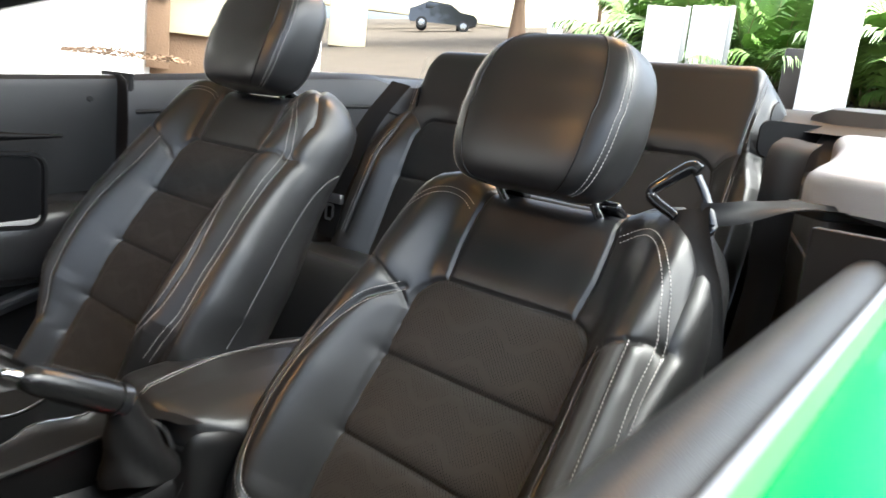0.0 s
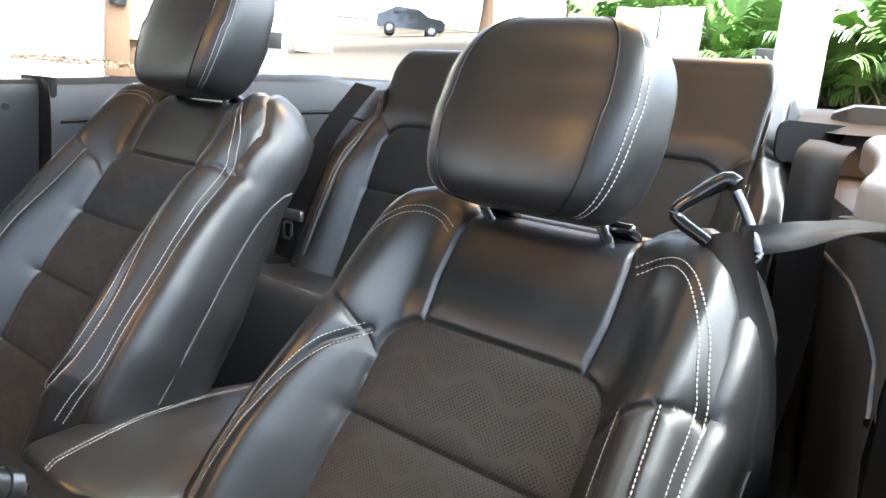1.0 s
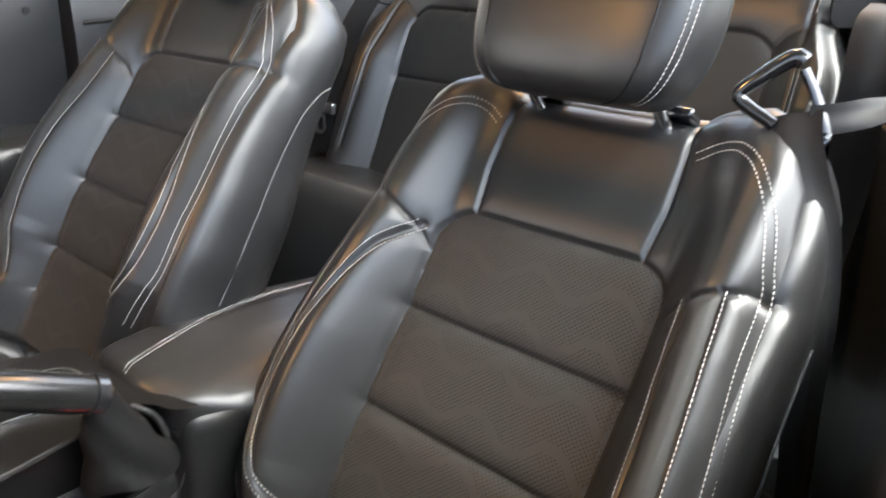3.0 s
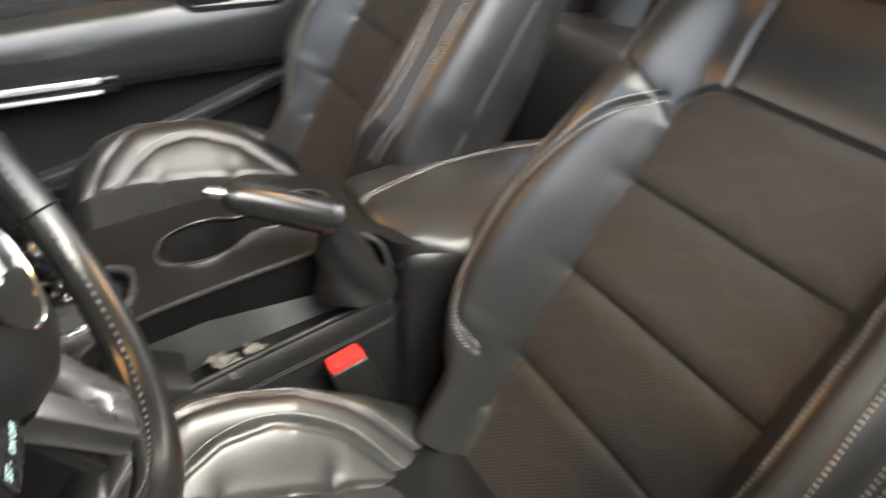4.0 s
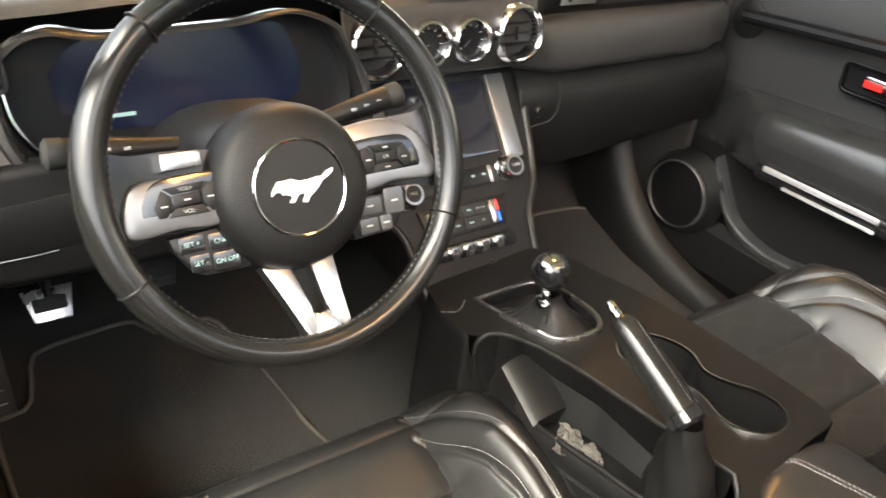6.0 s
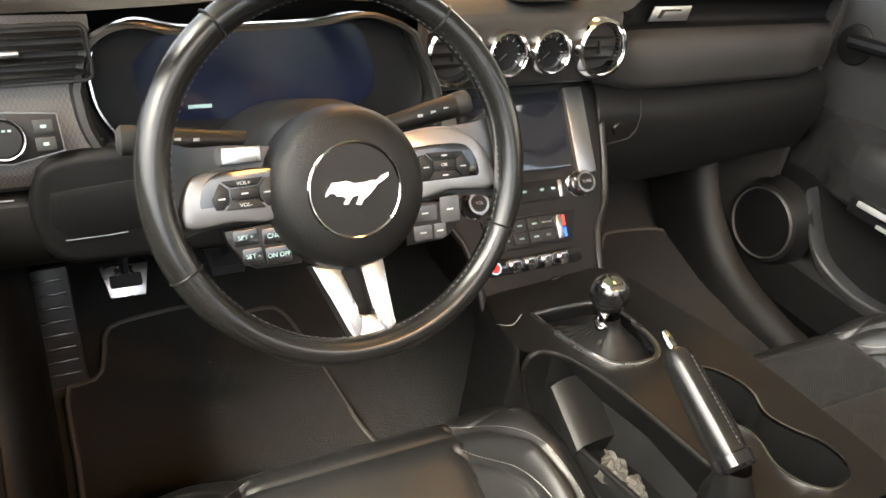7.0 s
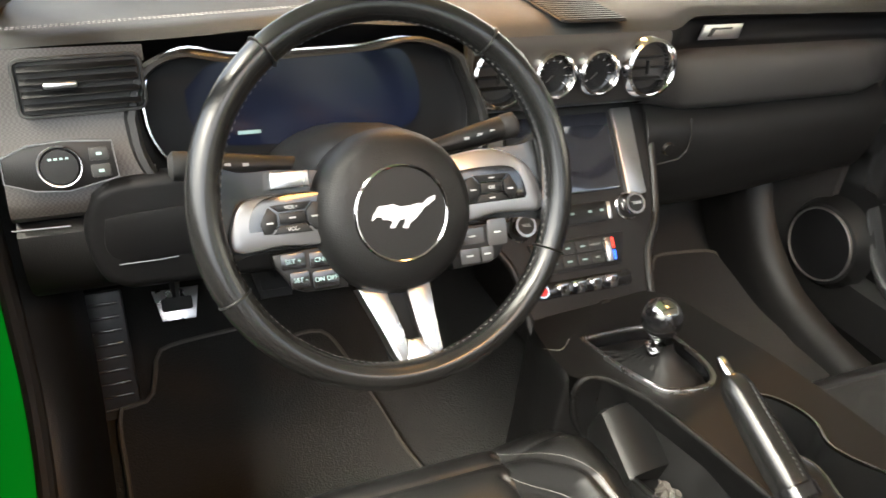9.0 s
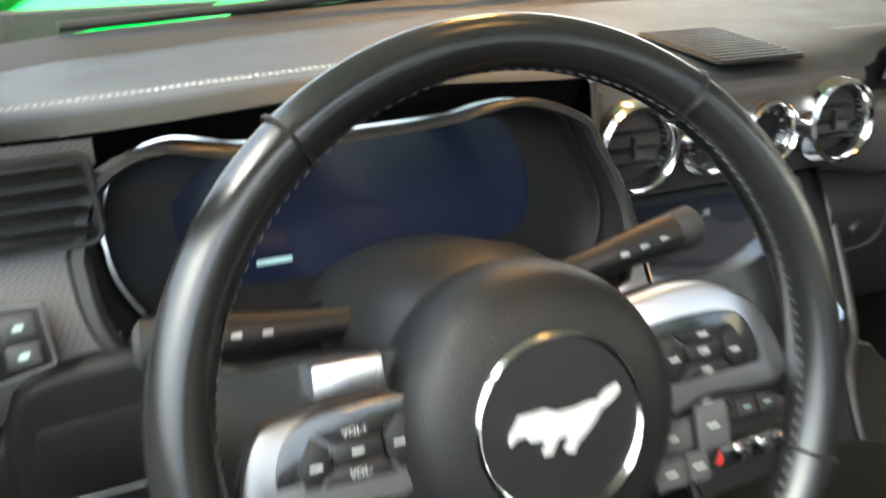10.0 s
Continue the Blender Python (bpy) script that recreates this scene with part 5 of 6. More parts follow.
    for x in curve([(-0.112, 0, 0), (-0.106, 0, 0), (-0.08, 0, 0), (0, 0, 0), (0.08, 0, 0), (0.106, 0, 0), (0.112, 0, 0)], 44)[:, 0]:
        f, z = front(x), crest(x)
        cols.append([(x, f - 0.003, z - 0.045), (x, f, z - 0.018), (x, f - 0.002, z - 0.008), (x, f - 0.007, z - 0.002), (x, f - 0.016, z + 0.001)]
                    + [(x, f + (0.27 - f) * k, z + 0.012 * math.sin(math.pi * k) * (1 if x > -0.09 else 0.5)) for k in np.linspace(0.09, 1, 14)] + [(x, 0.262, z - 0.04)])
    arm = part("armrest", loft(cols), LEATHER, c, "padded leather armrest lid")
    seam_x = lambda y: float(np.interp(y, [0.30, 0.375, 0.482, 0.611], [0.078, 0.074, 0.062, 0.034]))
    lid_z = lambda x, y: crest(x) + 0.012 * math.sin(math.pi * max(0, (front(x) - y) / (front(x) - 0.27))) - 0.008 * max(0.0, (y - front(x) + 0.012) / 0.012)
    for off in (0, 0.006):
        stitches("stitching", [(seam_x(y) - off, y, lid_z(seam_x(y) - off, y)) for y in np.linspace(0.608, 0.30, 60)], [(0, 0.1, 1)] * 60, arm)
    part("seam", tube([(seam_x(y) - 0.003, y, lid_z(seam_x(y) - 0.003, y) - 0.0004) for y in np.linspace(0.608, 0.30, 40)], 0.0011, 6), RUBBER, arm)
    return settle(c)


centre_console()


def gear_lever():
    g = thing("gear_lever", "short gear lever with round chrome-capped knob and leather boot", "gear lever")
    boot = []
    for f in np.linspace(0, 1, 14):
        k = 1 - smooth01(f) * 0.8
        cx, cy = 0.004 - 0.006 * f, 0.955 - 0.006 * f
        boot.append([(cx + (x - 0.004) * k + 0.003 * math.sin(12 * f + 3 * j) * (1 - f), cy + (y - 0.955) * k, console_z(x, y) - 0.02 + 0.055 * f**1.3) for j, (x, y) in enumerate(BOOT)])
    part("boot", loft(boot, wrap=True), GAITER, g, "folded black leather boot")
    m = pose(-0.006, 0.951, 0.617, -6, 2, 0)
    part("collar", lathe([(0.012, 0), (0.0135, 0.004), (0.0135, 0.012), (0.009, 0.014), (0.008, 0.02), (0.011, 0.024), (0.0115, 0.03), (0.009, 0.033)], 28, m), CHROME, g, "polished collar")
    part("knob", lathe([(0.0255 * math.sin(a), 0.0525 - 0.0265 * math.cos(a)) for a in np.linspace(0.38, 2.2, 18)], 36, m), GLOSS, g, "gloss black ball knob")
    part("knob_cap", lathe([(0.0258 * math.sin(a), 0.0525 - 0.0268 * math.cos(a)) for a in np.linspace(2.2, math.pi, 12)], 36, m), CHROME, g, "chrome cap")
    for k in (-0.008, 0, 0.008):
        part("gate_mark", box(0.0012, 0.014, 0.0006, 0, m @ at(k, 0, 0.0782 - 0.02 * abs(k))), RUBBER, g)
    part("gate_mark", box(0.017, 0.0012, 0.0006, 0, m @ at(0, 0, 0.0793)), RUBBER, g)
    return settle(g)


gear_lever()


def parking_brake():
    b = thing("parking_brake", "raised parking brake lever with leather grip and gaiter", "brake lever")
    tip, col, base = Vector((-0.066, 0.80, 0.74)), Vector((-0.062, 0.682, 0.682)), Vector((-0.058, 0.63, 0.575))
    d = (tip - col).normalized()
    line = [col + d * f for f in (-0.004, 0.0, 0.02, 0.06, 0.1, 0.112, 0.118)]
    part("grip", tube(line, [0.0135, 0.0185, 0.02, 0.0188, 0.0165, 0.014, 0.008], 22), WHEEL_LEATHER, b, "black leather grip")
    part("release_button", tube([tip - d * 0.016, tip + d * 0.002, tip + d * 0.006], [0.0062, 0.0062, 0.004], 16), CHROME, b, "chrome release button")
    part("collar", tube([col - d * 0.012, col - d * 0.008, col + d * 0.003, col + d * 0.005], [0.018, 0.021, 0.021, 0.018], 22), GLOSS, b)
    st = [col + d * f + Vector((0.0, -0.0088, 0.0155)) * 1.1 for f in np.linspace(0.01, 0.105, 30)]
    stitches("stitching", st, [(0, -0.5, 0.85)] * 30, b, 0.005, 0.003, thread=DARK_THREAD)
    rows = []
    for f in np.linspace(0, 1, 12):
        c = base.lerp(col - d * 0.006, f)
        w, l = 0.036 - 0.02 * f, 0.05 - 0.034 * f
        rows.append([(c.x + w * math.cos(t) * (1 + 0.08 * math.sin(5 * t + 9 * f)), c.y + 0.02 * (1 - f) + l * math.sin(t) * (1 + 0.06 * math.sin(14 * f)), c.z + 0.004 * math.sin(3 * t + 7 * f) * (1 - f)) for t in np.linspace(0, 2 * math.pi, 29)[:-1]])
    part("gaiter", loft(rows, wrap=True), GAITER, b, "creased black leather gaiter")
    return settle(b)


parking_brake()


def buckle(x, y, z, tilt, label):
    b = thing("seat_belt_buckle", label, "buckle")
    m = pose(x, y, z, tilt, 0, 0)
    part("housing", box(0.026, 0.05, 0.08, 0.005, m @ at(0, 0, -0.042), 3), PLASTIC, b)
    part("release_button", box(0.022, 0.042, 0.012, 0.003, m @ at(0, 0, 0.002), 2), RED, b, "red release button")
    part("stalk", box(0.012, 0.03, 0.14, 0.003, m @ at(0, -0.005, -0.14)), PLASTIC, b)
    return settle(b)


buckle(-0.1005, 0.684, 0.512, -18, "black belt buckle with red button beside the driver's seat")


def crumpled_paper(x, y, z, size, seed, label):
    rnd = random.Random(seed)
    p = thing("crumpled_paper", label, "paper", "papers in the tray")
    n = 9
    rows = [[(size * (i / (n - 1) - 0.5) + rnd.uniform(-1, 1) * size * 0.05, size * 0.8 * (k / (n - 1) - 0.5) + rnd.uniform(-1, 1) * size * 0.05,
              size * (0.16 * math.sin(3.0 * i / n + seed) * math.cos(4 * k / n + seed) + rnd.uniform(0, 0.14))) for i in range(n)] for k in range(n)]
    bm = loft(rows)
    bmesh.ops.transform(bm, matrix=pose(x, y, z, 12, -8, 40 * seed), verts=bm.verts)
    part("sheet", bm, material("receipt_paper", (0.06, 0.055, 0.05), 0.7, vary=0.15, vary_size=0.02), p, smooth=False)
    return settle(p)


crumpled_paper(-0.066, 0.81, 0.522, 0.04, 1, "crumpled receipt lying in the console tray")
crumpled_paper(-0.058, 0.775, 0.527, 0.028, 2, "small crumpled wrapper lying in the console tray")
crumpled_paper(-0.04, 0.632, 0.575, 0.04, 3, "crumpled wrapper tucked behind the brake gaiter")

# ---- floor, mats, pedals ----
def carpet(name, rows, mat, label):
    ob = part(name, loft(rows), mat)
    return tagged(ob, label, "floor", kind="structure")


rows = []
for x in np.linspace(-0.74, 0.74, 60):
    tun = 0.08 * smooth01((0.24 - abs(x)) / 0.12)
    rows.append([(x, y, z + tun * (y < 1.7)) for y, z in ((-0.3, 0.30), (0.6, 0.27), (1.0, 0.265), (1.25, 0.28), (1.45, 0.34), (1.62, 0.42), (1.75, 0.60), (1.76, 0.85))])
carpet("floor", rows, CARPET, "dark carpeted floor with raised tunnel")


def floor_mat(sign):
    m = thing("floor_mat", "dark carpet floor mat with a bound edge", "floor mat", "floor mats")
    pts = [(-0.65, 0.95), (-0.657, 1.2), (-0.664, 1.345), (-0.65, 1.362), (-0.615, 1.372), (-0.602, 1.42), (-0.588, 1.458), (-0.5, 1.47), (-0.44, 1.47), (-0.42, 1.45), (-0.4, 1.43), (-0.36, 1.44), (-0.31, 1.43), (-0.28, 1.34), (-0.25, 1.2), (-0.24, 0.95)]
    if sign > 0:
        pts = [(-x, y) for x, y in pts][::-1]
    loop = smooth_loop(pts, 90)
    z = lambda y: np.interp(y, [0.9, 1.0, 1.25, 1.45, 1.5], [0.268, 0.268, 0.283, 0.343, 0.36]) + 0.012
    bm = plate(loop, 0.008)
    for v in bm.verts:
        v.co.z += z(v.co.y)
    part("mat_surface", bm, CARPET, m)
    rim = ring(loop, 0.01, 0.01, None, 0.6)
    for v in rim.verts:
        v.co.z += z(v.co.y) + 0.001
    part("binding", rim, MAT_EDGE, m, "lighter bound edge")
    return settle(m)


floor_mat(-1)
floor_mat(1)


def foot_rest():
    f = thing("foot_rest", "ribbed black foot rest", "pedal")
    m = pose(-0.662, 1.405, 0.412, 72, 0, 2)
    part("pad", box(0.06, 0.215, 0.016, 0.006, m), QUARTER_TRIM, f)
    for k in range(9):
        part("rib", box(0.044, 0.005, 0.006, 0.002, m @ at(0, -0.088 + 0.022 * k, 0.009)), KEY_GREY, f)
    return settle(f)


foot_rest()


def pedal(x, y, z, w, h, label, face=SATIN):
    p = thing("pedal", label, "pedal", "pedals")
    m = pose(x, y, z, 48, 0, 0)
    part("plate", plate([(-w / 2, h / 2), (w / 2, h / 2), (w * 0.36, -h / 2), (-w * 0.36, -h / 2)], 0.006, m, 0.002), face, p, "brushed metal plate" if face is SATIN else "")
    part("grip", plate(rounded(w * 0.66, h * 0.42, 0.004), 0.002, m @ at(0, 0.0, 0.0062)), RUBBER, p)
    part("arm", tube([m @ Vector((0, 0, 0)), (x, y + 0.05, z + 0.06), (x, y + 0.1, z + 0.25)], 0.008, 8), PLASTIC, p)
    return settle(p)


pedal(-0.555, 1.41, 0.487, 0.07, 0.05, "metal-faced clutch pedal above the carpet")
pedal(-0.40, 1.42, 0.49, 0.07, 0.045, "dark brake pedal above the carpet", RUBBER)


# ---- stalks on the column ----
def stalk(sign, label):
    s = thing("column_stalk", label, "stalk", "column stalks")
    a = Vector((-0.3535 + sign * 0.06, 1.09, 0.862))
    b = Vector((-0.53, 1.09, 0.873)) if sign < 0 else Vector((-0.19, 1.09, 0.883))
    part("arm", tube([a, a.lerp(b, 0.4), a.lerp(b, 0.7), b], [0.0085, 0.0105, 0.013, 0.014], 16), PLASTIC, s)
    part("end_cap", tube([b, b + (b - a).normalized() * 0.003, b + (b - a).normalized() * 0.016, b + (b - a).normalized() * 0.02], [0.0128, 0.0148, 0.0148, 0.0095], 16), RUBBER, s)
    for k in (0.55, 0.7, 0.85):
        q = a.lerp(b, k)
        part("mark", box(0.006, 0.001, 0.003, 0, at(q.x, q.y - 0.0115, q.z + 0.006)), MARK, s)
    return settle(s)


stalk(-1, "black indicator stalk behind the wheel")
stalk(1, "black wiper stalk behind the wheel")
col = thing("steering_column", "black plastic steering column shroud", "column")
part("shroud", loft([[(-0.3535 + w * math.cos(t), y, z + h * math.sin(t)) for t in np.linspace(0, 2 * math.pi, 25)[:-1]] for y, z, w, h in ((1.0, 0.865, 0.05, 0.045), (1.03, 0.86, 0.075, 0.055), (1.1, 0.84, 0.085, 0.06), (1.2, 0.80, 0.09, 0.06))], wrap=True, caps=True), PLASTIC, col)
settle(col)


# ---- belts ----
def belt(sign, dx, dz):
    b = thing("seat_belt", "black seat belt through a loop guide on the seat shoulder", "seat belt", "front seat belts")
    pt = lambda x, y, z: Vector(((x if sign < 0 else -x) + dx, y, z + dz))
    loop = [pt(-0.512, 0.262, 0.964), pt(-0.478, 0.262, 0.984), pt(-0.492, 0.255, 1.003), pt(-0.512, 0.245, 1.02), pt(-0.521, 0.243, 1.017)]
    part("belt_guide", tube(curve(loop, 30), [0.0058 + 0.0022 * smooth01(k / 29) for k in range(30)], 12), GLOSS, b, "gloss black belt guide")
    part("belt_guide", tube(curve([pt(-0.524, 0.25, 1.012), pt(-0.538, 0.25, 0.99), pt(-0.552, 0.255, 0.962), pt(-0.545, 0.26, 0.945)], 20), 0.0062, 12, flat=0.7), GLOSS, b, "gloss black belt guide")
    part("guide_foot", tube(curve([pt(-0.50, 0.25, 0.958), pt(-0.52, 0.252, 0.95), pt(-0.545, 0.258, 0.945)], 10), 0.007, 10), PLASTIC, b)
    pts = curve([pt(-0.527, 0.258, 0.976), pt(-0.534, 0.27, 0.953), pt(-0.549, 0.277, 0.92), pt(-0.566, 0.283, 0.886), pt(-0.582, 0.29, 0.82), pt(-0.592, 0.30, 0.74), pt(-0.605, 0.30, 0.6), pt(-0.61, 0.34, 0.42)], 50)
    dirs = [Vector((-sign, 0.1 + 1.3 * smooth01(k / 30), 0.12 + 0.8 * sign * (1 - smooth01(k / 8)))) for k in range(50)]
    part("webbing", webbing(pts, dirs, 0.044, 0.0045), BELT, b, "black belt webbing")
    fold = curve([pt(-0.540, 0.262, 0.972), pt(-0.56, 0.245, 0.976), pt(-0.585, 0.218, 0.984), pt(-0.615, 0.188, 0.992), pt(-0.66, 0.15, 0.992)], 30)
    part("webbing", webbing(fold, [Vector((-sign * smooth01(k / 16), 0.0, 1.15 - smooth01(k / 16))) for k in range(30)], 0.026, 0.002), BELT, b, "black belt webbing")
    part("anchor_hook", tube(curve([pt(-0.572, 0.33, 0.66), pt(-0.60, 0.33, 0.648), pt(-0.63, 0.32, 0.66)], 14), 0.006, 10), PLASTIC, b)
    return settle(b)


belt(-1, 0.0, 0.0)


# ---- rear buckle and belt ----
rb = thing("rear_seat_belt", "black rear seat belt hanging from the side trim", "seat belt")
part("webbing", webbing(curve([(-0.497, -0.16, 1.06), (-0.495, -0.115, 1.04), (-0.497, -0.098, 0.98), (-0.50, -0.09, 0.92), (-0.505, -0.08, 0.83), (-0.50, -0.03, 0.70), (-0.48, 0.02, 0.64)], 40), [Vector((1, 0.1, 0.05))] * 40, 0.058, 0.003), BELT, rb, "black webbing")
part("anchor_plate", box(0.03, 0.012, 0.03, 0.004, at(-0.49, 0.0, 0.655, 0, 0, 20)), SATIN, rb, "metal anchor plate")
settle(rb)
rb = thing("rear_seat_belt", "grey rear belt with a hanging metal tongue", "seat belt")
part("webbing", strap(curve([(0.36, -0.13, 1.09), (0.39, -0.075, 1.0), (0.42, -0.055, 0.92), (0.462, -0.05, 0.82), (0.49, -0.05, 0.72)], 24), Vector((1, 0.25, 0.15)), 0.05, 0.0014), BELT, rb)
part("tongue", box(0.055, 0.012, 0.022, 0.003, at(0.462, -0.045, 0.815, 0, 0, 5)), SATIN, rb, "metal tongue")
part("tongue_tab", ring(rounded(0.022, 0.034, 0.004), 0.006, 0.003, at(0.47, -0.04, 0.782, 90, 0, 5)), SATIN, rb)
settle(rb)


# ---- doors and body ----
def belt_z(y):
    return np.interp(y, [-0.7, -0.4, 0.0, 0.35], [1.12, 1.105, 1.06, 1.02])


def car_door(sign, label, dz=0.0):
    d = thing("car_door", label, "car door", "doors")
    belt_z = (lambda y: np.interp(y, [0.225, 0.865, 1.4], [0.973, 0.953, 0.92])) if sign < 0 else (lambda y: np.interp(y, [-0.4, 0.0, 0.35, 0.8, 1.4], [1.10, 1.07, 1.04, 1.0, 0.955]))
    shift = (lambda y: 0.0595 - 0.096 * (0.72 - y)) if sign < 0 else (lambda y: 0.045)
    away = lambda z: 0.1 * float(smooth01((0.94 - z) / 0.06)) if sign < 0 else 0.0
    bend = lambda bm: ([setattr(v.co, "x", v.co.x + sign * (shift(v.co.y) + away(v.co.z))) for v in bm.verts], bm)[1]
    ys = np.linspace(0.335, 1.42, 36)
    prof = lambda y: [(0.73, belt_z(y) + dz - 0.02), (0.724, belt_z(y) + dz - 0.008), (0.718, belt_z(y) + dz - 0.001), (0.708, belt_z(y) + dz + 0.003), (0.696, belt_z(y) + dz + 0.001), (0.687, belt_z(y) + dz - 0.006), (0.683, belt_z(y) + dz - 0.02), (0.685, belt_z(y) + dz - 0.1),
                      (0.69, 0.8 + dz), (0.702, 0.735 + dz - 0.03 * (y - 0.6)), (0.704, 0.70 + dz - 0.03 * (y - 0.6))]
    # Lit vinyl on the passenger side, shaded copy on the driver's.
    part("upper_panel", bend(loft([[(sign * x, y, z) for x, z in prof(y)] for y in ys])), DOOR_VINYL_LIT if sign > 0 else DOOR_VINYL_SHADED, d, "grained upper door panel")
    arm = lambda y: [(a, b + dz) for a, b in curve([(0.705, 0.775, 0), (0.668, 0.768, 0), (0.642, 0.748, 0), (0.628, 0.715, 0), (0.624, 0.68, 0), (0.628, 0.645, 0), (0.648, 0.612, 0), (0.692, 0.60, 0)], 22)[:, :2]]
    k = lambda y: smooth01((1.28 - y) / 0.15) * (1.0 if sign > 0 else 0.35)
    part("armrest", bend(loft([[(sign * (0.70 - (0.70 - x) * k(y)), y, z - (0.08 if z > 0.69 else 0.03) * (y - 0.7)) for x, z in arm(y)] for y in ys])), ROLL, d, "smooth black armrest roll")
    low = [(0.69, 0.62 + dz), (0.70, 0.5 + dz), (0.685, 0.44 + dz), (0.66, 0.42 + dz), (0.655, 0.33), (0.69, 0.28)]
    part("lower_panel", bend(loft([[(sign * x, y, z - 0.03 * (y - 0.6) * (z > 0.55)) for x, z in low] for y in ys])), PLASTIC, d, "black lower door panel")
    lip = curve([(sign * 0.66, 0.40, 0.64 + dz), (sign * 0.66, 0.55, 0.588 + dz), (sign * 0.66, 0.755, 0.517 + dz), (sign * 0.658, 0.986, 0.45 + dz), (sign * 0.658, 1.10, 0.452 + dz), (sign * 0.66, 1.17, 0.49 + dz), (sign * 0.665, 1.23, 0.58 + dz)], 50)
    part("pocket_lip", bend(loft([lip + np.array([sign * a, 0, b]) for a, b in ((0.012, -0.03), (0.0, -0.012), (0.0, -0.004), (0.004, 0.0), (0.03, 0.003), (0.05, -0.01))])), QUARTER_TRIM, d, "grained pocket lip")
    hb = part("pull_handle", bend(box(0.02, 0.29, 0.034, 0.008, at(sign * 0.635, 0.975, 0.617 + dz, -1))), GLOSS, d, "gloss pull handle")
    part("pull_trim", bend(box(0.006, 0.235, 0.012, 0.003, at(sign * 0.623, 0.982, 0.628 + dz, -1))), BRIGHT_SATIN, hb, "bright chrome strip")
    part("pull_trim", bend(box(0.006, 0.185, 0.008, 0.003, at(sign * 0.621, 0.957, 0.608 + dz, -1))), BRIGHT_SATIN, hb, "bright chrome strip")
    ms = Matrix.Translation((sign * 0.64, 1.28, 0.475 + dz)) @ pose(0, 0, 0, 0, -90 * sign, 0)
    sp = part("speaker", bend(lathe([(0.0735, 0.003), (0.074, 0.0085), (0.0752, 0.0092), (0.0765, 0.0085), (0.0775, 0.003)], 44, ms)), GREY_SATIN, d, "round door speaker with bright rim")
    part("speaker_cover", bend(lathe([(0, 0.007), (0.05, 0.006), (0.0735, 0.004)], 40, ms)), MATTE, sp)
    part("speaker_mount", bend(lathe([(0.077, 0.004), (0.084, 0.001), (0.1, -0.03)], 40, ms)), PLASTIC, sp)
    yh, zh = (0.98, 0.826) if sign > 0 else (1.16, 0.80)
    mh = Matrix.Translation((sign * 0.683, yh, zh + dz)) @ pose(0, 0, 0, 90 + 8 * (sign > 0), 0, -90 * sign)
    hl = part("inner_handle", bend(ring(rounded(0.13, 0.054, 0.012), 0.005, 0.012, mh)), CHROME, d, "inner door handle in its silver bezel")
    part("handle_recess", bend(plate(rounded(0.12, 0.045, 0.01), 0.003, mh)), MATTE, hl)
    part("handle_lever", bend(box(0.008, 0.07, 0.026, 0.004, at(sign * 0.672, yh - 0.012, zh + dz))), CHROME, hl, "chrome lever")
    if sign > 0:
        part("lever_mark", bend(box(0.002, 0.032, 0.012, 0.0005, at(sign * 0.667, yh + 0.006, zh + dz))), RED, hl, "red mark on the lever")
    if sign > 0:
        mc = Matrix.Translation((0.684, 0.605, 0.808)) @ pose(0, 0, 0, 90, 0, -90)
        cup = part("pull_cup", ring(rounded(0.2, 0.145, 0.03), 0.009, 0.013, mc), PLASTIC, d, "moulded grab cup")
        part("cup_floor", plate(rounded(0.186, 0.132, 0.026), 0.003, mc), MATTE, cup)
    # Near-black tube that draws the shade of the panel's crease.
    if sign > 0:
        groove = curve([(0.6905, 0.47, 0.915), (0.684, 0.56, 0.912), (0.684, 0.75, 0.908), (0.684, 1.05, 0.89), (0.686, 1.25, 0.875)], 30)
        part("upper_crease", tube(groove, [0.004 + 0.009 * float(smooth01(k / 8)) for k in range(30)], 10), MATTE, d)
    tw = Matrix.Translation((sign * 0.684, 1.27, 0.86 + dz)) @ pose(0, 0, 0, 0, -90 * sign, 0)
    part("tweeter", bend(lathe([(0, 0.004), (0.03, 0.004), (0.036, 0.002), (0.038, -0.002)], 32, tw)), PLASTIC, d)
    part("lock_pin", bend(lathe([(0, 0.004), (0.006, 0.004), (0.007, 0.0)], 16, Matrix.Translation((sign * 0.685, 0.40, belt_z(0.4) + dz - 0.045)) @ pose(0, 0, 0, 0, -90 * sign, 0))), RUBBER, d)
    # Driver's seal takes a bright satin in place of the sky it reflects.
    part("window_seal", bend(loft([[(sign * x, y, z) for x, z in ((0.722, belt_z(y) + dz - 0.006), (0.726, belt_z(y) + dz + 0.001), (0.731, belt_z(y) + dz), (0.735, belt_z(y) + dz - 0.012))] for y in ys])), GREY_SATIN if sign < 0 else RUBBER, d, "window seal with the sky's reflection put into its colour" if sign < 0 else "black window seal")
    part("outer_skin", bend(loft([[(sign * x, y, z) for x, z in ((0.731, belt_z(y) + dz - 0.014), (0.745, belt_z(y) + dz - 0.010), (0.785, belt_z(y) + dz - 0.024), (0.82, belt_z(y) + dz - 0.06), (0.85, 0.75), (0.865, 0.6), (0.86, 0.4), (0.83, 0.28))] for y in ys])), PAINT, d, "bright green door skin")
    return settle(d)


car_door(-1, "green car door with black inner panel, driver's side, window down", 0.0)
car_door(1, "green car door with black inner panel and chrome pull, passenger side", 0.0)


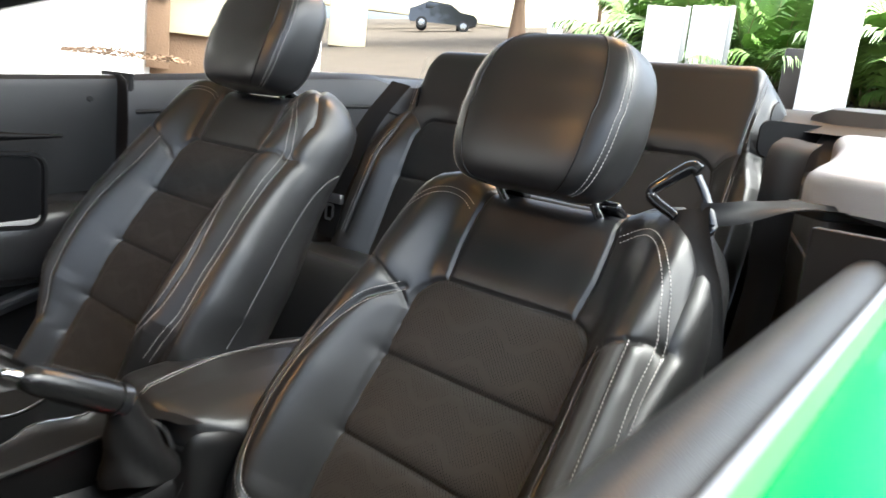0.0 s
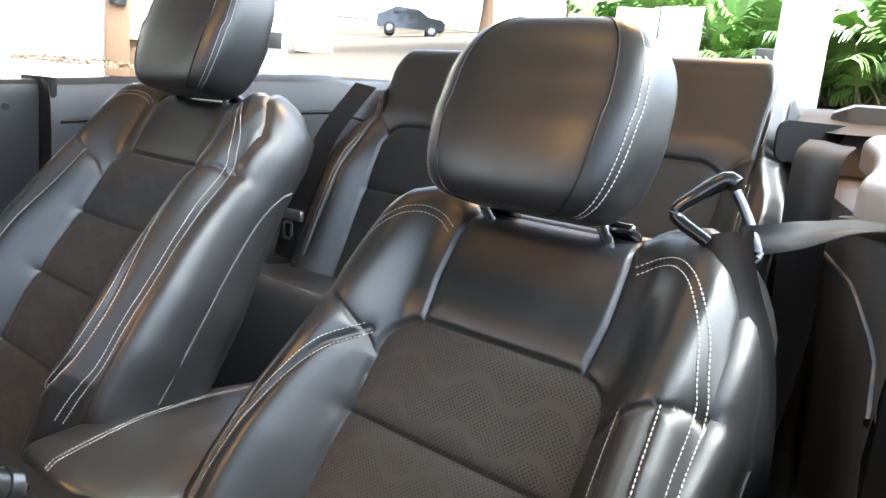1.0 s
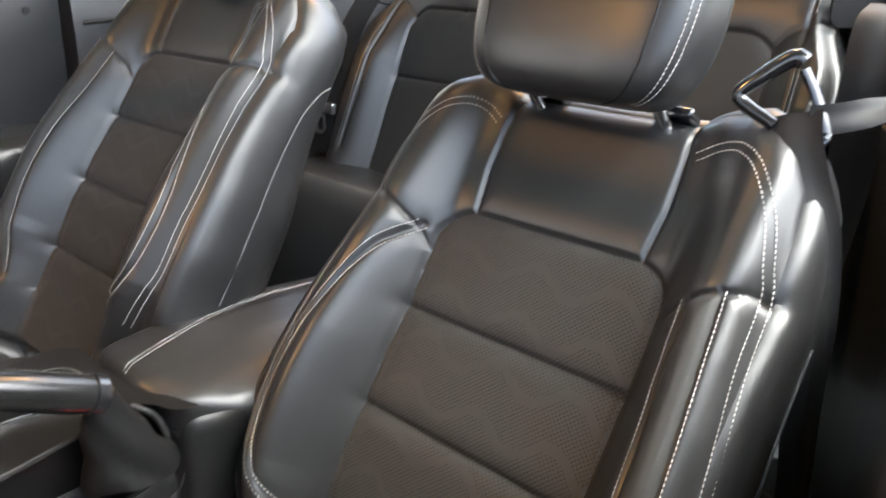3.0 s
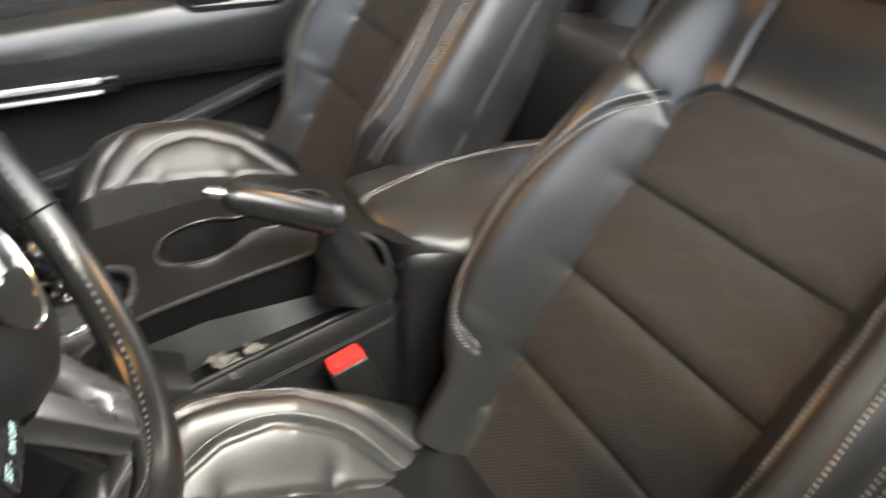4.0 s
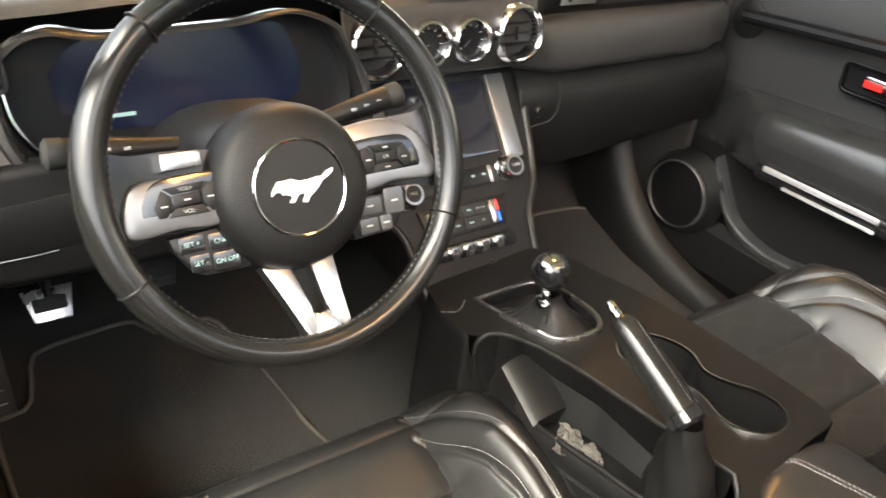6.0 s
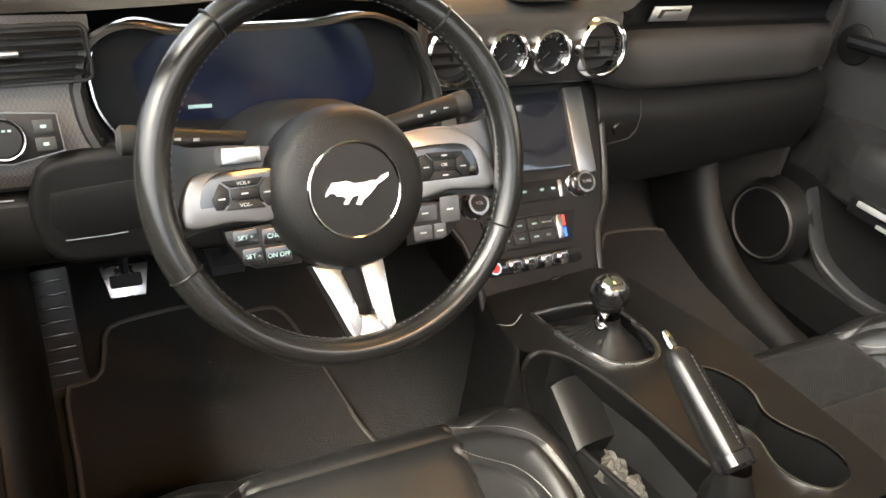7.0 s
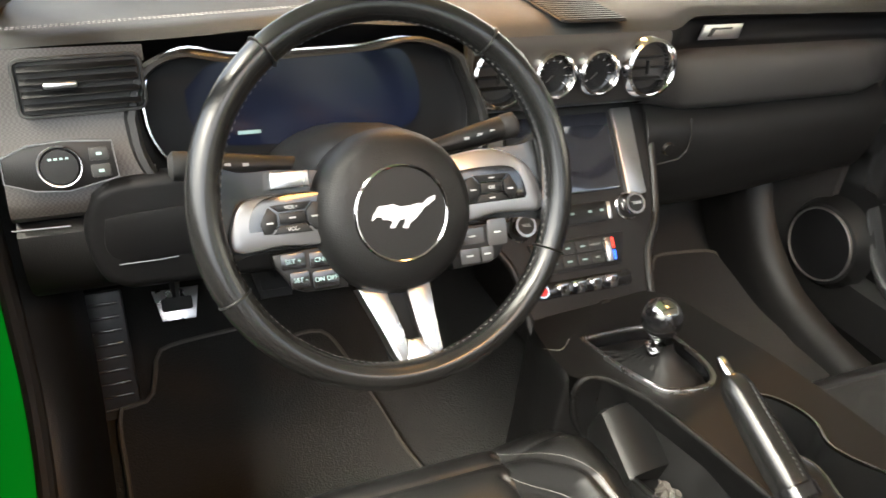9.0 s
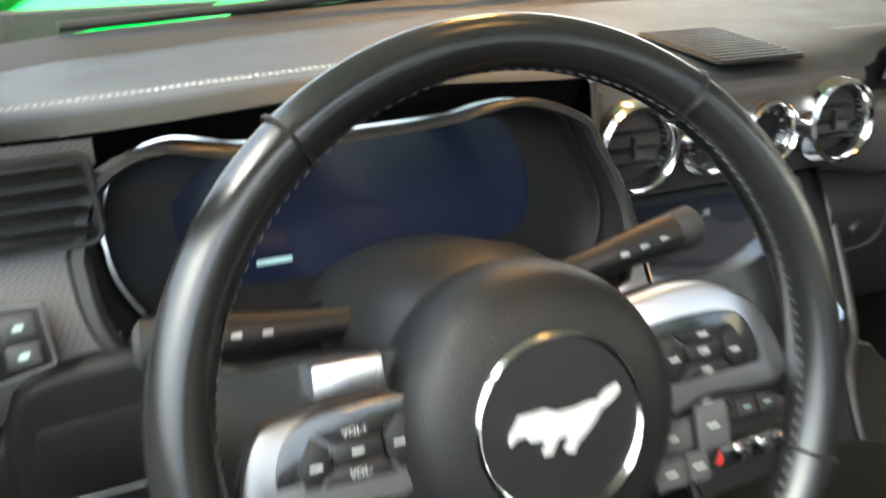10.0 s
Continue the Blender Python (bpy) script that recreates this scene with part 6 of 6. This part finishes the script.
def car_body():
    b = thing("convertible", "bright green convertible body with the roof folded", "car")
    ys = np.linspace(1.42, 3.2, 20)
    base = lambda x: float(np.interp(abs(x), [0, 0.15, 0.36, 0.58, 0.70, 0.85], [1.68, 1.67, 1.61, 1.54, 1.47, 1.40]))
    skin = []
    for f in np.linspace(0, 1, 24):
        skin.append([(x, base(x) + 0.07 + f * (3.2 - base(x)), 0.962 - 0.09 * abs(x / 0.85) ** 3 + 0.02 * f - 0.10 * f * f + 0.012 * math.exp(-((abs(x) - 0.38) / 0.05) ** 2)) for x in np.linspace(-0.84, 0.84, 48)])
    part("hood", loft(skin), PAINT, b, "green hood")
    for sg in (-1, 1):
        part("front_fender", loft([[(sg * x, y, z) for x, z in ((0.75, 0.93), (0.82, 0.91), (0.89, 0.8), (0.92, 0.6), (0.9, 0.35))] for y in ys]), PAINT, b)
        yq = np.linspace(-1.35, 0.345, 30)
        bz = lambda y: float(belt_z(y)) + (0.02 * (y > -0.2) if sg > 0 else 0.012 - 0.095 * (y > -0.34))
        inner = lambda y: float(np.interp(y, [-1.35, -0.5, -0.25, 0.0, 0.2, 0.345], [0.40, 0.40, 0.46, 0.585, 0.65, 0.675]))
        part("quarter_panel", loft([[(sg * x, y, z) for x, z in ((0.76, bz(y) - 0.004), (0.83, bz(y) - 0.015), (0.90, bz(y) - 0.1), (0.93, 0.7), (0.9, 0.4))] for y in yq]), PAINT, b)
        part("quarter_trim", loft([[(sg * x, y, z) for x, z in ((0.765, bz(y) + 0.001), (inner(y) + 0.04, bz(y) + 0.006), (inner(y) + 0.01, bz(y) - 0.006), (inner(y), bz(y) - 0.03), (inner(y) - 0.004, bz(y) - 0.09), (inner(y), 0.8), (inner(y), 0.4))] for y in yq]), QUARTER_TRIM, b, "grained quarter trim panel")
        part("trim_step", tube([(sg * (inner(y) - 0.003), y, bz(y) - 0.07) for y in np.linspace(0.33, -0.4, 14)], 0.004, 8), PLASTIC, b)
        part("trim_pocket", plate(rounded(0.17, 0.06, 0.018), 0.004, Matrix.Translation((sg * 0.452, -0.3, 1.058)) @ pose(0, 0, 0, 90, 0, (-90 if sg > 0 else 90) + sg * 32)), MATTE, b, "dark belt pocket")
        # Jamb coloured matte black to hold the shadows on the moulding there.
        part("door_jamb", box(0.14, 0.012, 0.7, 0.003, at(sg * 0.745, 0.338, 0.64 if sg < 0 else 0.70)), MATTE, b)
        part("sill", box(0.12, 1.5, 0.14, 0.03, at(sg * 0.80, 0.75, 0.27)), PAINT, b)
    deck = [[(x, y, z) for y, z in ((-0.30, 1.075), (-0.36, 1.10), (-0.44, 1.115), (-0.8, 1.10), (-1.3, 1.05))] for x in np.linspace(-0.76, 0.80, 30)]
    part("roof_cover", loft(deck), RUBBER, b, "black folded roof cover")
    part("rear_bulkhead", box(1.4, 0.03, 0.7, 0.01, at(0, -0.46, 0.72)), CARPET, b)
    # windshield frame
    for sg in (-1, 1):
        pil = [(sg * 0.76, 1.54, 0.93), (sg * 0.68, 1.22, 1.035), (sg * 0.605, 0.95, 1.118), (sg * 0.58, 0.86, 1.165)]
        part("windshield_pillar", tube(curve(pil, 16), 0.034, 14), PLASTIC, b, "black windshield pillar")
        part("kick_panel", box(0.02, 0.5, 0.72, 0.005, at(sg * 0.715, 1.56, 0.6)), CARPET, b)
        lip = curve([(0.755, 0.35, 0.36), (0.755, 0.8, 0.365), (0.755, 1.0, 0.40), (0.757, 1.10, 0.456), (0.758, 1.165, 0.53), (0.76, 1.20, 0.61), (0.762, 1.225, 0.72), (0.765, 1.235, 0.87)], 50) * np.array([sg, 1, 1])
        if sg > 0:
            lip = lip * np.array([0.865, 1, 1]) + np.array([0, 0.22, -0.02])
        else:
            lip = lip + np.array([0.024, 0, 0])
            part("weatherstrip", tube([Vector(p) for p in lip], 0.011, 10), RUBBER, b, "black rubber door seal")
        away = np.gradient(lip, axis=0)
        away = np.c_[np.zeros(50), away[:, 2], -away[:, 1]] / np.linalg.norm(away[:, 1:], axis=1)[:, None]
        trim = [lip + np.array([-sg * 0.006, 0, 0]) + away * 0.004]
        trim += [lip + np.array([-sg * a, 0, 0]) + away * o for a, o in ((0.018, 0.006), (0.035, 0.018), (0.05, 0.04), (0.058, 0.075), (0.06, 0.16))]
        part("sill_trim", loft(trim), SOFT, b, "black moulded sill trim")
        if sg < 0:
            part("door_aperture", loft([lip + np.array([-0.004, 0, 0]) + away * 0.004, lip + np.array([-0.03, 0, 0]) + away * 0.006, lip + np.array([-0.06, 0, 0]) + away * 0.02, lip + np.array([-0.065, 0, 0]) + away * 0.12]), PAINT, b, "green painted door opening")
    part("header_rail", tube(curve([(-0.58, 0.86, 1.165), (-0.33, 0.82, 1.2), (0.33, 0.82, 1.2), (0.58, 0.86, 1.165)], 16), 0.026, 12), PLASTIC, b)
    part("cowl", loft([[(x, base(x) + d, z) for d, z in ((-0.012, 0.944), (0.03, 0.951), (0.075, 0.957))] for x in np.linspace(-0.74, 0.74, 24)]), RUBBER, b, "black cowl below the windshield")
    part("firewall", box(1.44, 0.02, 0.72, 0.005, at(0, 1.77, 0.6)), CARPET, b)
    part("wiper", tube([(-0.6, 1.60, 0.966), (-0.2, 1.70, 0.97), (0.1, 1.73, 0.97)], 0.006, 8), RUBBER, b, "black wiper arm")
    part("underbody", box(1.6, 4.2, 0.06, 0.02, at(0, 0.8, 0.2)), RUBBER, b)
    return settle(b)


car_body()


# ---- belt tower beside the driver ----
def belt_tower():
    t = thing("belt_tower", "padded cap over the belt reel, sky light put into its pale colour", "trim")
    out = smooth_loop([(-0.79, 0.205), (-0.70, 0.178), (-0.635, 0.152), (-0.596, 0.115), (-0.581, 0.06), (-0.574, -0.02), (-0.55, -0.15), (-0.508, -0.305), (-0.6, -0.33), (-0.79, -0.33)], 90)
    bm = plate(out, 0.042, None, 0.017, 5)
    for v in bm.verts:
        v.co.z += 0.99 + 0.12 * max(0.0, 0.08 - v.co.y) - 0.02 * float(smooth01((-0.7 - v.co.x) / 0.1))
    part("cap", bm, SKY_LIT_VINYL, t)
    part("belt_slot", box(0.075, 0.09, 0.016, 0.005, at(-0.632, 0.1, 0.985, 0, 0, -38)), RUBBER, t, "black belt slot")
    return settle(t)


belt_tower()

# ---- surroundings ----
def rise(y):
    """Height of the drive, which climbs behind the car."""
    return 0.16 * min(60.0, max(0.0, -y))


def spot(az, d):
    """A place on the forecourt, by bearing and distance from the car's open side."""
    return -0.9 + d * math.cos(radians(az - 2.2)), 1.0 + d * math.sin(radians(az - 2.2))


def outside(ob):
    """Lifts a thing of the surroundings on to the climbing drive."""
    bpy.context.view_layer.update()
    meshes = [ob] if ob.type == "MESH" else [c for c in ob.children_recursive if c.type == "MESH"]
    y = sum((c.matrix_world @ (sum((Vector(v) for v in c.bound_box), Vector()) / 8)).y for c in meshes) / len(meshes)
    ob.location.z += rise(y)
    return ob


def slab(name, az0, az1, d0, d1, z0, z1, thick, mat, label, category="wall", kind="structure"):
    """An upright wall between two bearings."""
    a, b = Vector(spot(az0, d0)), Vector(spot(az1, d1))
    t = b - a
    w = part(name, box(t.length, thick, z1 - z0, 0.01, at((a.x + b.x) / 2, (a.y + b.y) / 2, (z0 + z1) / 2, 0, 0, math.degrees(math.atan2(t.y, t.x)))), mat)
    return outside(tagged(w, label, category, kind=kind))


g = part("ground", loft([[(x, y, rise(y)) for x in (-400, -30, -6, 6, 30, 400)] for y in (400, 30, 6, 0, -6, -30, -60, -400)]), ASPHALT)
tagged(g, "brownish grey tarmac forecourt climbing behind the car", "ground", kind="structure")
slab("wall_parapet", 25, -25.9, 7.0, 7.2, 0, 0.83, 0.5, WHITE, "low white rendered planter wall")
slab("wall_north", 60, -22.8, 16, 12.5, 0, 7, 0.3, WHITE, "tall white rendered building wall")
slab("wall_far", -34, -62, 46, 52, 0, 1.55, 0.4, CREAM, "pale rendered boundary wall across the road")
slab("wall_stone", -34, -62, 47, 53, 0, 2.45, 0.5, STONE, "rough stone wall above the boundary")
slab("wall_house", -30, -62, 62, 66, 0, 9, 0.5, CREAM, "cream house wall beyond the road")


def planting():
    rnd = random.Random(5)
    verts, faces = [], []
    for _ in range(700):
        f = rnd.random()
        x, y = spot(-17.5 - 8.2 * f, 7.05 + 0.35 * rnd.random())
        c = Vector((x, y, 0.82 + rnd.uniform(0, 0.05) * (0.4 + math.sin(math.pi * f))))
        r = rnd.uniform(0.012, 0.026)
        b0 = len(verts)
        for k in range(4):
            a = rnd.uniform(0, 6.28)
            verts.append(c + Vector((r * math.cos(a), r * math.sin(a), rnd.uniform(-0.5, 0.9) * r)))
        faces += [(b0, b0 + 1, b0 + 2), (b0 + 1, b0 + 2, b0 + 3)]
    return outside(tagged(mesh_object("dry_planting", verts, faces, BARK), "dry brown planting along the planter wall", "plants", kind="stuff"))


planting()


def booth():
    b = thing("booth", "cream gatehouse with a brown door and window", "building")
    def face(az0, az1, d, z0, z1, thick, mat, name, label="", lift=0.0):
        p, q = Vector(spot(az0, d - lift)), Vector(spot(az1, d - lift))
        t = q - p
        return part(name, box(t.length, thick, z1 - z0, 0.01, at((p.x + q.x) / 2, (p.y + q.y) / 2, (z0 + z1) / 2, 0, 0, math.degrees(math.atan2(t.y, t.x)))), mat, b, label)
    face(-22.8, -34.8, 12.6, 0.85, 4.5, 0.3, CREAM, "wall")
    face(-22.8, -34.8, 12.65, 0, 0.86, 0.25, BARK, "plinth", "brown plinth")
    door = face(-22.9, -24.4, 12.3, 0.3, 3.0, 0.12, BARK, "door", "brown framed door")
    face(-23.1, -24.2, 12.3, 1.3, 2.9, 0.06, GLASS_DARK, "door_pane", "", 0.08)
    win = face(-24.6, -27.1, 12.4, 1.52, 2.8, 0.06, GLASS_DARK, "window", "barred window", 0.06)
    for k in range(5):
        x, y = spot(-24.8 - 0.55 * k, 12.24)
        part("window_bar", box(0.03, 0.03, 1.28, 0, at(x, y, 2.16)), DARK_METAL, b)
    return outside(settle(b))


booth()


def ticket_machine():
    m = thing("ticket_machine", "white ticket machine with a black slot panel", "machine")
    x, y = spot(-34.0, 11)
    part("cabinet", box(0.35, 0.3, 1.35, 0.03, at(x, y, 0.675, 0, 0, 55)), WHITE, m)
    part("slot_panel", box(0.02, 0.2, 0.22, 0.005, at(x - 0.16, y + 0.11, 0.85, 0, 0, -35)), RUBBER, m)
    part("warning_light", lathe([(0, 0.06), (0.03, 0.05), (0.04, 0)], 16, at(x - 0.02, y, 1.36)), RED, m, "red warning light")
    part("kerb_block", box(0.5, 0.5, 0.12, 0.02, at(x + 0.3, y - 0.35, 0.06)), RUBBER, m)
    return outside(settle(m))


ticket_machine()


def pier():
    p = thing("pier", "square cream pier lit by a warm lamp", "column")
    x, y = spot(-36.9, 26)
    part("shaft", box(1.2, 1.2, 5, 0.02, at(x, y, 2.5, 0, 0, 53)), CREAM, p)
    lx, ly = spot(-36.2, 25.2)
    part("lamp", lathe([(0, 0.14), (0.12, 0.1), (0.16, 0.0)], 20, pose(lx, ly, 1.75, 0, -90, 55)), material("warm_glow", (1, 0.8, 0.5), 0.5, emit=(1, 0.78, 0.45), strength=30), p, "lit warm lamp")
    return outside(settle(p))


pier()


def column(az, d, r, h=4.2):
    x, y = spot(az, d)
    c = thing("column", "round white painted column", "column", "columns")
    part("shaft", lathe([(r, 0), (r, h)], 32, at(x, y, 0)), WHITE, c)
    part("foot", lathe([(r * 1.12, 0), (r * 1.12, 0.12), (r, 0.14)], 32, at(x, y, 0)), CONCRETE, c)
    return outside(settle(c))


for az, d, r in ((-70.85, 9.0, 0.25), (-57.2, 17, 0.2), (-52.2, 21, 0.2)):
    column(az, d, r)


def board(az0, az1, d):
    p = thing("sign_board", "plain white board with grey posts", "board", "boards")
    a, b = Vector(spot(az0, d)), Vector(spot(az1, d))
    t = b - a
    rz = math.degrees(math.atan2(t.y, t.x))
    part("panel", box(t.length, 0.04, 1.2, 0.01, at((a.x + b.x) / 2, (a.y + b.y) / 2, 0.62, 0, 0, rz)), WHITE, p)
    part("post", box(0.07, 0.07, 1.25, 0.005, at(b.x, b.y, 0.62, 0, 0, rz)), CONCRETE, p)
    return outside(settle(p))


board(-58.5, -61.3, 11)
board(-61.6, -64.3, 11)
cab = thing("utility_box", "dark metal utility cabinet", "cabinet")
x, y = spot(-69.0, 9.6)
part("body", box(0.3, 0.3, 0.75, 0.02, at(x, y, 0.37, 0, 0, 20)), DARK_METAL, cab)
outside(settle(cab))


def trunk(az, d, r, h):
    t = thing("tree", "tall tree with a brown trunk and loose crown", "tree", "trees")
    rnd = random.Random(int(-az * 10))
    x, y = spot(az, d)
    part("trunk", tube([(x, y, 0), (x + 0.1, y, h * 0.4), (x - 0.05, y + 0.1, h)], [r * 1.2, r, r * 0.6], 12), BARK, t)
    verts, faces = [], []
    for _ in range(2600):
        v = Vector((rnd.gauss(0, 1), rnd.gauss(0, 1), rnd.gauss(0, 0.6)))
        c = Vector((x, y, h * 0.95)) + v * h * 0.15
        b0 = len(verts)
        n = Vector((rnd.gauss(0, 1), rnd.gauss(0, 1), rnd.gauss(0, 1))).normalized()
        u = n.orthogonal().normalized()
        w = n.cross(u)
        s = rnd.uniform(0.08, 0.18) * h / 5
        verts += [c - u * s, c + w * s * 0.5, c + u * s, c - w * s * 0.5]
        faces.append((b0, b0 + 1, b0 + 2, b0 + 3))
    mesh_object("crown", verts, faces, LEAF, t)
    return outside(settle(t))


for az, d, r, h in ((-49.5, 26, 0.28, 9), (-55.4, 30, 0.1, 8), (-61.5, 24, 0.35, 8), (-66, 30, 0.2, 7), (-75, 24, 0.2, 6.5)):
    trunk(az, d, r, h)


def palm(x, y, size, seed):
    rnd = random.Random(seed)
    p = thing("palm_shrub", "bright green palm shrub with arching fronds", "plant", "palms")
    verts, faces, stems = [], [], []
    for _ in range(46):
        az, lean = rnd.uniform(0, 2 * math.pi), rnd.uniform(0.15, 1.2)
        ln = size * rnd.uniform(0.6, 1.15)
        root = Vector((x + rnd.uniform(-0.3, 0.3) * size, y + rnd.uniform(-0.3, 0.3) * size, 0.05))
        axis = Vector((math.cos(az), math.sin(az), 0))
        spine = [root + axis * ln * math.sin(lean) * f + Vector((0, 0, ln * (f * math.cos(lean * 0.6) - 0.55 * lean * f * f))) for f in np.linspace(0, 1, 14)]
        stems.append(tube(spine, [0.01 * size * (1 - 0.8 * k / 13) for k in range(14)], 4))
        for k in range(3, 14):
            for side in (-1, 1):
                for sub in (0.0, 0.33, 0.66):
                    q = spine[k].lerp(spine[k - 1], sub)
                    t = (spine[k] - spine[k - 1]).normalized()
                    out = (t.cross(Vector((0, 0, 1))).normalized() * side + t * 0.7 + Vector((0, 0, rnd.uniform(-0.45, 0.1)))).normalized()
                    l, w = ln * 0.3 * (1 - abs(k - 7) / 10), 0.02 * size
                    wv = t * w
                    b0 = len(verts)
                    verts += [q - wv * 0.5, q + wv * 0.5, q + out * l * 0.6 + wv * 0.5 + Vector((0, 0, -0.02)), q + out * l + Vector((0, 0, -0.08 * size)), q + out * l * 0.6 - wv * 0.5 + Vector((0, 0, -0.02))]
                    faces += [(b0, b0 + 1, b0 + 2, b0 + 4), (b0 + 4, b0 + 2, b0 + 3)]
    part("stem", merged(*stems), STEM, p)
    mesh_object("fronds", verts, faces, LEAF, p)
    return outside(settle(p))


for k, (az, d, s) in enumerate(((-65.5, 12.5, 1.7), (-67.5, 12, 1.8), (-69.5, 13, 1.9), (-73.5, 11, 1.7), (-75.5, 10.5, 1.7), (-78, 10, 1.7), (-64, 15, 2.4), (-67, 16, 2.6), (-71, 16, 2.6), (-75, 14, 2.5), (-80, 13, 2.4), (-61, 16, 2.2))):
    palm(*spot(az, d), s, k)


def parked_car(az, d, rz):
    x, y = spot(az, d)
    c = thing("parked_car", "black hatchback parked by the far wall", "car")
    m = pose(x, y, 0, 0, 0, rz)
    side = [(-1.75, 0.35), (-1.8, 0.7), (-1.6, 0.9), (-0.9, 0.98), (-0.35, 1.36), (0.8, 1.42), (1.5, 1.05), (1.75, 0.95), (1.8, 0.5), (1.7, 0.3)]
    rows = [[m @ Vector((a, w * (1 if b < 1.0 else 0.8), b)) for a, b in side] for w in (-0.85, -0.8, 0.8, 0.85)]
    part("body", loft(rows, wrap=True, caps=True), CAR_BLACK, c)
    for s in (-0.81, 0.81):
        part("window", box(1.3, 0.02, 0.3, 0.01, m @ at(0.3, s * 0.9, 1.18)), GLASS_DARK, c)
    for a in (-1.1, 1.1):
        for s in (-0.8, 0.8):
            w = part("wheel", lathe([(0, 0.1), (0.2, 0.1), (0.29, 0.09), (0.3, 0), (0.29, -0.1), (0, -0.1)], 24, m @ at(a, s, 0.3, 90)), RUBBER, c)
            part("rim", lathe([(0, 0.02), (0.17, 0.0)], 20, m @ at(a, s * 1.13, 0.3, 90 if s < 0 else -90)), SATIN, w)
    return outside(settle(c))


parked_car(-43.9, 41, 45)


# ---- unseen canopy, walls and lamps that shape the light ----
# Canopy out of view, its edges set to block overhead sun and sky.
roof = part("ceiling", box(10.7, 9.3, 0.35, 0.02, at(3.55, 2.75, 3.5)), CONCRETE)
tagged(roof, "unseen grey concrete canopy added to shade the forecourt", "ceiling", kind="structure")
# Two walls out of view, their heights set to limit low sky light.
slab("wall_front", 60, 120, 11, 11, 0, 3, 0.3, CONCRETE, "unseen grey wall added to close the place ahead of the car")
slab("wall_south", 150, 235, 9.5, 11, 0, 2.4, 0.3, CONCRETE, "unseen grey wall added to close the place beside the forecourt")


# Lamps out of view, added to throw warm glints on seat and wheel.
def ceiling_lamp(x, y, power):
    l = thing("ceiling_lamp", "unseen round warm lamp added for orange glints", "lamp", "canopy lamps")
    part("housing", lathe([(0.26, 0), (0.27, 0.05), (0.2, 0.09), (0, 0.1)], 28, at(x, y, 3.22)), SATIN, l)
    part("diffuser", lathe([(0, -0.03), (0.16, -0.02), (0.24, 0.0), (0.26, 0.01)], 28, at(x, y, 3.22)), material("lamp_glass", (1, 0.85, 0.6), 0.5, emit=(1, 0.46, 0.13), strength=power), l, "glowing diffuser")
    return settle(l)


for lx, ly, power in ((1.05, 4.0, 17.0), (0.5, 1.0, 1.2), (0.3, -1.6, 8.0)):
    ceiling_lamp(lx, ly, power)
